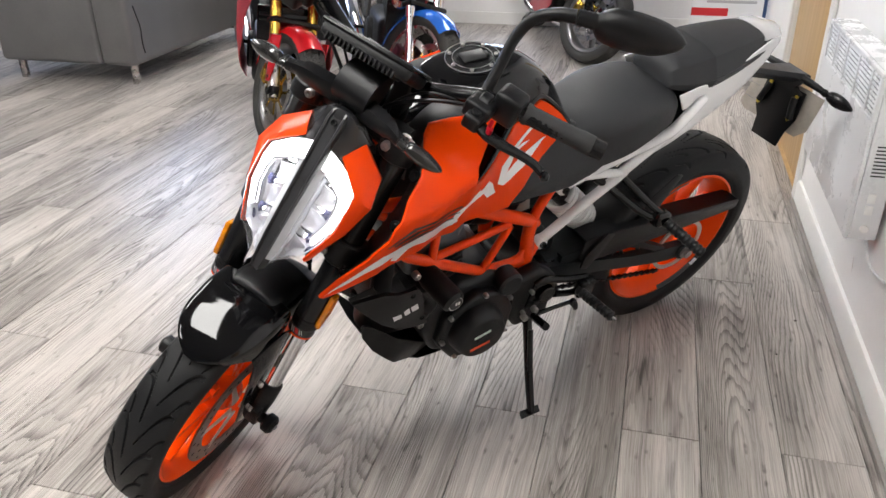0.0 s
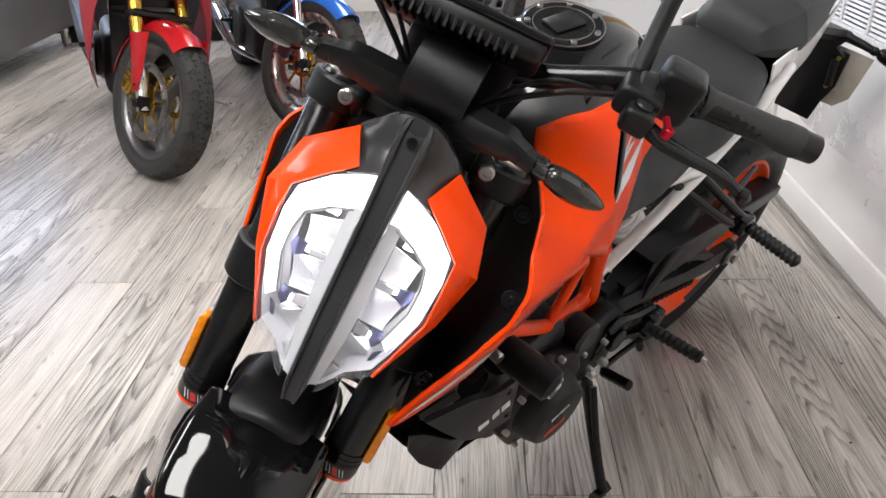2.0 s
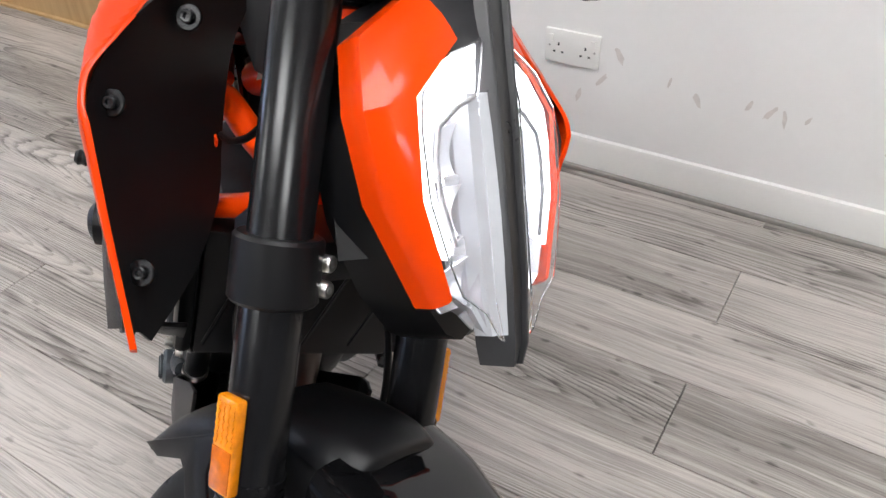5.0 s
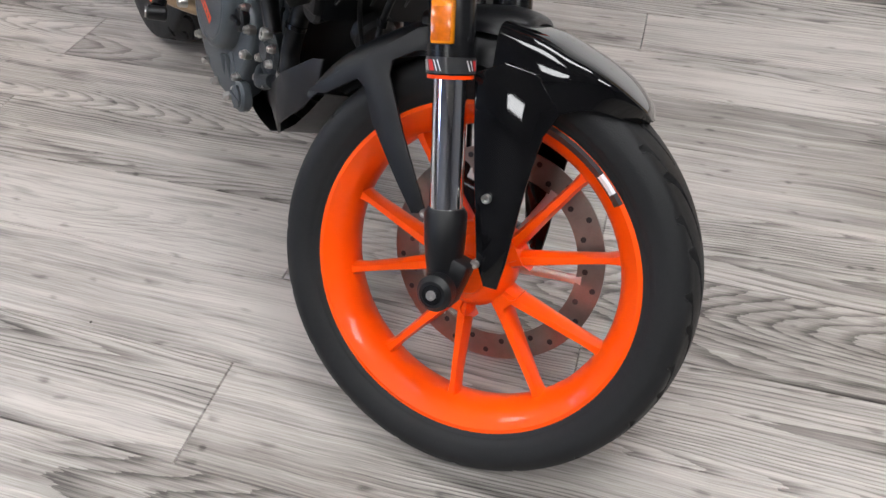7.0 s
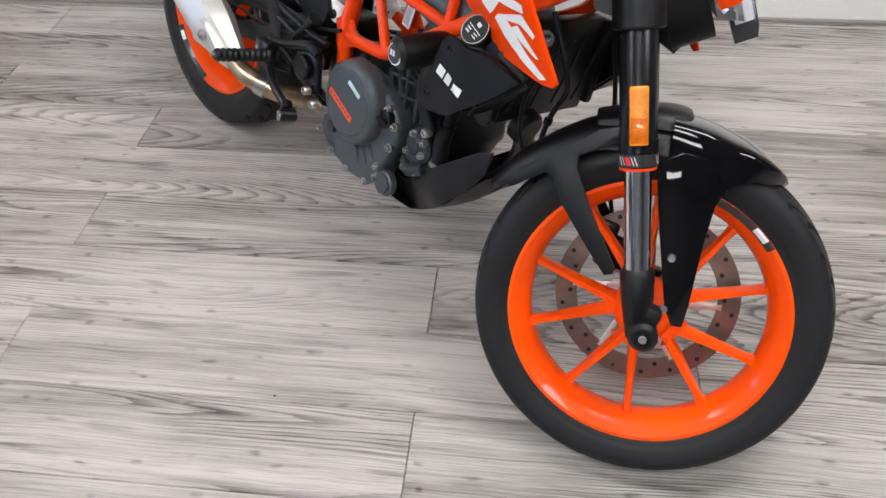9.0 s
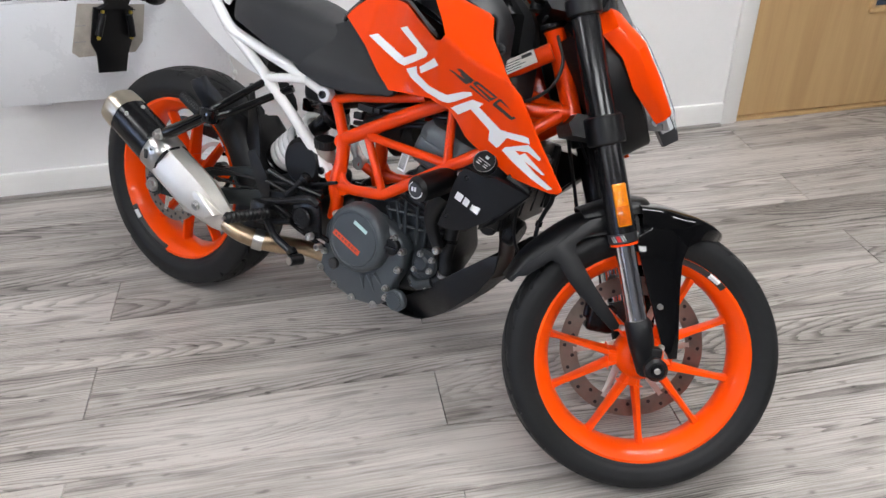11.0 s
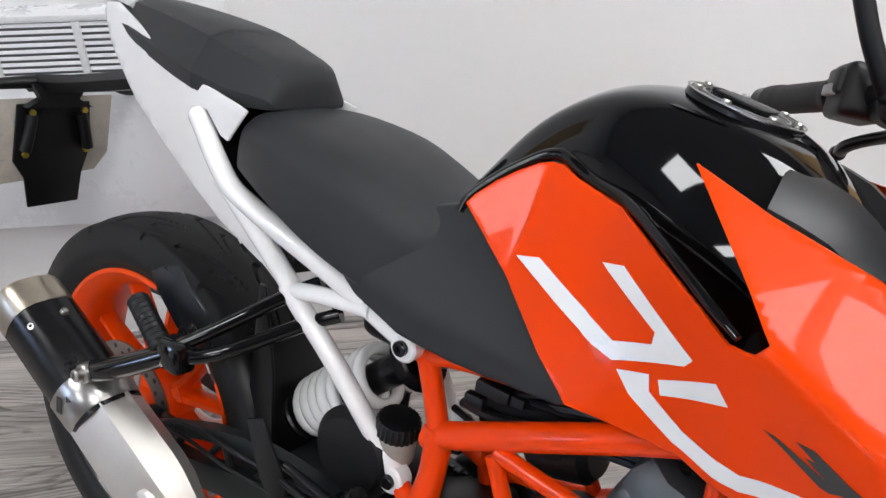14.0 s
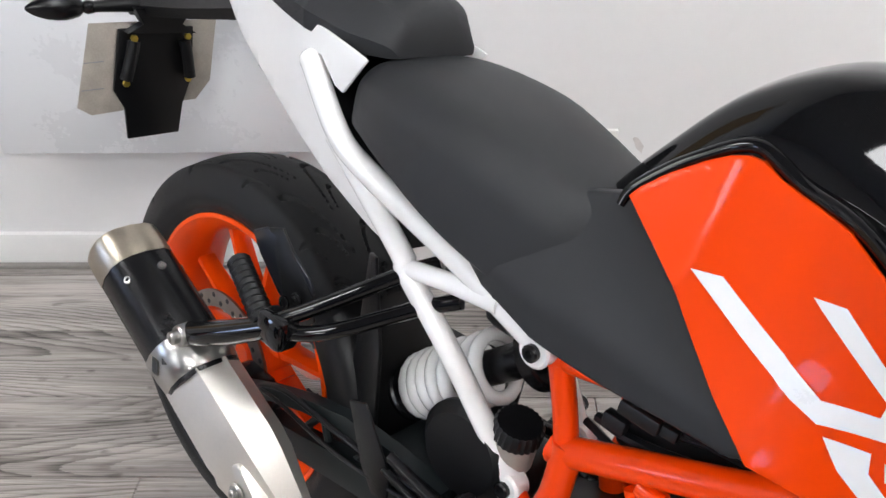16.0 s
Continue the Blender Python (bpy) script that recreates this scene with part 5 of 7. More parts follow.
bp("tail_under", loft([[V(x, f * w, z) for f, z in ((-1, z0), (-.9, z0 + .03), (0, z0 + .04), (.9, z0 + .03), (1, z0), (0, z0 - .01))] for x, z0, w in ((-.12, .915, .05), (.0, .875, .075), (.15, .80, .09), (.28, .72, .095), (.33, .70, .09))], 2, 1), M_black, "black plastic under the tail")
bp("under_seat_box", box((.42, -.06, .645), (.56, .06, .715), .02, 3), M_black, "black battery box under the seat")


def white_tubes():
    y = .100
    return merged(tube([(.143, y - .002, .857), (.152, y, .852), (.209, y + .004, .795), (.262, y + .004, .770), (.406, y - .004, .726), (.515, y - .014, .684)], .0138, 14, 5),
                  tube([(.205, y + .002, .790), (.33, y, .700), (.345, y, .682), (.425, y - .010, .610), (.520, y - .030, .502)], .0132, 14, 4),
                  tube([(.345, y, .686), (.40, y - .002, .697), (.470, y - .003, .706)], .011, 12, 3))


subs = both(bp, white_tubes, "subframe_side", M_white, "white tubular subframe")
for ob, s in zip(subs, (1, -1)):
    for p in ((.520, s * .086, .680), (.523, s * .070, .495)):
        bp("subframe_lug", disc(p, (0, 1, 0), .0185, .026, 24, .003), M_white, "", ob)
        bp("subframe_bolt", bolt(V(*p) + V(0, s * .014, 0), (0, s, 0), .0095, .006), M_satin, "", ob)

# ---- orange trellis frame
def trellis():
    return (
        tube([(.538, .070, .668), (.556, .070, .626), (.576, .074, .580)], .0130, 14, 3),
        tube([(.566, .074, .577), (.575, .074, .583), (.72, .089, .661), (.824, .095, .714), (.93, .095, .757), (1.01, .060, .744), (1.096, .012, .752)], [.0150, .0165, .0165, .0160, .0150, .0150, .0150], 14, 4),
        tube([(.575, .074, .592), (.579, .080, .535), (.573, .085, .472), (.579, .085, .435), (.569, .080, .388)], [.0170, .0165, .0190, .0165, .0150], 14, 4),
        tube([(.573, .085, .472), (.640, .092, .476), (.705, .099, .486), (.722, .100, .490), (.738, .102, .499), (.960, .130, .644), (1.04, .080, .700), (1.085, .030, .745)], .0130, 14),
        tube([(.656, .090, .606), (.717, .099, .496)], .0100, 12),
        tube([(.660, .090, .612), (.700, .096, .611), (.895, .120, .606)], .0100, 12),
        tube([(.878, .106, .716), (.884, .114, .66), (.890, .121, .606)], .0100, 12, 3),
        tube([(.536, .070, .670), (.60, .076, .688), (.669, .080, .700), (.80, .090, .728)], .0105, 10, 3),
        panel([(.560, .079, .505), (.592, .081, .510), (.604, .083, .492), (.655, .090, .478), (.600, .085, .452), (.562, .081, .455)], .012, .003),
        tube([(.520, .078, .680), (.538, .070, .668)], .0125, 12),
        tube([(.523, .066, .495), (.548, .076, .482), (.572, .085, .470)], [.011, .013, .015], 12))


for i in range(11):
    both(bp, lambda: [q if k == i else q.free() for k, q in enumerate(trellis())][i], "gusset" if i == 8 else "frame_tube", M_frame, "orange trellis frame tube" if i == 1 else "")
head = bp("steering_head", tube([(1.028, 0, .905), (1.032, 0, .897), (1.10, 0, .745), (1.104, 0, .737)], [.024, .0205, .0195, .0225], 24), M_frame, "orange steering head")
for sd in (1, -1):
    for p0, p1 in (((.98, .05, .70), (1.085, .02, .76)),):
        bp("head_tube", tube([(p0[0], p0[1] * sd, p0[2]), (p1[0], p1[1] * sd, p1[2])], .012, 12), M_frame, "", head)
bp("head_bearing", disc((1.024, 0, .913), V(-.42, 0, .906), .028, .012, 28, .003), M_satin)
vin = bp("head_stay", tube([(.900, -.066, .776), (1.040, -.020, .866)], .019, 16), M_frame, "orange stay with a silver plate")
PD = (V(1.040, -.020, .866) - V(.900, -.066, .776)).normalized()
PN = (V(.25, -1, .35) - PD * V(.25, -1, .35).dot(PD)).normalized()
PT = PD.cross(PN) * (1 if PD.cross(PN).z > 0 else -1)
PO = V(.900, -.066, .776) + PN * .0192


def plate_at(u0, u1, v0, v1, t):
    return panel([PO + PD * u + PT * v for u, v in ((u0, v0), (u1, v0), (u1, v1), (u0, v1))], t, 0)


bp("vin_plate", plate_at(.050, .140, -.014, .014, .0012), M_steel, "silver data plate with fine lines", vin)
for i in range(4):
    bp("plate_line", plate_at(.060, .105 + .012 * (i % 2), -.010 + i * .0052, -.0086 + i * .0052, .0016), M_decal_k, "", vin)
bp("plate_mark", plate_at(.112, .134, .004, .011, .0017), M_decal_k, "black mark on the plate", vin)
bp("airbox", box((.86, -.055, .70), (.985, .055, .835), .02, 3), M_dark, "dark airbox behind the steering head")
bp("frame_cable", tube([(1.06, -.055, .90), (1.085, -.065, .85), (1.075, -.085, .80), (1.03, -.10, .765), (.97, -.11, .745)], .0035, 8, 6), M_black)
bp("red_tag", panel([(.985, -.115, .738), (.995, -.115, .755), (1.008, -.112, .752), (1.0, -.112, .732)], .003, .001), M_frame)

# ---- engine
eng = bp("engine", merged(slab([(.60, .30), (.64, .46), (.70, .50), (.80, .49), (.86, .44), (.88, .36), (.84, .27), (.70, .245)], -.078, .125, .02, 3), slab([(.50, .31), (.50, .42), (.62, .46), (.66, .30)], -.07, .10, .02, 3)), M_block, "grey and black single-cylinder engine")
CY = Matrix.Translation((.835, 0, .50)) @ Matrix.Rotation(radians(18), 4, "Y")
bp("cylinder", moved(box((-.065, -.085, -.06), (.065, .085, .065), .012, 3), CY), M_block, "finned cylinder", eng)
for i in range(6):
    bp("cylinder_fin", moved(box((-.070, -.090, -.045 + i * .016), (.070, .090, -.039 + i * .016), .002, 1), CY), M_block, "", eng)
bp("cylinder_head", moved(box((-.088, -.098, .066), (.080, .098, .135), .016, 3), CY), M_engine, "", eng)
bp("head_cover", moved(loft([[V(x, y, z) for x, y in ((-.085 * k, -.09 * k), (-.02, -.105 * k), (.05, -.10 * k), (.078 * k, -.05), (.078 * k, .05), (.05, .10 * k), (-.02, .105 * k), (-.085 * k, .09 * k))] for z, k in ((.130, 1.0), (.150, 1.0), (.168, .9), (.172, .7))], 1, 2), CY), M_engine, "grey cam cover", eng)
bp("barcode_label", panel([(.752, -.1015, .560), (.762, -.1015, .605), (.781, -.1015, .600), (.771, -.1015, .555)], .001, 0), M_decal, "white bar code sticker", eng)
for i in range(9):
    bp("code_bar", panel([(.7555 + i * .0011, -.1028, .565 + i * .0045), (.7560 + i * .0011, -.1028, .5672 + i * .0045), (.7700 + i * .0011, -.1028, .5635 + i * .0045), (.7695 + i * .0011, -.1028, .5613 + i * .0045)], .0002, 0), M_decal_k, "", eng)
# clutch side
COVER = [(.600, .288), (.652, .254), (.709, .239), (.776, .243), (.814, .274), (.814, .304), (.838, .352), (.844, .404), (.820, .434), (.780, .456), (.744, .464), (.699, .470), (.640, .450), (.610, .405), (.606, .345)]
side_cover = bp("side_cover", slab(COVER, -.166, -.12, .010, 3), M_engine, "grey cast clutch-side cover", eng)
CC = V(.719, 0, .404)
bp("clutch_cover", moved(lathe([(.0001, -.036), (.062, -.036), (.0635, -.0345), (.0645, -.0345), (.066, -.036), (.072, -.0355), (.0785, -.030), (.082, -.020), (.084, 0)], 56, closed=False), Matrix.Translation((CC.x, -.160, CC.z))), M_engine, "round grey clutch cover", side_cover)
ang = radians(-24)


def cover_bar(u0, u1, v0, v1, name, m, label):
    ex, ez = V(math.cos(ang), 0, math.sin(ang)), V(-math.sin(ang), 0, math.cos(ang))
    c = V(CC.x, -.1968, CC.z)
    bp(name, panel([c + ex * u + ez * v for u, v in ((u0, v0), (u1, v0), (u1, v1), (u0, v1))], .0006, 0), m, label, side_cover)


M_redmark = mat("orange_red_mark", (0.80, 0.09, 0.03), 0.4)
cover_bar(-.055, .030, -.026, -.012, "cover_script", M_redmark, "orange-red script bar")
for i in range(7):
    cover_bar(-.050 + i * .011, -.044 + i * .011, -.022, -.016, "script_notch", M_engine, "")
cover_bar(-.020, .022, .034, .043, "cover_badge", mat("pale_blue_mark", (0.55, 0.75, 0.74), 0.35), "pale turquoise badge bar")
for x, z in ((.616, .338), (.608, .293), (.654, .262), (.709, .247), (.773, .250), (.807, .280), (.804, .302), (.830, .356), (.836, .402), (.811, .428), (.744, .456), (.699, .461), (.640, .440)):
    bp("cover_bolt", merged(disc((x, -.164, z), (0, 1, 0), .0085, .012, 14), bolt((x, -.171, z), (0, -1, 0), .0065, .006)), M_bolt, "", side_cover)
for x0, z0, x1, z1 in ((.732, .312, .742, .276), (.752, .320, .772, .280), (.768, .330, .792, .302)):
    bp("cover_rib", tube([(x0, -.168, z0), (x1, -.164, z1)], [.006, .002], 8), M_engine, "", side_cover)
bp("oil_filler", merged(disc((.810, -.170, .408), (0, 1, 0), .020, .018, 24, .003), box((.794, -.186, .404), (.826, -.177, .412), .002)), M_black, "black oil filler cap", side_cover)
bp("sight_glass", disc((.648, -.170, .316), (0, 1, 0), .014, .012, 20, .002), M_smoke, "round oil sight glass", side_cover)
bp("filter_cap", merged(disc((.838, -.180, .283), (0, 1, 0), .019, .004, 24, .001), disc((.838, -.168, .283), (0, 1, 0), .026, .02, 28, .004), *[box((.836, -.182, .262), (.840, -.177, .304)) for _ in (0,)], box((.817, -.184, .281), (.859, -.179, .285))), M_engine, "grey cast oil filter cap", side_cover)
side_cover.location = (-.030, .045, -.023)
M_cast = mat("shaded_cast_alloy", (0.030, 0.035, 0.040), 0.42, metal=0.35, var=0.2, scale=26.0, bump=0.3, bscale=800)


def ep(*spec):
    """A part on the water side of the engine, set in beside the cylinder."""
    ob = bp(*spec)
    ob.location = (-.018, .027, -.014)
    return ob


ep("cylinder_side", panel([(.738, -.106, .482), (.785, -.106, .507), (.862, -.106, .503), (.868, -.106, .440), (.855, -.106, .400), (.836, -.106, .372), (.800, -.106, .390), (.764, -.106, .423)], .018, .004), M_cast, "grey cast cylinder side", eng)
for x0, z0, x1, z1 in ((.748, .478, .772, .425), (.772, .494, .794, .425), (.798, .502, .806, .420), (.832, .500, .838, .410), (.858, .498, .858, .410)):
    ep("cylinder_rib", tube([(x0, -.116, z0), (x1, -.116, z1)], [.0045, .0055], 8), M_cast, "", eng)
for x0, z0, x1, z1 in ((.745, .470, .860, .476), (.756, .440, .866, .446)):
    ep("cylinder_rib", tube([(x0, -.115, z0), (x1, -.115, z1)], .004, 8), M_cast, "", eng)
ep("water_pump", merged(disc((.878, -.126, .378), (0, 1, 0), .034, .026, 28, .006), disc((.872, -.136, .378), (0, 1, 0), .020, .016, 24, .005), box((.845, -.136, .318), (.905, -.11, .372), .010), tube([(.846, -.128, .334), (.872, -.140, .326), (.905, -.136, .342)], [.012, .013, .012], 14, 3)), M_cast, "cast water pump", eng)
for x, z in ((.868, .401), (.858, .361), (.897, .368), (.900, .395), (.858, .326), (.892, .330)):
    ep("pump_bolt", merged(disc((x, -.140, z), (0, 1, 0), .0075, .006, 14), bolt((x, -.143, z), (0, -1, 0), .006, .006)), M_bolt, "", eng)
ep("coolant_hose", tube([(.890, -.122, .340), (.915, -.124, .345), (.928, -.122, .370), (.922, -.120, .400), (.925, -.118, .435), (.924, -.112, .465), (.930, -.105, .510)], .0155, 14, 5), M_black, "black coolant hose", eng)
ep("hose_clip", tube([(.9255, -.1225, .359), (.9275, -.1222, .368)], .0178, 16), M_bolt, "bright hose clip", eng)
ep("hose_clip", tube([(.9250, -.1175, .440), (.9248, -.1165, .447)], .0178, 16), M_satin, "", eng)
bp("drain_boss", disc((1.006, -.110, .500), (.2, -1, -.2), .020, .03, 24, .005), M_black, "", eng)
bp("brake_hose", tube([(1.060, -.075, .690), (1.095, -.066, .630), (1.115, -.06, .583), (1.104, -.06, .547), (1.096, -.06, .520), (1.094, -.06, .482), (1.104, -.055, .430)], .0048, 10, 5), M_black, "black brake hose")
bp("hose_tie", tube([(1.0965, -.06, .524), (1.0955, -.06, .514)], .0075, 10), M_satin)
both(bp, lambda: tube([(.900, .13, .545), (.876, .128, .500), (.878, .126, .460), (.903, .124, .417)], [.024, .020, .015, .013], 12, 3), "engine_mount", M_black, "", eng)
for q in ((.945, .150, .602), (.903, .136, .417)):
    both(bp, lambda: bolt(q, (0, 1, 0), .009, .008), "mount_bolt", M_bolt, "", eng)
# generator side
bp("generator_cover", merged(slab([(.64, .29), (.70, .25), (.80, .262), (.85, .33), (.84, .42), (.76, .47), (.67, .45), (.635, .38)], .12, .155, .01, 3), moved(lathe([(.0001, .045), (.058, .045), (.064, .041), (.072, .02), (.075, 0)], 48, closed=False), Matrix.Translation((.752, .155, .365)))), M_block, "dark generator-side cover", eng)
bp("cover_badge", panel([(.78, .2008, .372), (.735, .2008, .384), (.737, .2008, .392), (.782, .2008, .380)], .0006, 0), mat("pale_green_mark", (0.6, 0.72, 0.66), 0.35), "pale badge bar", eng)
bp("cover_script", panel([(.785, .2008, .330), (.73, .2008, .342), (.733, .2008, .352), (.788, .2008, .340)], .0006, 0), M_redmark, "orange-red script bar", eng)
bp("cover_plug", disc((.757, .2005, .362), (0, 1, 0), .012, .004, 20), M_dark, "", eng)
bp("starter_housing", disc((.665, .135, .47), (0, 1, 0), .034, .05, 28, .006), M_block, "", eng)
for x, z in ((.648, .31), (.70, .262), (.795, .275), (.842, .345), (.83, .425), (.74, .468), (.66, .43), (.59, .42), (.60, .35)):
    bp("cover_bolt", bolt((x, .158, z), (0, 1, 0), .006, .006), M_bolt, "", eng)
bp("sprocket_cover", slab([(.50, .30), (.50, .43), (.56, .475), (.645, .455), (.635, .33), (.60, .28)], .10, .145, .012, 3), M_black, "black sprocket cover", eng)
# crash bobbins on the frame
both(bp, lambda: tube([(.905, .12, .578), (.902, .15, .576), (.890, .205, .568), (.888, .222, .567), (.887, .226, .566)], [.024, .028, .028, .027, .020], 24), "frame_bobbin", M_black, "black plastic crash bobbin on the frame")
both(bp, lambda: disc((.8868, .2272, .566), (-.1, 1, 0), .0185, .002, 24), "bobbin_badge", M_decal, "white oval badge ring")
both(bp, lambda: disc((.8866, .2282, .566), (-.1, 1, 0), .0160, .002, 24), "bobbin_badge", M_decal_k)
for i in range(3):
    both(bp, lambda: box((.877 + i * .007, .2286, .562), (.8815 + i * .007, .2296, .571)), "bobbin_mark", M_decal)

# ---- radiator, its shrouds and the belly pan
radiator = bp("radiator", box((1.000, -.114, .49), (1.030, .114, .66), .006), M_black, "black radiator")
for sd in (1, -1):
    bp("end_tank", moved(box((.990, -.010, .50), (1.040, .010, .655), .008), Matrix.Translation((0, .125 * sd, 0))), M_black, "", radiator)
for i in range(4):
    bp("grille_bar", tube([(1.044, -.105 + i * .055, .52), (1.050, -.105 + i * .055 + .04, .64)], .0025, 6), M_black, "plastic grille bar")
def shroud():
    """A folded plate: the flat with the maker's mark, and an upper facet turned outward to the tip."""
    rim = [(.930, .190, .499), (.946, .195, .539), (.958, .199, .590), (.970, .202, .621), (.982, .203, .633), (1.000, .203, .631), (1.018, .198, .625), (1.046, .190, .629), (1.068, .183, .622), (1.108, .168, .606), (1.077, .180, .570), (1.046, .193, .542), (.998, .190, .505), (.959, .188, .495)]
    bm = bmesh.new()
    v = [bm.verts.new(p) for p in rim]
    f1, f2 = bm.verts.new((.998, .203, .610)), bm.verts.new((1.014, .200, .582))
    for face in ((0, 1, 2, 3, 4, 5, f1, f2, 11, 12, 13), (5, 6, 7, 8, 9, 10, 11, f2, f1)):
        bm.faces.new([v[i] if isinstance(i, int) else i for i in face])
    bmesh.ops.triangulate(bm, faces=bm.faces[:])
    back = [(1.046, .190, .542), (1.077, .177, .570), (1.108, .165, .606), (1.085, .125, .585), (1.040, .125, .530), (.998, .150, .500)]
    return merged(shell(bm, .008), panel(back, .005, .0015))


both(bp, shroud, "radiator_shroud", M_black, "matt black radiator side cover")
both(bp, lambda: panel([(1.060, .182, .628), (1.066, .176, .640), (1.112, .160, .610), (1.108, .166, .604)], .004, .001), "radiator_shroud_top", M_black)
for q in ((.989, .205, .614), (.949, .196, .524)):
    both(bp, lambda: merged(disc(q, (0, 1, 0), .011, .003, 18), bolt(V(*q) + V(0, .003, 0), (0, 1, 0), .006, .004)), "shroud_screw", M_satin)


def logo_bars():
    ex, ez = V(.90, -.06, -.36).normalized(), V(.33, 0, .94).normalized()
    c = V(.993, .2065, .557)
    out = []
    for i, (w, sl) in enumerate(((.016, .3), (.013, .2), (.019, .4))):
        o = c + ex * (-.028 + i * .020)
        out.append(panel([o, o + ex * w, o + ex * w + ez * .016, o + ez * .016], .0008, 0))
    return merged(*out)


both(bp, logo_bars, "shroud_logo", M_decal, "white maker's mark as plain bars")
CAP_AT, CAP_TO = V(1.011, -.184, .648), V(.10, -.84, .53).normalized()
rcap = bp("radiator_cap", merged(disc(CAP_AT, CAP_TO, .0245, .012, 32, .003), disc(CAP_AT - CAP_TO * .012, CAP_TO, .018, .02, 24)), M_black, "black radiator cap with white marks")
CAP_TURN = Matrix.Translation(CAP_AT) @ Vector((0, 1, 0)).rotation_difference(CAP_TO).to_matrix().to_4x4()
bp("cap_rim", moved(lathe([(.0222, .0062), (.0232, .0062), (.0232, .0068), (.0222, .0068)], 40), CAP_TURN), M_bolt, "", rcap)
bp("cap_mark", moved(merged(box((-.013, .0062, .004), (-.004, .0068, .006)), box((-.013, .0062, .009), (-.004, .0068, .011)), box((.004, .0062, .004), (.013, .0068, .0055)), box((.004, .0062, .0085), (.013, .0068, .010)), box((-.004, .0062, -.012), (.004, .0068, -.006)), box((-.015, .0062, -.0006), (.015, .0068, .0006))), CAP_TURN), M_decal, "plain white marks", rcap)
PAN = [(.655, .232), (.70, .212), (.848, .208), (.887, .234), (.936, .272), (1.006, .345), (1.034, .395), (1.040, .440), (1.012, .428), (.960, .385), (.900, .335), (.845, .287), (.80, .255), (.72, .245)]
both(bp, lambda: skin(PAN, lambda x, z: float(np.interp(x, [.65, .8, .86, .95, 1.03], [.070, .082, .105, .126, .108])) - max(0, .30 - z) * .35, .005, .03, 0, .0015), "belly_pan_side", M_black, "matt black belly pan")
bp("belly_pan_floor", loft([[V(x, f * .085, z + abs(f) * .012) for f in (-1, -.5, 0, .5, 1)] for x, z in ((.66, .218), (.75, .205), (.85, .203), (.94, .266), (1.020, .362))], 2, 1, ring=False), M_black)
bp("horn", disc((1.03, -.03, .475), (1, 0, -.3), .032, .03, 28, .006), M_black, "black round horn")

# ---- exhaust
EA, EB = V(-.046, -.214, .538), V(.318, -.178, .314)
ED = (EB - EA).normalized()
EY = V(0, 1, 0)
EZ = ED.cross(EY).normalized()


def ex_ring(u, a, b, flat=0.0, n=16):
    c = EA + ED * u
    out = []
    for k in range(n):
        t = 2 * math.pi * k / n
        cx, sz = math.cos(t), math.sin(t)
        out.append(c + EY * (abs(cx) ** .75 * math.copysign(1, cx)) * a + EZ * (abs(sz) ** .75 * math.copysign(1, sz) * b + flat))
    return out


can = bp("exhaust_can", loft([ex_ring(.0, .044, .049), ex_ring(.02, .0455, .0505), ex_ring(.15, .0470, .0520), ex_ring(.20, .045, .050)], 1, 1), M_satin, "black sleeved silencer")
bp("end_cap", loft([ex_ring(-.022, .028, .032), ex_ring(-.022, .040, .045), ex_ring(-.014, .0450, .0500), ex_ring(.020, .0465, .0515), ex_ring(.024, .0460, .0510)], 2, 1), mat("heat_tinted_steel", (0.52, 0.46, 0.37), 0.34, metal=1.0, var=0.15, scale=20), "bare tinted metal end cap", can)
SHIELD = ((-.70, -.95), (-1.0, -.55), (-1.0, .02), (-.62, .92), (.30, 1.02), (.90, .62), (1.0, -.30), (.45, -1.0))


def shield_ring(u, a, b, dz=0.0):
    c = EA + ED * u
    return [c + EY * f * a + EZ * (g * b + dz) for f, g in SHIELD]


def exhaust_shield():
    bm = loft([shield_ring(*q) for q in ((.180, .040, .045), (.184, .0425, .048), (.200, .0435, .049), (.300, .0455, .050), (.330, .0435, .047), (.405, .029, .031), (.428, .021, .022))], 1, 1)
    es = [e for e in bm.edges if len(e.link_faces) == 2 and e.calc_face_angle(0) > 0.25]
    bmesh.ops.bevel(bm, geom=es, offset=.0025, segments=2, profile=0.5, affect="EDGES")
    return bm


bp("exhaust_shield", exhaust_shield(), M_steel, "brushed steel exhaust cover with folded faces", can, 30)
bp("shield_recess", slab([(.184, .358), (.243, .394), (.252, .390), (.312, .345), (.278, .327), (.204, .328)], -.226, -.19, .005, 2), M_steel, "flat bolted face of the cover", can)
bp("shield_bolt", merged(disc((.253, -.230, .358), (0, 1, 0), .013, .006, 20, .002), bolt((.253, -.233, .358), (0, -1, 0), .0075, .005)), M_bolt, "", can)
for k in range(5):
    t = radians(40 + 55 * k)
    c = EA + ED * .050 - EY * math.cos(t) * .0462 + EZ * math.sin(t) * .0512
    bp("sleeve_rivet", bolt(c, -EY * math.cos(t) + EZ * math.sin(t), .0055, .004), M_bolt, "", can)
bp("exhaust_strap", loft([ex_ring(.144, .0474, .0524), ex_ring(.146, .0484, .0534), ex_ring(.176, .0482, .0532), ex_ring(.192, .0466, .0516), ex_ring(.194, .0455, .0505)], 1, 1), M_bolt, "pierced steel strap", can)
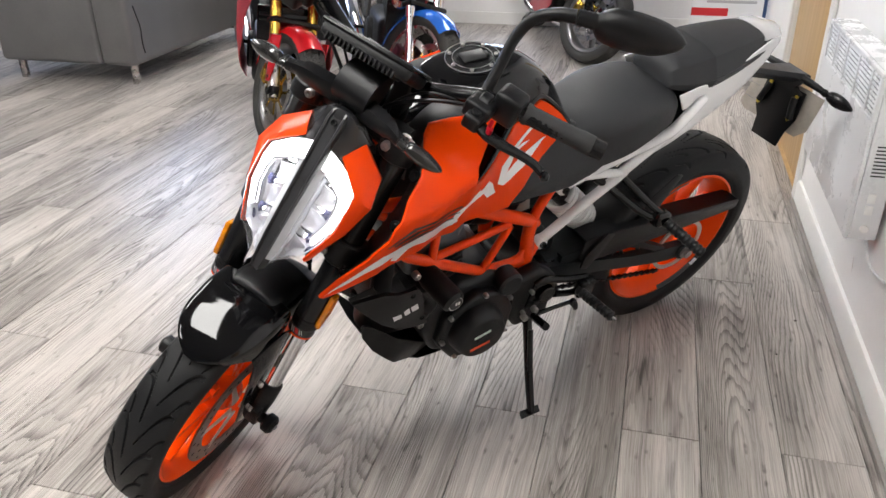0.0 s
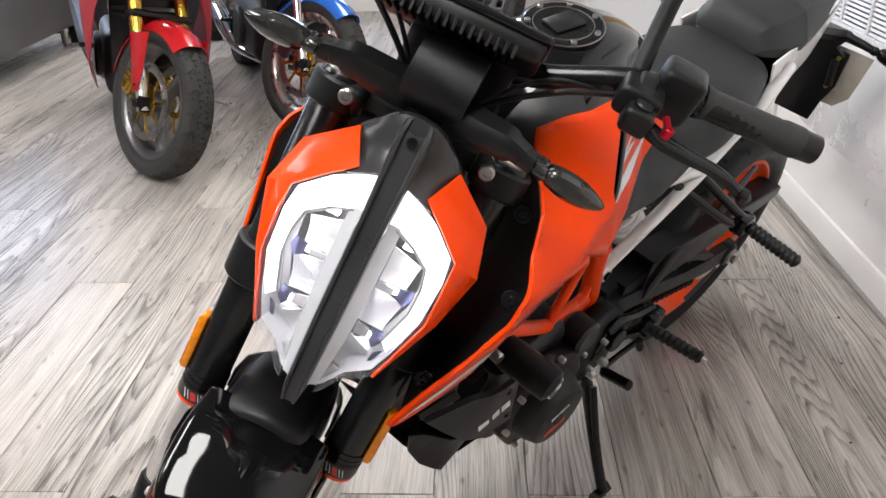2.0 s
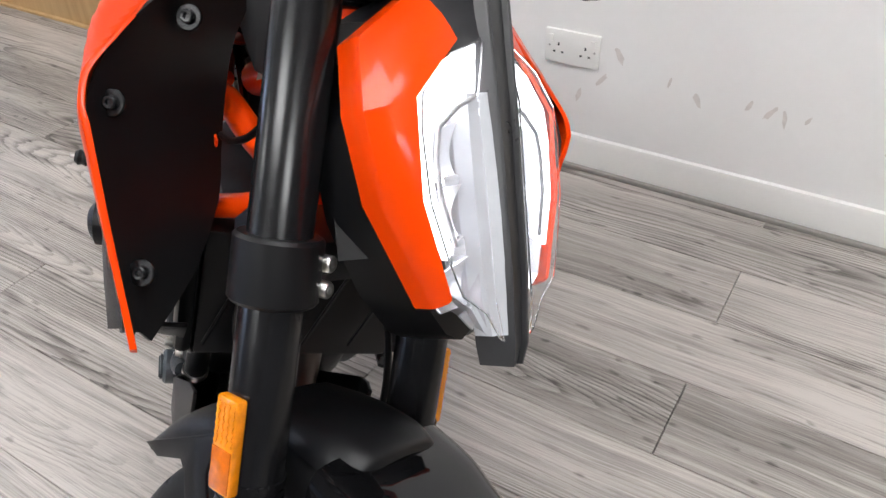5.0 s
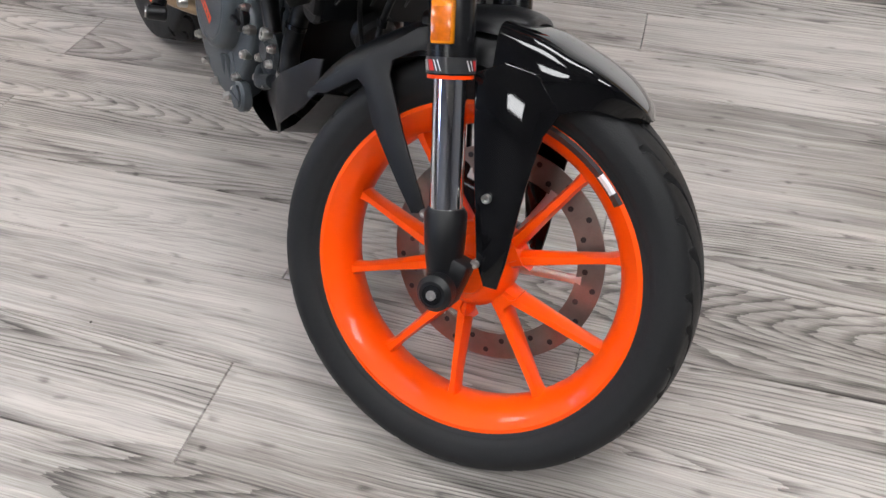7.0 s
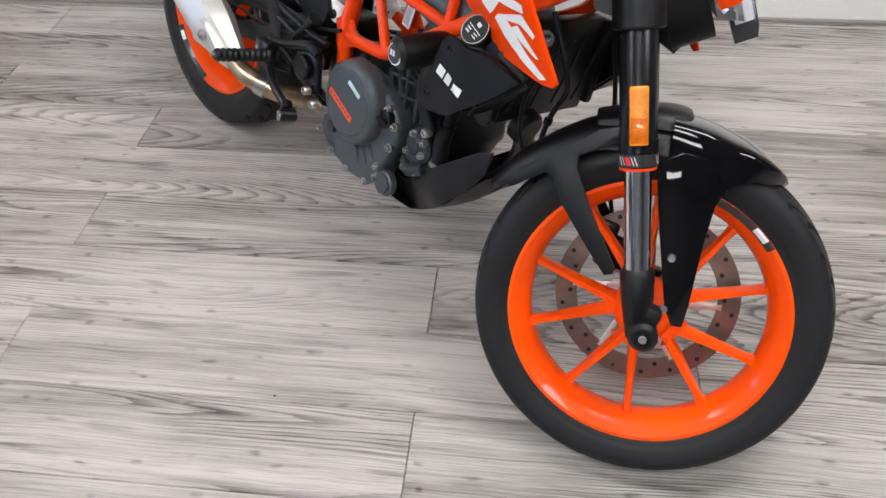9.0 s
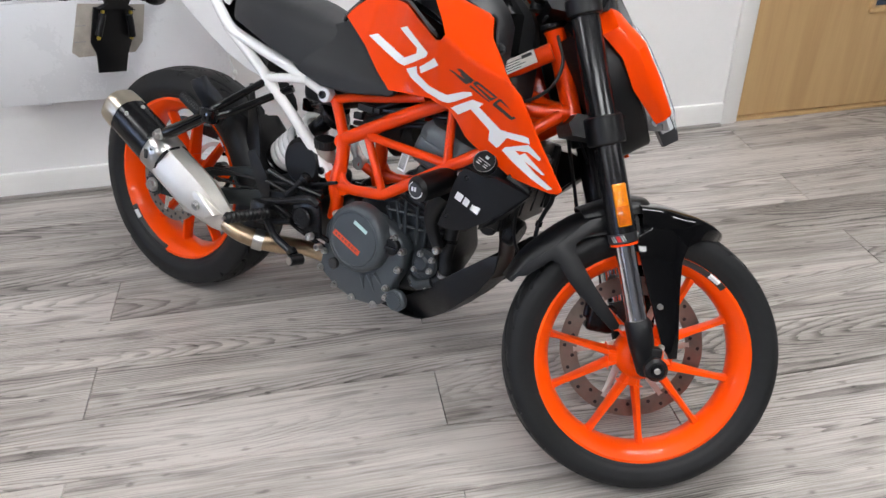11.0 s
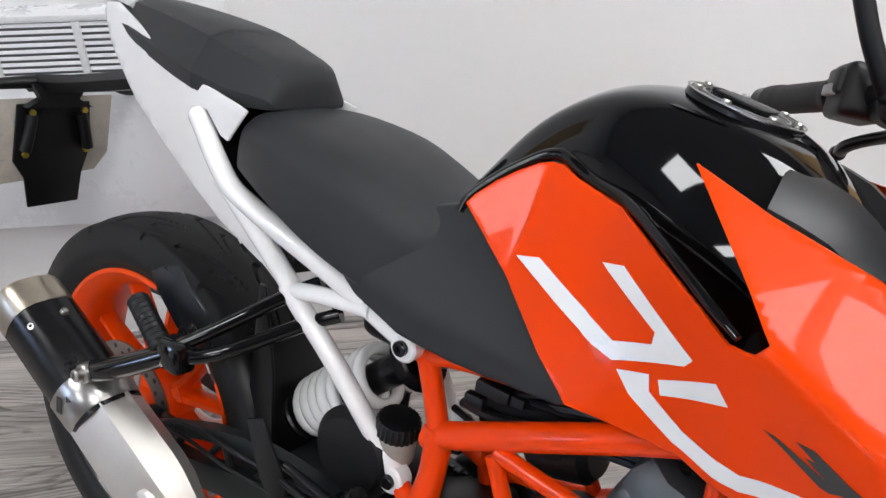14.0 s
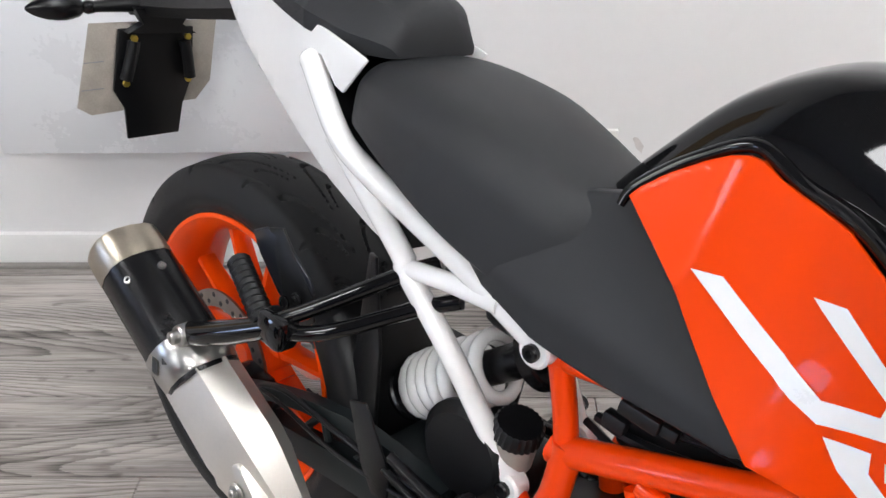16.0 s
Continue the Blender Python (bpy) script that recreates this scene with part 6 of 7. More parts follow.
bp("strap_slot", merged(*[moved(box((-.012, -.0012, -.006), (.012, .0012, .006), .001), Matrix.Translation(EA + ED * .160 - EY * math.cos(radians(a)) * .0484 - EZ * math.sin(radians(a)) * .0534) @ V(0, 1, 0).rotation_difference(-EY * math.cos(radians(a)) - EZ * math.sin(radians(a))).to_matrix().to_4x4()) for a in (-30, 0, 35)]), M_dark, "", can)
bp("hanger_bolt", merged(disc((.113, -.224, .507), (0, 1, 0), .014, .02, 20, .002), bolt((.113, -.238, .507), (0, -1, 0), .009, .006)), M_bolt, "", can)
bp("link_pipe", tube([(.312, -.180, .318), (.36, -.178, .305), (.415, -.160, .298), (.445, -.120, .286), (.50, -.05, .270), (.66, -.02, .245)], [.021, .022, .023, .023, .021, .021], 18, 5), mat("heat_stained_pipe", (0.40, 0.30, 0.20), 0.32, metal=1.0, var=0.35, scale=25), "heat-stained steel link pipe")
bp("pipe_clamp", tube([(.398, -.170, .301), (.418, -.156, .296)], .0265, 18), M_bolt, "steel pipe clamp")
bp("header_pipe", tube([(.93, .03, .52), (.985, .03, .45), (.99, .02, .36), (.92, .0, .28), (.80, -.02, .24), (.66, -.02, .245)], .019, 14, 5), mat("dark_header_pipe", (0.12, 0.10, 0.09), 0.4, metal=0.9), "dark exhaust header")

# ---- swingarm, shock, chain, hugger
def arm():
    return loft([[V(x, y + dy, z + dz) for dy, dz in ((-.012, -h), (.012, -h), (.014, 0), (.012, h), (-.012, h))] for x, y, z, h in ((-.055, .112, .326, .022), (.04, .112, .330, .026), (.20, .108, .352, .020), (.40, .100, .392, .024), (.53, .095, .405, .028))], 2, 1)


def arm_brace():
    return loft([[V(x, y + dy, z + dz) for dy, dz in ((-.010, -h), (.010, -h), (.010, h), (-.010, h))] for x, y, z, h in ((.03, .112, .332, .010), (.15, .108, .394, .010), (.30, .100, .440, .012), (.46, .094, .432, .016))], 2, 1)


M_arm = mat("dark_cast_swingarm", (0.018, 0.023, 0.025), 0.4, metal=0.4, var=0.15, scale=25, bump=0.2)
for ob, sd in zip(both(bp, arm, "swingarm_side", M_arm, "dark ribbed cast swingarm"), (1, -1)):
    for nm, fn in (("swingarm_brace", arm_brace), ("swingarm_end", lambda: disc((REAR[0], .118, REAR[2]), (0, 1, 0), .03, .03, 28, .004))):
        bp(nm, fn() if sd > 0 else moved(fn(), FLIP), M_arm, "", ob)
    for x0, z0, x1, z1 in ((.13, .33, .17, .39), (.20, .345, .25, .42), (.28, .36, .25, .42), (.30, .37, .36, .44), (.40, .39, .36, .44)):
        bp("swingarm_rib", tube([(x0, .10 * sd, z0), (x1, .10 * sd, z1)], .006, 8), M_arm, "", ob)
both(bp, lambda: merged(disc((REAR[0], .140, REAR[2]), (0, 1, 0), .014, .016, 6), disc((REAR[0], .135, REAR[2]), (0, 1, 0), .02, .006, 24)), "axle_nut", M_bolt, "steel axle nut")
bp("swingarm_bridge", loft([[V(x, f * .09, z + g) for f, g in ((-1, -.03), (1, -.03), (1, .03), (-1, .03))] for x, z in ((.34, .40), (.40, .41), (.50, .41))], 1, 1), M_arm)
both(bp, lambda: merged(disc((.530, .128, .400), (0, 1, 0), .014, .024, 6), disc((.530, .120, .400), (0, 1, 0), .024, .014, 24, .002)), "pivot_bolt", M_bolt, "large steel pivot bolt")
SA, SB = V(.470, 0, .608), V(.316, 0, .463)
SD = (SA - SB).normalized()
SN = SD.cross(V(0, 1, 0)).normalized()
coil = []
for i in range(141):
    q = i / 140 * 7.25                                     # turns, wound closer towards the wheel
    rise = q * .0182 if q < 4.5 else 4.5 * .0182 + (q - 4.5) * .0335 if q < 6.2 else 4.5 * .0182 + 1.7 * .0335 + (q - 6.2) * .017
    coil.append(SB + SD * (.004 + rise) + (SN * math.cos(q * 2 * math.pi) + V(0, 1, 0) * math.sin(q * 2 * math.pi)) * (.0385 - .004 * max(0.0, 1 - q / 1.5)))
bp("shock_spring", tube(coil, .0088, 12), M_white, "white coil spring of the shock")
bp("shock_body", merged(tube([SA + SD * .05, SB + SD * .06], .022, 18), tube([SB + SD * .07, SB - SD * .045], .013, 14), disc(SB - SD * .008, SD, .043, .012, 28, .003), disc(SA + SD * .016, SD, .043, .022, 28, .003)), M_satin, "black shock absorber")
res = bp("fluid_reservoir", disc((.505, -.056, .530), (0.1, -.15, 1), .0265, .046, 28, .004), mat("clouded_plastic", (0.36, 0.33, 0.29), 0.3, coat=0.3), "rear brake fluid reservoir")
CAPM = Matrix.Translation((.508, -.0600, .558)) @ Vector((0, 0, 1)).rotation_difference(V(.1, -.15, 1).normalized()).to_matrix().to_4x4()
bp("reservoir_cap", moved(loft([[V(math.cos(q) * r * (1.0 if k % 2 else .94), math.sin(q) * r * (1.0 if k % 2 else .94), z) for k, q in enumerate(np.linspace(0, 2 * math.pi, 48, endpoint=False).tolist())] for z, r in ((-.012, .0265), (-.010, .0285), (.008, .0285), (.011, .026))], 1, 1), CAPM), M_black, "ribbed black cap", res)
bp("air_chamber", merged(disc((.46, -.075, .50), (0, 1, 0), .062, .03, 32, .012), box((.45, -.06, .42), (.52, .06, .48), .02, 3)), M_black, "black rounded air duct")


def hug(stations):
    secs = []
    for a, r, w in stations:
        c, s = math.cos(radians(a)), math.sin(radians(a))
        secs.append([V((r - d) * c, f * w, REAR[2] - .006 + (r - d) * s) for f, d in ((-1, .06), (-1.02, .02), (-.8, 0), (0, -.006), (.8, 0), (1.02, .02), (1, .06))])
    return shell(loft(secs, 3, 2, ring=False), .003)


bp("hugger", hug(((8, .335, .088), (20, .332, .09), (34, .330, .09), (46, .328, .086))), M_black, "black rear wheel hugger")
bp("shock_guard", panel([(.255, -.07, .655), (.275, -.080, .66), (.315, -.088, .55), (.330, -.088, .44), (.30, -.088, .40), (.27, -.085, .43), (.262, -.075, .56)], .006, .002), M_black, "black plastic shock guard")
both(bp, lambda: panel([(.150, .135, .655), (.175, .135, .665), (.235, .13, .60), (.245, .13, .57), (.225, .13, .545), (.195, .135, .565)], .004, .0015), "heel_plate", M_black, "black pressed heel plate")
both(bp, lambda: panel([(.318, .125, .500), (.345, .125, .512), (.395, .12, .44), (.400, .12, .40), (.375, .12, .392), (.350, .122, .425)], .004, .0015), "heel_guard", M_black, "black pressed heel guard")
# chain run and guard, left side
bp("chain", merged(*[box((-.005 + i * .0127, .085 - .004 - (.003 if i % 2 else 0), .216 + i * .0127 * .21 - .004), (.0105 + i * .0127, .085 + .004 + (.003 if i % 2 else 0), .216 + i * .0127 * .21 + .005), .0015, 1) for i in range(44)]), M_satin, "black drive chain")
bp("chain", merged(*[box((.0 + i * .0127, .085 - .004 - (.003 if i % 2 else 0), .394 + i * .0127 * .07 - .004), (.0105 + i * .0127, .085 + .004 + (.003 if i % 2 else 0), .394 + i * .0127 * .07 + .005), .0015, 1) for i in range(44)]), M_satin, "black drive chain")
bp("chain_guard", merged(panel([(-.205, .112, .458), (-.195, .112, .462), (.20, .112, .484), (.349, .112, .497), (.405, .112, .490), (.405, .112, .425), (.338, .112, .408), (.149, .112, .410), (-.196, .112, .428), (-.206, .112, .434)], .004, .0015), loft([[V(x, y, z) for y, z in ((.060, z0 - .004), (.060, z0 + .001), (.112, z0 + .002), (.114, z0 - .003))] for x, z0 in ((-.200, .459), (.0, .472), (.20, .483), (.349, .496), (.400, .490))], 1, 1)), M_black, "black chain guard")
bp("rear_caliper", merged(box((.045, -.115, .315), (.115, -.065, .375), .012, 3), box((.06, -.125, .325), (.10, -.105, .365), .008)), M_satin, "black rear brake caliper")
bp("rear_hose", tube([(.10, -.11, .37), (.18, -.115, .42), (.30, -.118, .43), (.42, -.115, .44), (.54, -.11, .47), (.60, -.12, .49)], .0042, 8, 6), M_black, "black rear brake hose")
bp("sensor_lead", tube([(.06, -.115, .36), (.16, -.12, .40), (.30, -.124, .405), (.44, -.12, .425), (.56, -.12, .46)], .003, 8, 6), M_black)

# ---- foot pegs and hangers
def hanger():
    """A cast plate with a window, the boss on the pivot and the clevis of the peg."""
    y = .150
    return merged(tube([(.578, y, .432), (.548, y, .440), (.470, y, .414), (.400, y, .398)], [.010, .012, .010, .009], 10, 3), panel([(.556, y, .436), (.500, y, .420), (.492, y, .380), (.522, y, .364), (.556, y, .340), (.588, y, .352), (.578, y, .432)], .012, .003), tube([(.500, y, .372), (.450, y, .356), (.405, y, .350)], [.010, .009, .009], 10, 3), disc((.538, y + .008, .393), (0, 1, 0), .026, .014, 24, .003), box((.382, y - .002, .346), (.432, y + .026, .402), .006))


both(bp, hanger, "foot_hanger", M_satin, "black cast footrest hanger")
for q in ((.598, .165, .338), (.570, .165, .356)):
    both(bp, lambda: bolt(q, (0, 1, 0), .009, .008), "hanger_bolt", M_bolt)


def peg():
    a, b = V(.432, .165, .376), V(.418, .288, .383)
    d = (b - a) / 10
    return tube([a + d * (i * .5) for i in range(21)], [.0145 if i % 2 else .0120 for i in range(20)] + [.010], 14)


both(bp, peg, "foot_peg", M_black, "ribbed black rubber foot peg")
both(bp, lambda: disc((.4175, .292, .3832), (0, 1, 0), .004, .010, 12, .001), "peg_end", M_bolt, "bare metal peg tip")
bp("brake_pedal", merged(tube([(.425, -.165, .365), (.48, -.185, .335), (.535, -.19, .315)], .009, 10, 4), tube([(.535, -.185, .314), (.552, -.195, .307)], .013, 14)), M_satin, "black brake pedal")
for a, b, r_ in (((.430, -.150, .402), (.600, -.128, .345), .0065), ((.425, -.142, .385), (.590, -.118, .318), .0055), ((.395, -.128, .470), (.560, -.118, .445), .0070), ((.385, -.122, .440), (.545, -.112, .415), .0060)):
    bp("brake_rod", tube([a, tuple((p + q) / 2 + d for p, q, d in zip(a, b, (0, 0, -.004))), b], r_, 10, 3), M_satin, "black brake linkage rod")
bp("master_cylinder", merged(tube([(.500, -.118, .470), (.455, -.122, .420)], [.012, .011], 14), disc((.505, -.117, .476), (.66, .06, .74), .015, .012, 18, .002)), M_satin, "black rear brake master cylinder")
bp("pedal_pad", disc((.562, -.198, .302), (-.3, -.9, 0), .0135, .036, 18, .003), M_black, "", None)
bp("pedal_cap", disc((.557, -.216, .302), (-.3, -.9, 0), .010, .004, 18), M_bolt)
bp("shift_lever", merged(tube([(.424, .172, .308), (.430, .170, .322), (.438, .166, .333), (.500, .165, .335), (.556, .168, .338), (.580, .178, .347)], [.007, .009, .0065, .006, .0065, .008], 10, 4), tube([(.579, .176, .346), (.590, .236, .371)], .0105, 12), disc((.438, .168, .333), (0, 1, 0), .011, .014, 16, .002)), M_satin, "black gear lever")


def rear_hanger():
    return merged(tube([(.375, .080, .702), (.345, .102, .680), (.280, .160, .620), (.246, .184, .592)], .0095, 12, 3), tube([(.410, .078, .672), (.370, .102, .648), (.303, .164, .600), (.246, .186, .574)], .0095, 12, 3), box((.222, .172, .560), (.268, .204, .600), .008))


both(bp, rear_hanger, "pillion_hanger", M_gloss, "gloss black pillion footrest stay")
bp("silencer_arm", tube([(.236, -.190, .578), (.185, -.202, .546), (.140, -.212, .520), (.115, -.216, .508)], [.014, .0155, .016, .015], 14, 3), M_gloss, "gloss black silencer arm")


bp("hugger_plate", panel([(.119, -.140, .637), (.144, -.140, .653), (.190, -.138, .646), (.228, -.134, .618), (.236, -.132, .603), (.213, -.132, .573), (.193, -.132, .561), (.175, -.136, .575), (.138, -.140, .613)], .005, .002), mat("blue_black_plastic", (0.008, 0.010, 0.015), 0.30, var=0.2, scale=14.0, spec=0.4), "blue-black plastic hugger side plate")
for q in ((.216, -.140, .588), (.194, -.140, .572)):
    bp("hugger_screw", merged(disc(q, (0, 1, 0), .009, .004, 18, .001), bolt(V(*q) + V(0, -.002, 0), (0, -1, 0), .005, .003)), M_satin)
lp = (V(.235, .200, .575), V(.185, .305, .535))
rp = (V(.224, -.192, .580), V(.122, -.160, .602))
for a, b in (lp, rp):
    d = (b - a) / 10
    bp("pillion_peg", tube([a + d * (i * .5) for i in range(21)], [.0155 if i % 2 else .0125 for i in range(20)] + [.010], 12), M_black, "ribbed black pillion peg")

# ---- side stand
stand = bp("side_stand", merged(tube([(.548, .120, .300), (.556, .150, .262), (.585, .235, .160), (.600, .288, .097)], [.013, .013, .0115, .0105], 14, 4), loft([[V(.600 + x, .292 + y * .956 + .0, .097 - .285 * y * 1.0 + dz) for x, y in ((-.03, -.014), (.028, -.016), (.036, .004), (.018, .018), (-.024, .014))] for dz in (-.012, -.004)], 1, 1)), M_satin, "black steel side stand")
bp("stand_spring", tube([(.560, .165, .275), (.583, .225, .185)], .0075, 12), M_black, "spring of the stand", stand)
bp("stand_bracket", box((.520, .09, .27), (.575, .135, .33), .008), M_satin, "", stand)

# ---- tail tidy, number plate and rear indicators
tidy = bp("plate_arm", merged(loft([[V(x, f * w, z + g) for f, g in ((-1, 0), (-.8, .014), (.8, .014), (1, 0), (.7, -.016), (-.7, -.016))] for x, z, w in ((-.06, .868, .035), (-.16, .842, .030), (-.26, .818, .030), (-.34, .802, .040), (-.37, .795, .050))], 2, 1), loft([[V(-.345, f * w, z) + V(g, 0, 0) for f, g in ((-1, 0), (1, 0), (1, .018), (-1, .018))] for z, w in ((.80, .05), (.775, .034), (.76, .06))], 1, 1)), M_black, "black plastic plate carrier")
bp("plate_back", panel([(-.347, -.066, .762), (-.347, .066, .766), (-.350, .070, .68), (-.352, .055, .628), (-.353, .050, .575), (-.353, -.045, .572), (-.352, -.052, .628), (-.350, -.072, .66)], .006, .002), M_black, "", tidy)
both(bp, lambda: tube([(-.338, .045, .745), (-.336, .05, .72), (-.338, .058, .682)], .010, 10, 3), "plate_rib", M_black, "", tidy)
M_nut = mat("brass_nut", (0.6, 0.45, 0.08), 0.4, metal=0.8)
for y, z in ((-.058, .676), (.054, .679), (-.045, .75), (.05, .752)):
    bp("plate_nut", disc((-.337, y, z), (1, 0, 0), .006, .005, 6), M_nut, "yellow plastic nut", tidy)
np_ = bp("number_plate", panel([(-.360, -.108, .768), (-.360, .118, .775), (-.3595, .112, .665), (-.3590, .085, .632), (-.3590, -.105, .618), (-.359, -.128, .632)], .003, .001), mat("dusty_plate_back", (0.42, 0.38, 0.33), 0.5, var=0.25, scale=25, bump=0.1), "dusty back of a number plate", tidy)
for i in range(2):
    bp("plate_bar", panel([(-.3578, -.122 + .004 * i, .66 + .045 * i), (-.3578, -.085, .662 + .045 * i), (-.3578, -.085, .664 + .045 * i), (-.3578, -.122 + .004 * i, .662 + .045 * i)], .0004, 0), M_lampgrey, "", tidy)
both(bp, lambda: tube([(-.345, .035, .802), (-.352, .08, .798), (-.355, .105, .795)], [.012, .010, .0085], 12, 3), "rear_indicator_arm", M_black, "", tidy)
both(bp, lambda: indicator((-.355, .100, .795), (-.10, 1, -.06), (0, 0, 1)), "rear_indicator", M_satin, "slim pointed black indicator", tidy)

tidy.location = (-.022, 0, -.008)

# ---- harness glimpsed behind the frame
bp("throttle_body", merged(disc((.70, 0, .61), (1, 0, .3), .045, .08, 24, .01), box((.60, -.055, .60), (.72, .055, .69), .02)), M_black, "black intake body")
rndw = random.Random(11)
for i in range(9):
    s = -1 if i % 3 else 1
    z = .60 + .012 * i
    bp("loom_wire", tube([(.565 + .01 * i, s * .052, z), (.64, s * (.058 + .012 * rndw.random()), z + rndw.uniform(-.02, .03)), (.74, s * .068, .64 + .01 * i), (.85, s * .07, .66 + .008 * i)], .0035 + .0012 * (i % 3), 7, 5), M_black if i % 4 else M_satin, "black wiring")
bp("connector", merged(box((.612, -.084, .662), (.655, -.066, .678), .003), box((.655, -.080, .664), (.672, -.070, .676), .002), box((.600, -.082, .640), (.625, -.068, .656), .003)), M_black, "black cable connector")

# ---------------------------------------------------------------- ceiling lights
def make_ceiling_light():
    t = thing("ceiling_light", "flat white ceiling light panel, switched on", "ceiling light", pose(0, 0, CEIL), "ceiling lights")
    part("tray", box((-.60, -.30, -.030), (.60, .30, 0), .003), M_enamel, t)
    for a in (-1, 1):
        part("frame", box((-.61, a * .30 - .012, -.042), (.61, a * .30 + .012, -.0305), .002), M_enamel, t)
        part("frame", box((a * .60 - .012, -.287, -.042), (a * .60 + .012, .287, -.0305), .002), M_enamel, t)
    part("diffuser", box((-.587, -.287, -.038), (.587, .287, -.0305)), M_tube, t, "glowing white diffuser")
    return t


M_tube = mat("lit_diffuser", (1, 1, 1), 0.4, emit=(0.97, 0.985, 1.0), power=24.0)
first = make_ceiling_light()
for x, y in ((-2.1, -0.85), (0.4, -2.4), (2.9, -2.3), (-3.2, -3.2), (0.2, -4.7)):
    copy_thing(first, pose(x, y, CEIL))
first.matrix_basis = pose(1.5, -0.70, CEIL)

# ---------------------------------------------------------------- things on and along the north wall
def make_heater():
    """A flat convector with a louvred upper front, hung on the wall."""
    x0, x1, y0, y1, z0, z1 = -0.66, 0.09, 0.540, 0.622, 0.376, 0.830
    h = thing("panel_heater", "white enamelled electric panel heater on the wall", "heater", pose(0, 0, 0))
    gx0, gx1, gz0, gz1 = x0 + .020, x1 - .020, .706, .816
    part("body", box((x0, y0 + .012, z0), (x1, y1, z1), .006), M_enamel, h)
    part("front_panel", box((x0, y0, z0), (x1, y0 + .0115, gz0), .004), M_enamel, h)
    part("front_edge", box((x0, y0, gz1), (x1, y0 + .0115, z1), .004), M_enamel, h)
    for a, b in ((x0, gx0), (gx1, x1)):
        part("front_edge", box((a, y0, gz0), (b, y0 + .0115, gz1), .002), M_enamel, h)
    part("grille_backing", box((gx0, y0 + .0105, gz0), (gx1, y0 + .0118, gz1)), mat("grille_shade", (.16, .16, .165), .5), h)
    for i in range(4):
        x = -.514 + .165 * i
        part("grille_divider", box((x - .007, y0 + .001, gz0), (x + .007, y0 + .0112, gz1), .001), M_enamel, h)
    for i in range(9):
        z = gz0 + .005 + i * .0125
        bar_ = box((gx0, -.0008, -.0036), (gx1, .0008, .0036), .0005, 1)
        part("louvre", moved(bar_, Matrix.Translation((0, y0 + .005, z)) @ Matrix.Rotation(radians(-20), 4, "X")), M_enamel, h)
    # end face: vents, two rocker switches and a thermostat knob
    for i in range(9):
        z = .560 + i * .010
        part("side_vent", box((x1 - .002, y0 + .028, z), (x1 + .0008, y1 - .020, z + .004)), M_dark, h)
    for z in (.452, .486):
        part("rocker_switch", box((x1, y0 + .034, z), (x1 + .006, y0 + .054, z + .026), .002), M_trim, h, "white rocker switch")
    part("thermostat_knob", disc((x1 + .006, y0 + .044, .412), (1, 0, 0), .011, .012, 20, .002), M_trim, h, "small white thermostat knob")
    for x in (x0 + .12, x1 - .12):
        part("wall_bracket", box((x - .02, y1 - .03, z0 - .028), (x + .02, y1 + .016, z0), .003), M_enamel, h)
    part("power_cable", tube([(x1 - .03, .60, z0 + .01), (x1 - .02, .615, z0 - .05), (x1 + .03, .624, z0 - .075), (x1 + .12, .630, z0 - .06)], .004, 8, 4), M_enamel, h)
    return h


make_heater()


def make_socket(x, z):
    s = thing("wall_socket", "white plastic double wall socket, switched off", "socket", pose(x, WALL_Y, z))
    part("faceplate", box((-.073, -.010, -.043), (.073, .0, .043), .003), M_trim, s)
    for q in (-.036, .036):
        part("rocker", box((q - .006 + .02 * (1 if q > 0 else -1), -.014, .012), (q + .006 + .02 * (1 if q > 0 else -1), -.010, .030), .001), M_trim, s)
        for dx, dz, w, hh in ((0, .006, .0022, .004), (-.011, -.014, .0032, .0022), (.011, -.014, .0032, .0022)):
            part("pin_hole", box((q + dx - w, -.0106, dz - hh), (q + dx + w, -.0100, dz + hh)), M_dark, s)
        part("screw", disc((q * 1.68, -.0102, 0), (0, 1, 0), .003, .001, 10), M_bolt, s)
    return s


make_socket(.577, .328)


# ---------------------------------------------------------------- leather sofa and dark cabinet
M_leather = mat("grey_leather", (0.135, 0.132, 0.132), 0.42, var=0.12, scale=5.0, bump=0.35, bscale=220)


def cushion(lo, hi, bevel, bulge=0.0):
    bm = box(lo, hi, bevel, 4)
    if bulge:
        bmesh.ops.subdivide_edges(bm, edges=[e for e in bm.edges if e.calc_length() > .12], cuts=4, use_grid_fill=True)
        c = [(a + b) / 2 for a, b in zip(lo, hi)]
        for v in bm.verts:
            u, w = (v.co.x - c[0]) / (hi[0] - lo[0]) * 2, (v.co.z - c[2]) / (hi[2] - lo[2]) * 2
            v.co.y += bulge * (1 - min(1, u * u)) * (1 - min(1, w * w)) * (1 if v.co.y > c[1] else -1)
    return bm


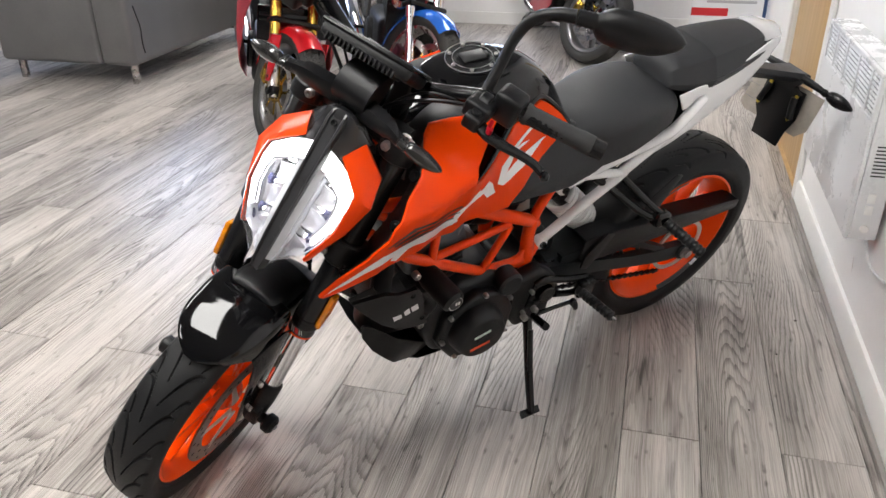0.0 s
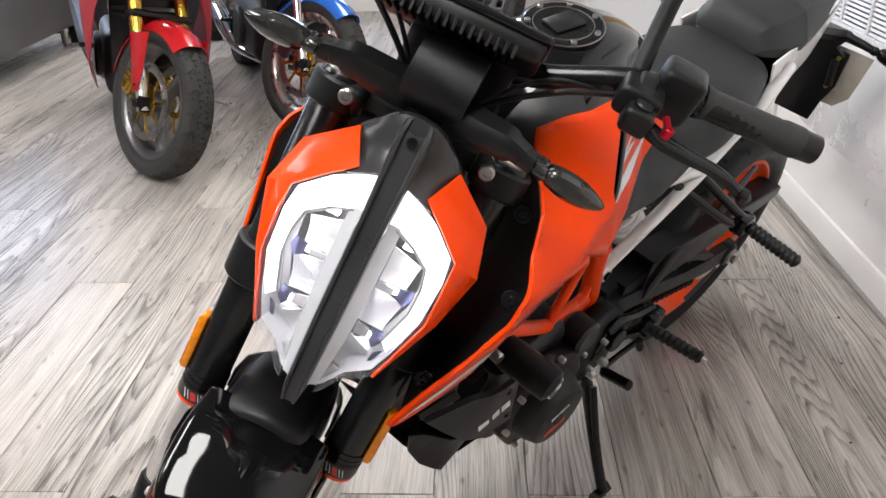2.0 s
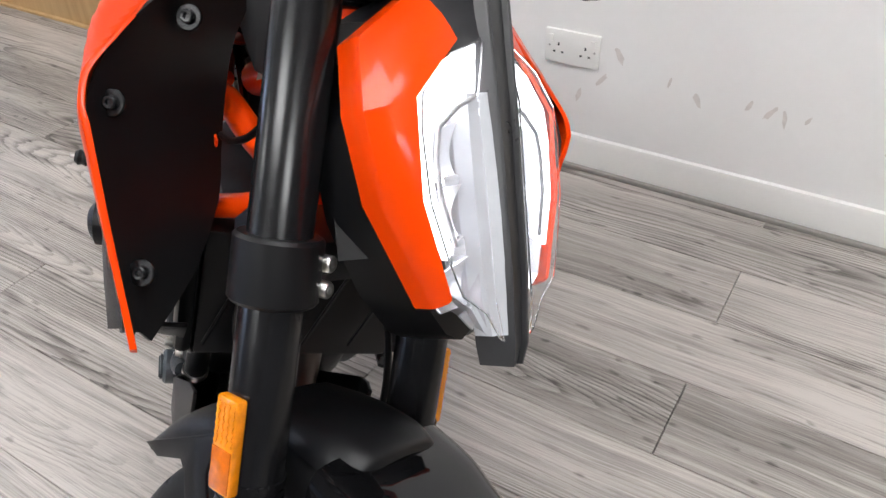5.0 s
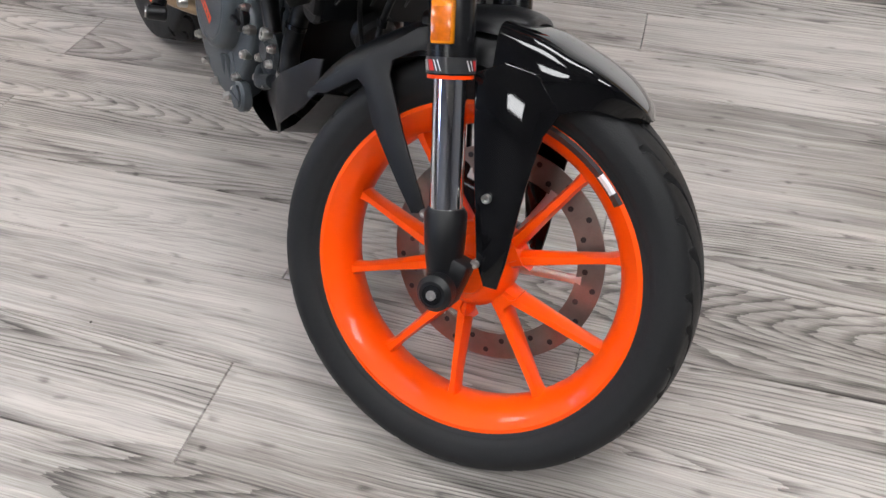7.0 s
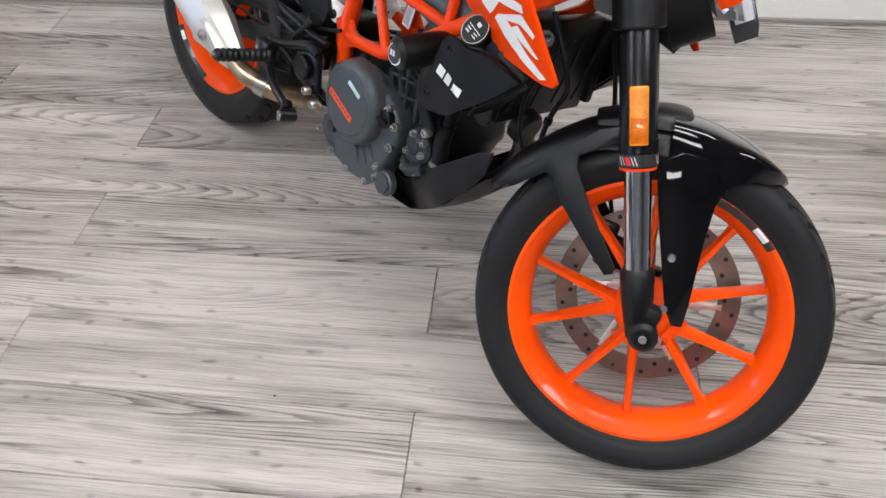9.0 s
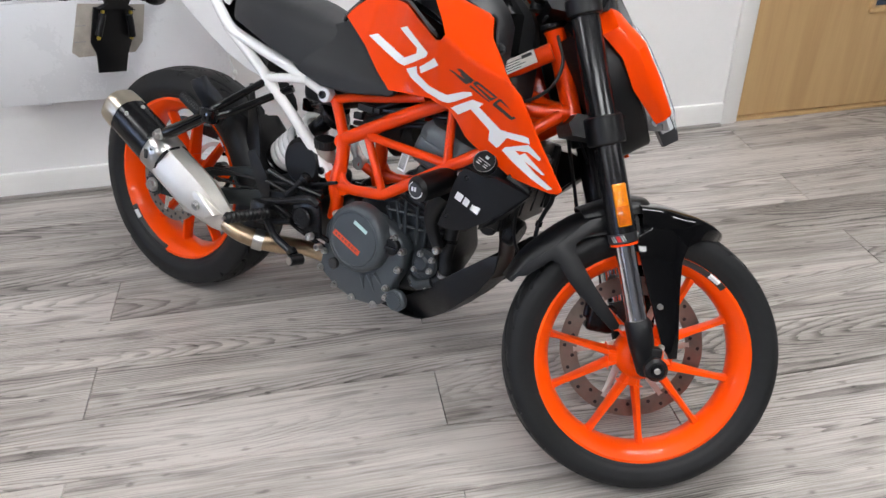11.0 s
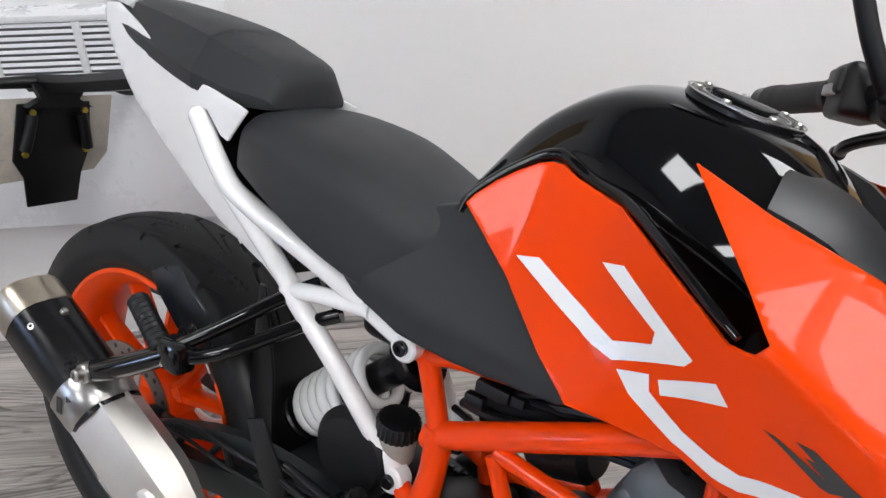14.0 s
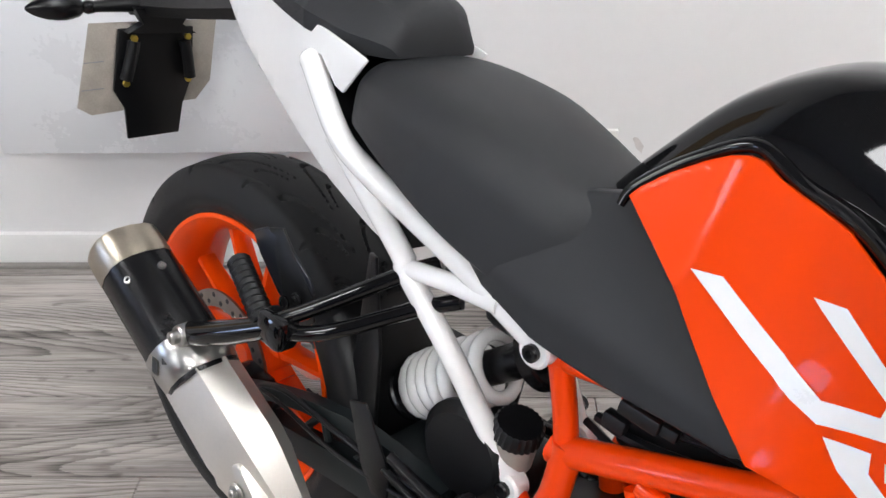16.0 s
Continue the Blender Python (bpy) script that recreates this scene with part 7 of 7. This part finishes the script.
def make_sofa():
    s = thing("sofa", "two-seat sofa in grey leather on round steel legs", "sofa", pose(0, 0, 0))
    part("base", box((-3.56, -4.16, .13), (-2.09, -3.23, .30), .02), M_leather, s)
    part("backrest", cushion((-3.60, -3.44, .132), (-2.045, -3.19, .61), .035, .006), M_leather, s)
    for x in (-3.60, -2.235):
        part("armrest", cushion((x, -4.21, .131), (x + .19, -3.4405, .58), .03), M_leather, s)
    for x in (-3.405, -2.82):
        part("seat_cushion", cushion((x, -4.18, .305), (x + .58, -3.45, .46), .035), M_leather, s)
    part("seam", tube([(-2.12, -3.186, .50), (-2.135, -3.184, .44), (-2.155, -3.183, .36), (-2.15, -3.184, .27), (-2.16, -3.184, .20)], .0035, 8, 4), M_dark, s, "dark open seam in the leather")
    for x in (-2.14, -3.52):
        for y in (-3.27, -4.14):
            part("leg", tube([(x, y, 0), (x, y, .128)], .026, 24), M_chrome_s, s, "round brushed steel leg")
    return s


M_chrome_s = mat("satin_steel", (0.52, 0.50, 0.49), 0.28, metal=1.0, var=0.06, scale=20.0)
make_sofa()


def make_cabinet():
    c = thing("cabinet", "low black display cabinet with a grey side", "cabinet", pose(0, 0, 0))
    mk, mg = mat("black_laminate", (.012, .012, .014), .35, var=.1, scale=6), mat("graphite_laminate", (.085, .085, .088), .45, var=.08, scale=4)
    part("plinth", box((-4.28, -3.36, 0), (-3.62, -2.23, .07), .003), mk, c)
    part("body", box((-4.30, -3.40, .0705), (-3.59, -2.215, 1.05), .004), mk, c)
    part("side_panel", box((-4.30, -2.2145, .02), (-3.57, -2.19, 1.05), .003), mg, c)
    part("worktop", box((-4.32, -3.42, 1.0505), (-3.55, -2.17, 1.085), .004), mg, c)
    for a, b in ((-3.395, -2.81), (-2.805, -2.22)):
        part("door", box((-3.5895, a, .09), (-3.572, b, 1.04), .003), mk, c)
    return c


make_cabinet()


def make_banner():
    b = thing("roller_banner", "white roller banner with red bar and blue edge, on its base", "banner", pose(-2.955, 0, 0))
    mb, mr, mt, mg = mat("banner_film", (.74, .75, .77), .4, var=.02, scale=4), mat("banner_red", (.55, .02, .03), .4), mat("banner_blue", (.03, .07, .17), .4), mat("banner_grey_print", (.42, .43, .45), .4)
    part("base", box((-.05, .16, 0), (.05, .625, .075), .012), M_chrome_s, b)
    part("film", box((-.0012, .18, .075), (.0012, .600, 1.98)), mb, b)
    part("top_rail", box((-.010, .175, 1.98), (.010, .62, 2.01), .004), M_chrome_s, b)
    part("pole", tube([(-.03, .40, .075), (-.012, .40, 1.98)], .008, 12), M_chrome_s, b)
    part("edge_stripe", box((-.002, .6005, .075), (.002, .620, 1.98)), mt, b)
    part("red_bar", box((.0014, .185, .415), (.0024, .40, .462)), mr, b)
    for z, y0, y1 in ((.492, .27, .56), (.535, .20, .58), (.575, .20, .50), (.90, .22, .56), (.96, .22, .50)):
        part("print_bar", box((.0014, y0, z), (.0024, y1, z + .016)), mg, b)
    return b


make_banner()

# ---------------------------------------------------------------- windows in the back wall, bright with daylight
M_day = mat("daylight_pane", (.7, .8, 1.0), .1, emit=(.50, .66, 1.0), power=15.0)


def make_window(name, y0, y1, z0, z1):
    w = thing(name, "white-framed window, bluish daylight behind the panes", "window", pose(FAR_X, 0, 0), kind="structure")
    for a, b, c, d in ((y0, y1, z0, z0 + .05), (y0, y1, z1 - .05, z1), (y0, y0 + .05, z0 + .0505, z1 - .0505), (y1 - .05, y1, z0 + .0505, z1 - .0505)):
        part("window_frame", box((.001, a, c), (.045, b, d), .004), M_trim, w)
    part("pane", box((.008, y0 + .05, z0 + .05), (.014, y1 - .05, z1 - .05)), M_day, w, "pane with bluish daylight behind")
    part("window_sill", box((.001, y0 - .03, z0 - .03), (.09, y1 + .03, z0 - .001), .005), M_trim, w)
    return w


make_window("window_1", -5.5, -4.3, 1.25, 2.25)
make_window("window_2", -1.45, -.75, .85, 1.75)


# ---------------------------------------------------------------- other motorcycles parked behind
M_red = mat("gloss_red_paint", (0.50, 0.008, 0.014), 0.25, coat=0.9, var=0.05, scale=6.0)
M_redm = mat("faded_red_fairing", (0.42, 0.035, 0.05), 0.42, coat=0.2, var=0.08, scale=6.0)
M_blue = mat("metallic_blue_paint", (0.015, 0.13, 0.55), 0.22, metal=0.3, coat=0.9, var=0.06, scale=6.0)
M_gold = mat("gold_anodised", (0.62, 0.40, 0.07), 0.26, metal=1.0, var=0.1, scale=20.0)
M_wheelgrey = mat("dark_silver_wheel", (0.20, 0.195, 0.20), 0.3, metal=0.8, var=0.1, scale=14.0)
M_maroon = mat("maroon_caliper", (0.06, 0.012, 0.022), 0.35, var=0.1)
M_amber = mat("amber_lens", (0.62, 0.33, 0.16), 0.15, coat=0.8, var=0.1)
M_oldtyre = mat("dusty_tyre_rubber", (0.038, 0.037, 0.036), 0.7, var=0.25, scale=8.0, bump=0.3, bscale=400, spec=0.3)


def make_parked(name, label, x, y, heading, lock, lean, paint, side_paint, fork_up, fork_low, rim_m, disc_m, full_fairing, lamp):
    """A motorcycle standing on its side stand: origin at the front wheel's foot, x ahead."""
    b = thing(name, label, "motorcycle", pose(x, y, 0, -lean, 0, heading))
    rake = radians(24)
    piv, R = V(.10, 0, 0), .300
    S = Matrix.Translation(piv) @ Matrix.Rotation(radians(lock), 4, V(-math.sin(rake), 0, math.cos(rake))) @ Matrix.Translation(-piv)
    up = V(-math.sin(rake), 0, math.cos(rake))
    ax = V(0, 0, R)

    def fp(nm, bm, m, lb="", parent=None):
        return part(nm, moved(bm, S), m, parent or b, lb)

    # front wheel
    rim_prof = [(.229, -.043), (.2265, -.049), (.217, -.049), (.208, -.042), (.198, -.03), (.192, 0), (.198, .03), (.208, .042), (.217, .049), (.2265, .049), (.229, .043), (.212, 0)]
    w = fp("front_wheel", moved(lathe(rim_prof, 72), Matrix.Translation(ax)), rim_m, "cast wheel with three broad spokes")
    fp("tyre", moved(tyre(R, .060, n=24), Matrix.Translation(ax)), M_oldtyre, "worn black road tyre", w)
    fp("hub", moved(lathe([(.0001, -.05), (.03, -.05), (.045, -.02), (.045, .02), (.03, .05), (.0001, .05)], 24, closed=False), Matrix.Translation(ax)), rim_m, "", w)
    for i in range(3):
        fp("spoke", moved(spoke(120 * i + 40, 120 * i + 48, .035, .198, .05, .036, .05, .036), Matrix.Translation(ax)), rim_m, "", w)
    for s in (-1, 1):
        d = fp("brake_disc", moved(lathe([(.118, -.002), (.152, -.002), (.152, .002), (.118, .002)], 60), Matrix.Translation(ax + V(0, s * .062, 0))), M_chrome_s, "steel brake disc", w)
        for i in range(8):
            fp("carrier_arm", moved(spoke(45 * i, 45 * i + 12, .04, .122, .016, .014, .006, .005), Matrix.Translation(ax + V(0, s * .062, 0))), disc_m, "gold disc carrier", d)
        fp("carrier_ring", moved(lathe([(.036, -.004), (.06, -.004), (.06, .004), (.036, .004)], 32), Matrix.Translation(ax + V(0, s * .064, 0))), disc_m, "", d)
        fp("caliper", moved(merged(box((-.045, -.018, -.03), (.045, .018, .03), .008), box((-.03, -.026, -.02), (.03, .026, .02), .006)), Matrix.Translation(ax + V(-.125, s * .070, .045)) @ Matrix.Rotation(radians(-70), 4, "Y")), M_gold if full_fairing else M_maroon, "brake caliper")
        foot = ax + V(.035, s * .098, 0)
        fp("fork_lower", tube([foot - up * .03, foot + up * .08, foot + up * .30], [.024, .023, .021], 18), fork_low, "fork leg")
        fp("fork_upper", tube([foot + up * .27, foot + up * .70], .0265, 18), fork_up, "upper fork tube")
        fp("axle_clamp", moved(merged(box((-.028, -.022, -.03), (.028, .022, .03), .008), disc((0, s * .024, 0), (0, 1, 0), .018, .02, 18, .003)), Matrix.Translation(foot)), M_satin)
        fp("handlebar", tube([foot + up * .66, foot + up * .67 + V(-.06, s * .12, .01), foot + up * .66 + V(-.12, s * .26, -.01)], .014, 12, 3), M_satin, "black handlebar with grip")
    for h in (.34, .68):
        fp("fork_yoke", moved(box((-.04, -.13, -.015), (.04, .13, .015), .012), Matrix.Translation(ax + V(.035, 0, 0) + up * h) @ Matrix.Rotation(-rake, 4, "Y")), M_satin)
    # mudguard over the tyre, with plates down to the fork
    secs = []
    for a in np.linspace(radians(56), radians(170), 11):
        secs.append([V((R + .022 - .05 * abs(q) ** 3) * math.cos(a), q * .072, R + (R + .022 - .05 * abs(q) ** 3) * math.sin(a)) for q in (-1, -.85, -.5, 0, .5, .85, 1)])
    fp("front_mudguard", shell(loft(secs, 1, 2, ring=False), .003), paint, "painted front mudguard")
    if full_fairing:
        for s in (-1, 1):
            fp("guard_plate", slab([(-.075, .545), (.055, .575), (.050, .42), (.030, .345), (-.010, .335), (-.030, .42)], s * .122, s * .128, .002), paint, "painted plate beside the fork")
            fp("plate_screw", bolt((.012, s * .129, .365), (0, s, 0), .006, .004), M_satin)
    # rear wheel, swingarm, engine and frame
    rx = -1.40
    r2 = part("rear_wheel", moved(lathe([(q, yy * 1.35) for q, yy in rim_prof], 72), Matrix.Translation((rx, 0, R))), rim_m, b, "cast rear wheel")
    part("tyre", moved(tyre(R + .006, .082), Matrix.Translation((rx, 0, R))), M_oldtyre, r2, "wide black rear tyre")
    for i in range(3):
        part("spoke", moved(spoke(120 * i, 120 * i + 8, .02, .198, .05, .036, .06, .05), Matrix.Translation((rx, 0, R))), rim_m, r2)
    for s in (-1, 1):
        part("swingarm", tube([(rx, s * .12, R), (rx + .3, s * .13, R + .03), (-.85, s * .10, .40)], [.022, .028, .032], 12, 3), M_satin, b)
        part("foot_peg", tube([(-.78, s * .16, .36), (-.78, s * .26, .36)], .012, 10), M_satin, b)
    part("engine", merged(box((-.86, -.17, .22), (-.36, .17, .50), .05, 3), moved(box((-.13, -.12, -.02), (.13, .12, .26), .03), Matrix.Translation((-.46, 0, .46)) @ Matrix.Rotation(radians(25), 4, "Y")), disc((-.70, -.18, .34), (0, 1, 0), .10, .04, 28, .01), disc((-.70, .18, .34), (0, 1, 0), .09, .04, 28, .01)), M_block, b, "dark cast engine")
    for i in range(7):
        part("cooling_fin", moved(box((-.15, -.14, 0), (.15, .14, .006), .002), Matrix.Translation((-.43 + .012 * i, 0, .52 + .026 * i)) @ Matrix.Rotation(radians(25), 4, "Y")), M_block, b)
    part("radiator", box((-.27, -.15, .38), (-.24, .15, .66), .006), M_satin, b)
    part("exhaust", tube([(-.34, .07, .46), (-.27, .07, .30), (-.42, .09, .17), (-.85, -.14, .19), (-1.05, -.20, .30), (-1.42, -.24, .44)], [.022, .022, .024, .026, .05, .052], 16, 4), M_chrome, b, "polished exhaust pipe")
    part("fuel_tank", loft([[V(xx, q * wd, z0 + (z1 - z0) * f) for q, f in ((0, 0), (-.8, .05), (-1, .45), (-.75, .85), (0, 1), (.75, .85), (1, .45), (.8, .05))] for xx, wd, z0, z1 in ((-.28, .07, .80, .86), (-.36, .14, .74, .96), (-.52, .165, .74, 1.00), (-.70, .13, .76, .93), (-.80, .08, .78, .86))], 3, 2), paint, b, "painted fuel tank")
    part("seat", loft([[V(xx, q * wd, z0 + (z1 - z0) * f) for q, f in ((0, 0), (-1, .2), (-.8, 1), (.8, 1), (1, .2))] for xx, wd, z0, z1 in ((-.78, .10, .74, .83), (-.95, .14, .73, .82), (-1.15, .13, .76, .87), (-1.35, .10, .84, .92))], 3, 2), M_seat, b, "black seat")
    part("tail", loft([[V(xx, q * wd, z0 + (z1 - z0) * f) for q, f in ((0, 0), (-1, .4), (-.6, 1), (.6, 1), (1, .4))] for xx, wd, z0, z1 in ((-.90, .12, .66, .74), (-1.20, .12, .72, .80), (-1.62, .06, .86, .93))], 3, 2), paint, b)
    part("side_stand", tube([(-.66, .15, .27), (-.76, .31, .13), (-.81, .42, .074)], [.012, .010, .009], 10, 3), M_chrome_s, b, "steel side stand folded out")
    part("stand_foot", moved(box((-.045, -.022, -.004), (.045, .022, .004), .003), Matrix.Translation((-.81, .432, .070)) @ Matrix.Rotation(radians(lean), 4, "X")), M_chrome_s, b)
    if full_fairing:
        def flank():
            o = [(-.02, .97), (.02, .88), (-.06, .76), (-.15, .62), (-.21, .46), (-.30, .33), (-.62, .20), (-.84, .24), (-.70, .48), (-.56, .60), (-.52, .78), (-.30, .86)]
            return skin(o, lambda xx, zz: .20 + .05 * math.sin((zz - .2) * 4) - max(0.0, xx + .25) * .42, .005, .05)
        for s in (1, -1):
            bm = flank()
            if s < 0:
                bm.transform(FLIP)
                bmesh.ops.reverse_faces(bm, faces=bm.faces[:])
            part("side_fairing", bm, side_paint, b, "red side fairing")
        part("nose_fairing", loft([[V(xx, q * wd, z0 + (z1 - z0) * f) for q, f in ((-1, .15), (-.85, .7), (-.4, 1), (.4, 1), (.85, .7), (1, .15), (.5, 0), (-.5, 0))] for xx, wd, z0, z1 in ((.12, .05, .84, .90), (.08, .12, .80, .96), (-.02, .18, .78, 1.02), (-.16, .20, .80, 1.06))], 3, 2), paint, b, "red nose fairing")
        part("headlight", loft([[V(.135 + dx, yy, zz) for yy, zz in ((-.11, .90), (-.03, .885), (.03, .885), (.11, .90), (.10, .945), (-.10, .945))] for dx in (-.05, .0)], 1, 1), M_gloss, b, "dark twin headlight")
        part("windscreen", shell(loft([[V(xx, yy * wd, zz - abs(yy) * .05) for yy in (-1, -.5, 0, .5, 1)] for xx, wd, zz in ((-.02, .15, 1.03), (-.12, .14, 1.12), (-.20, .11, 1.18))], 2, 2, ring=False), .003), M_smoke, b, "smoked windscreen")
        for s in (-1, 1):
            part("indicator", loft([[V(-.10 + .02 * f, s * (.20 + yy), .80 + wz * h) for f, wz in ((-1, -1), (1, -1), (1, 1), (-1, 1))] for yy, h in ((.0, .012), (.05, .012), (.07, .024), (.12, .020), (.13, .008))], 2, 2), M_amber, b, "pale amber indicator")
    else:
        fp("headlight", moved(lathe([(.0001, .05), (.06, .04), (.085, .0), (.088, -.05), (.07, -.10), (.0001, -.13)], 32, closed=False), Matrix.Translation(ax + up * .56 + V(.13, 0, 0)) @ Matrix.Rotation(radians(-90), 4, "Z")), lamp, "round chrome headlight")
        for s in (-1, 1):
            fp("indicator", disc(ax + up * .55 + V(.06, s * .19, 0), (1, 0, 0), .028, .05, 20, .01), M_amber)
            part("horn", disc((-.20, s * .09, .62), (1, 0, 0), .045, .035, 24, .01), M_chrome, b, "chrome horn")
    return b


make_parked("parked_motorcycle", "red sports motorcycle with gold forks on its side stand", -1.175, -1.78, 26, 25, 9, M_red, M_redm, M_gold, M_chrome_s, M_wheelgrey, M_gold, True, M_gloss)
make_parked("parked_motorcycle", "blue and chrome roadster motorcycle on its side stand", -1.72, -1.27, 26, 30, 8, M_blue, M_blue, M_chrome, M_chrome, M_chrome_s, M_gold, False, M_chrome)
make_parked("parked_motorcycle", "black motorcycle with dark red trim near the back wall", -3.30, -.47, 25, 25, 8, M_gloss, M_redm, M_satin, M_satin, M_wheelgrey, M_chrome_s, True, M_gloss)
make_parked("parked_motorcycle", "dark motorcycle with black wheels beside the sofa", -1.87, -4.40, 150, 20, 8, M_gloss, M_gloss, M_chrome, M_chrome, M_wheelgrey, M_chrome_s, False, M_chrome)


# ---------------------------------------------------------------- crumbs left on the floor
def make_crumb(x, y, r, rnd):
    c = thing("debris", "small dark crumb of dirt on the floor", "debris", pose(x, y, 0.0004), "crumbs on the floor")
    bm = bmesh.new()
    bmesh.ops.create_icosphere(bm, subdivisions=1, radius=r)
    for v in bm.verts:
        v.co *= rnd.uniform(.6, 1.2)
        v.co.z = max(0.0, v.co.z * .6)
    part("crumb", bm, M_dirt, c)


M_dirt = mat("dry_dirt", (0.05, 0.04, 0.033), 0.8, var=0.3, scale=200.0)
rndc = random.Random(8)
for x, y, r in ((-.08, .508, .006), (.13, .43, .004), (.42, .33, .0035), (.95, -.62, .0035), (.30, -.95, .003)):
    make_crumb(x, y, r, rndc)

# ---------------------------------------------------------------- floor of laminate planks, laid along the wall
PW, PL = 0.1935, 1.415
floor = structure("floor", box((FAR_X - 0.1, SOUTH_Y - 0.1, -0.08), (EAST_X + 0.1, WALL_Y + 0.14, -0.006)), M_dark, "grey wood-effect laminate plank floor", "floor")


def plank(length, width):
    """A board with a fine V-joint all round, its top at z = 0."""
    g = 0.0018
    bm = bmesh.new()
    top = [bm.verts.new(p) for p in ((g, g, 0), (length - g, g, 0), (length - g, width - g, 0), (g, width - g, 0))]
    low = [bm.verts.new(p) for p in ((0.0002, 0.0002, -0.0040), (length - 0.0002, 0.0002, -0.0040), (length - 0.0002, width - 0.0002, -0.0040), (0.0002, width - 0.0002, -0.0040))]
    bot = [bm.verts.new((v.co.x, v.co.y, -0.0055)) for v in low]
    bm.faces.new(top)
    for a, b in ((top, low), (low, bot)):
        for j in range(4):
            bm.faces.new((b[j], b[(j + 1) % 4], a[(j + 1) % 4], a[j]))
    bm.normal_update()
    me = bpy.data.meshes.new("plank")
    bm.to_mesh(me)
    bm.free()
    me.materials.append(M_floor)
    return me


full_plank = plank(PL, PW)
SEAM0 = 0.006
rows = range(math.ceil((SOUTH_Y - 0.1 - SEAM0) / PW), math.ceil((WALL_Y - SEAM0) / PW))
for r in rows:
    y = SEAM0 + r * PW
    first = {0: 0.578, 1: 1.122}[r % 2]
    w = min(PW, WALL_Y + 0.13 - y)
    x = first - PL * math.ceil((first - FAR_X) / PL)
    while x < EAST_X:
        lo, hi = max(x, FAR_X - 0.08), min(x + PL, EAST_X + 0.08)      # end boards are cut under the walls
        whole = w > PW - 0.001 and hi - lo > PL - 0.001
        ob = new("plank", full_plank if whole else plank(hi - lo, w))
        ob.location, ob.parent = (lo, y, 0), floor
        x += PL
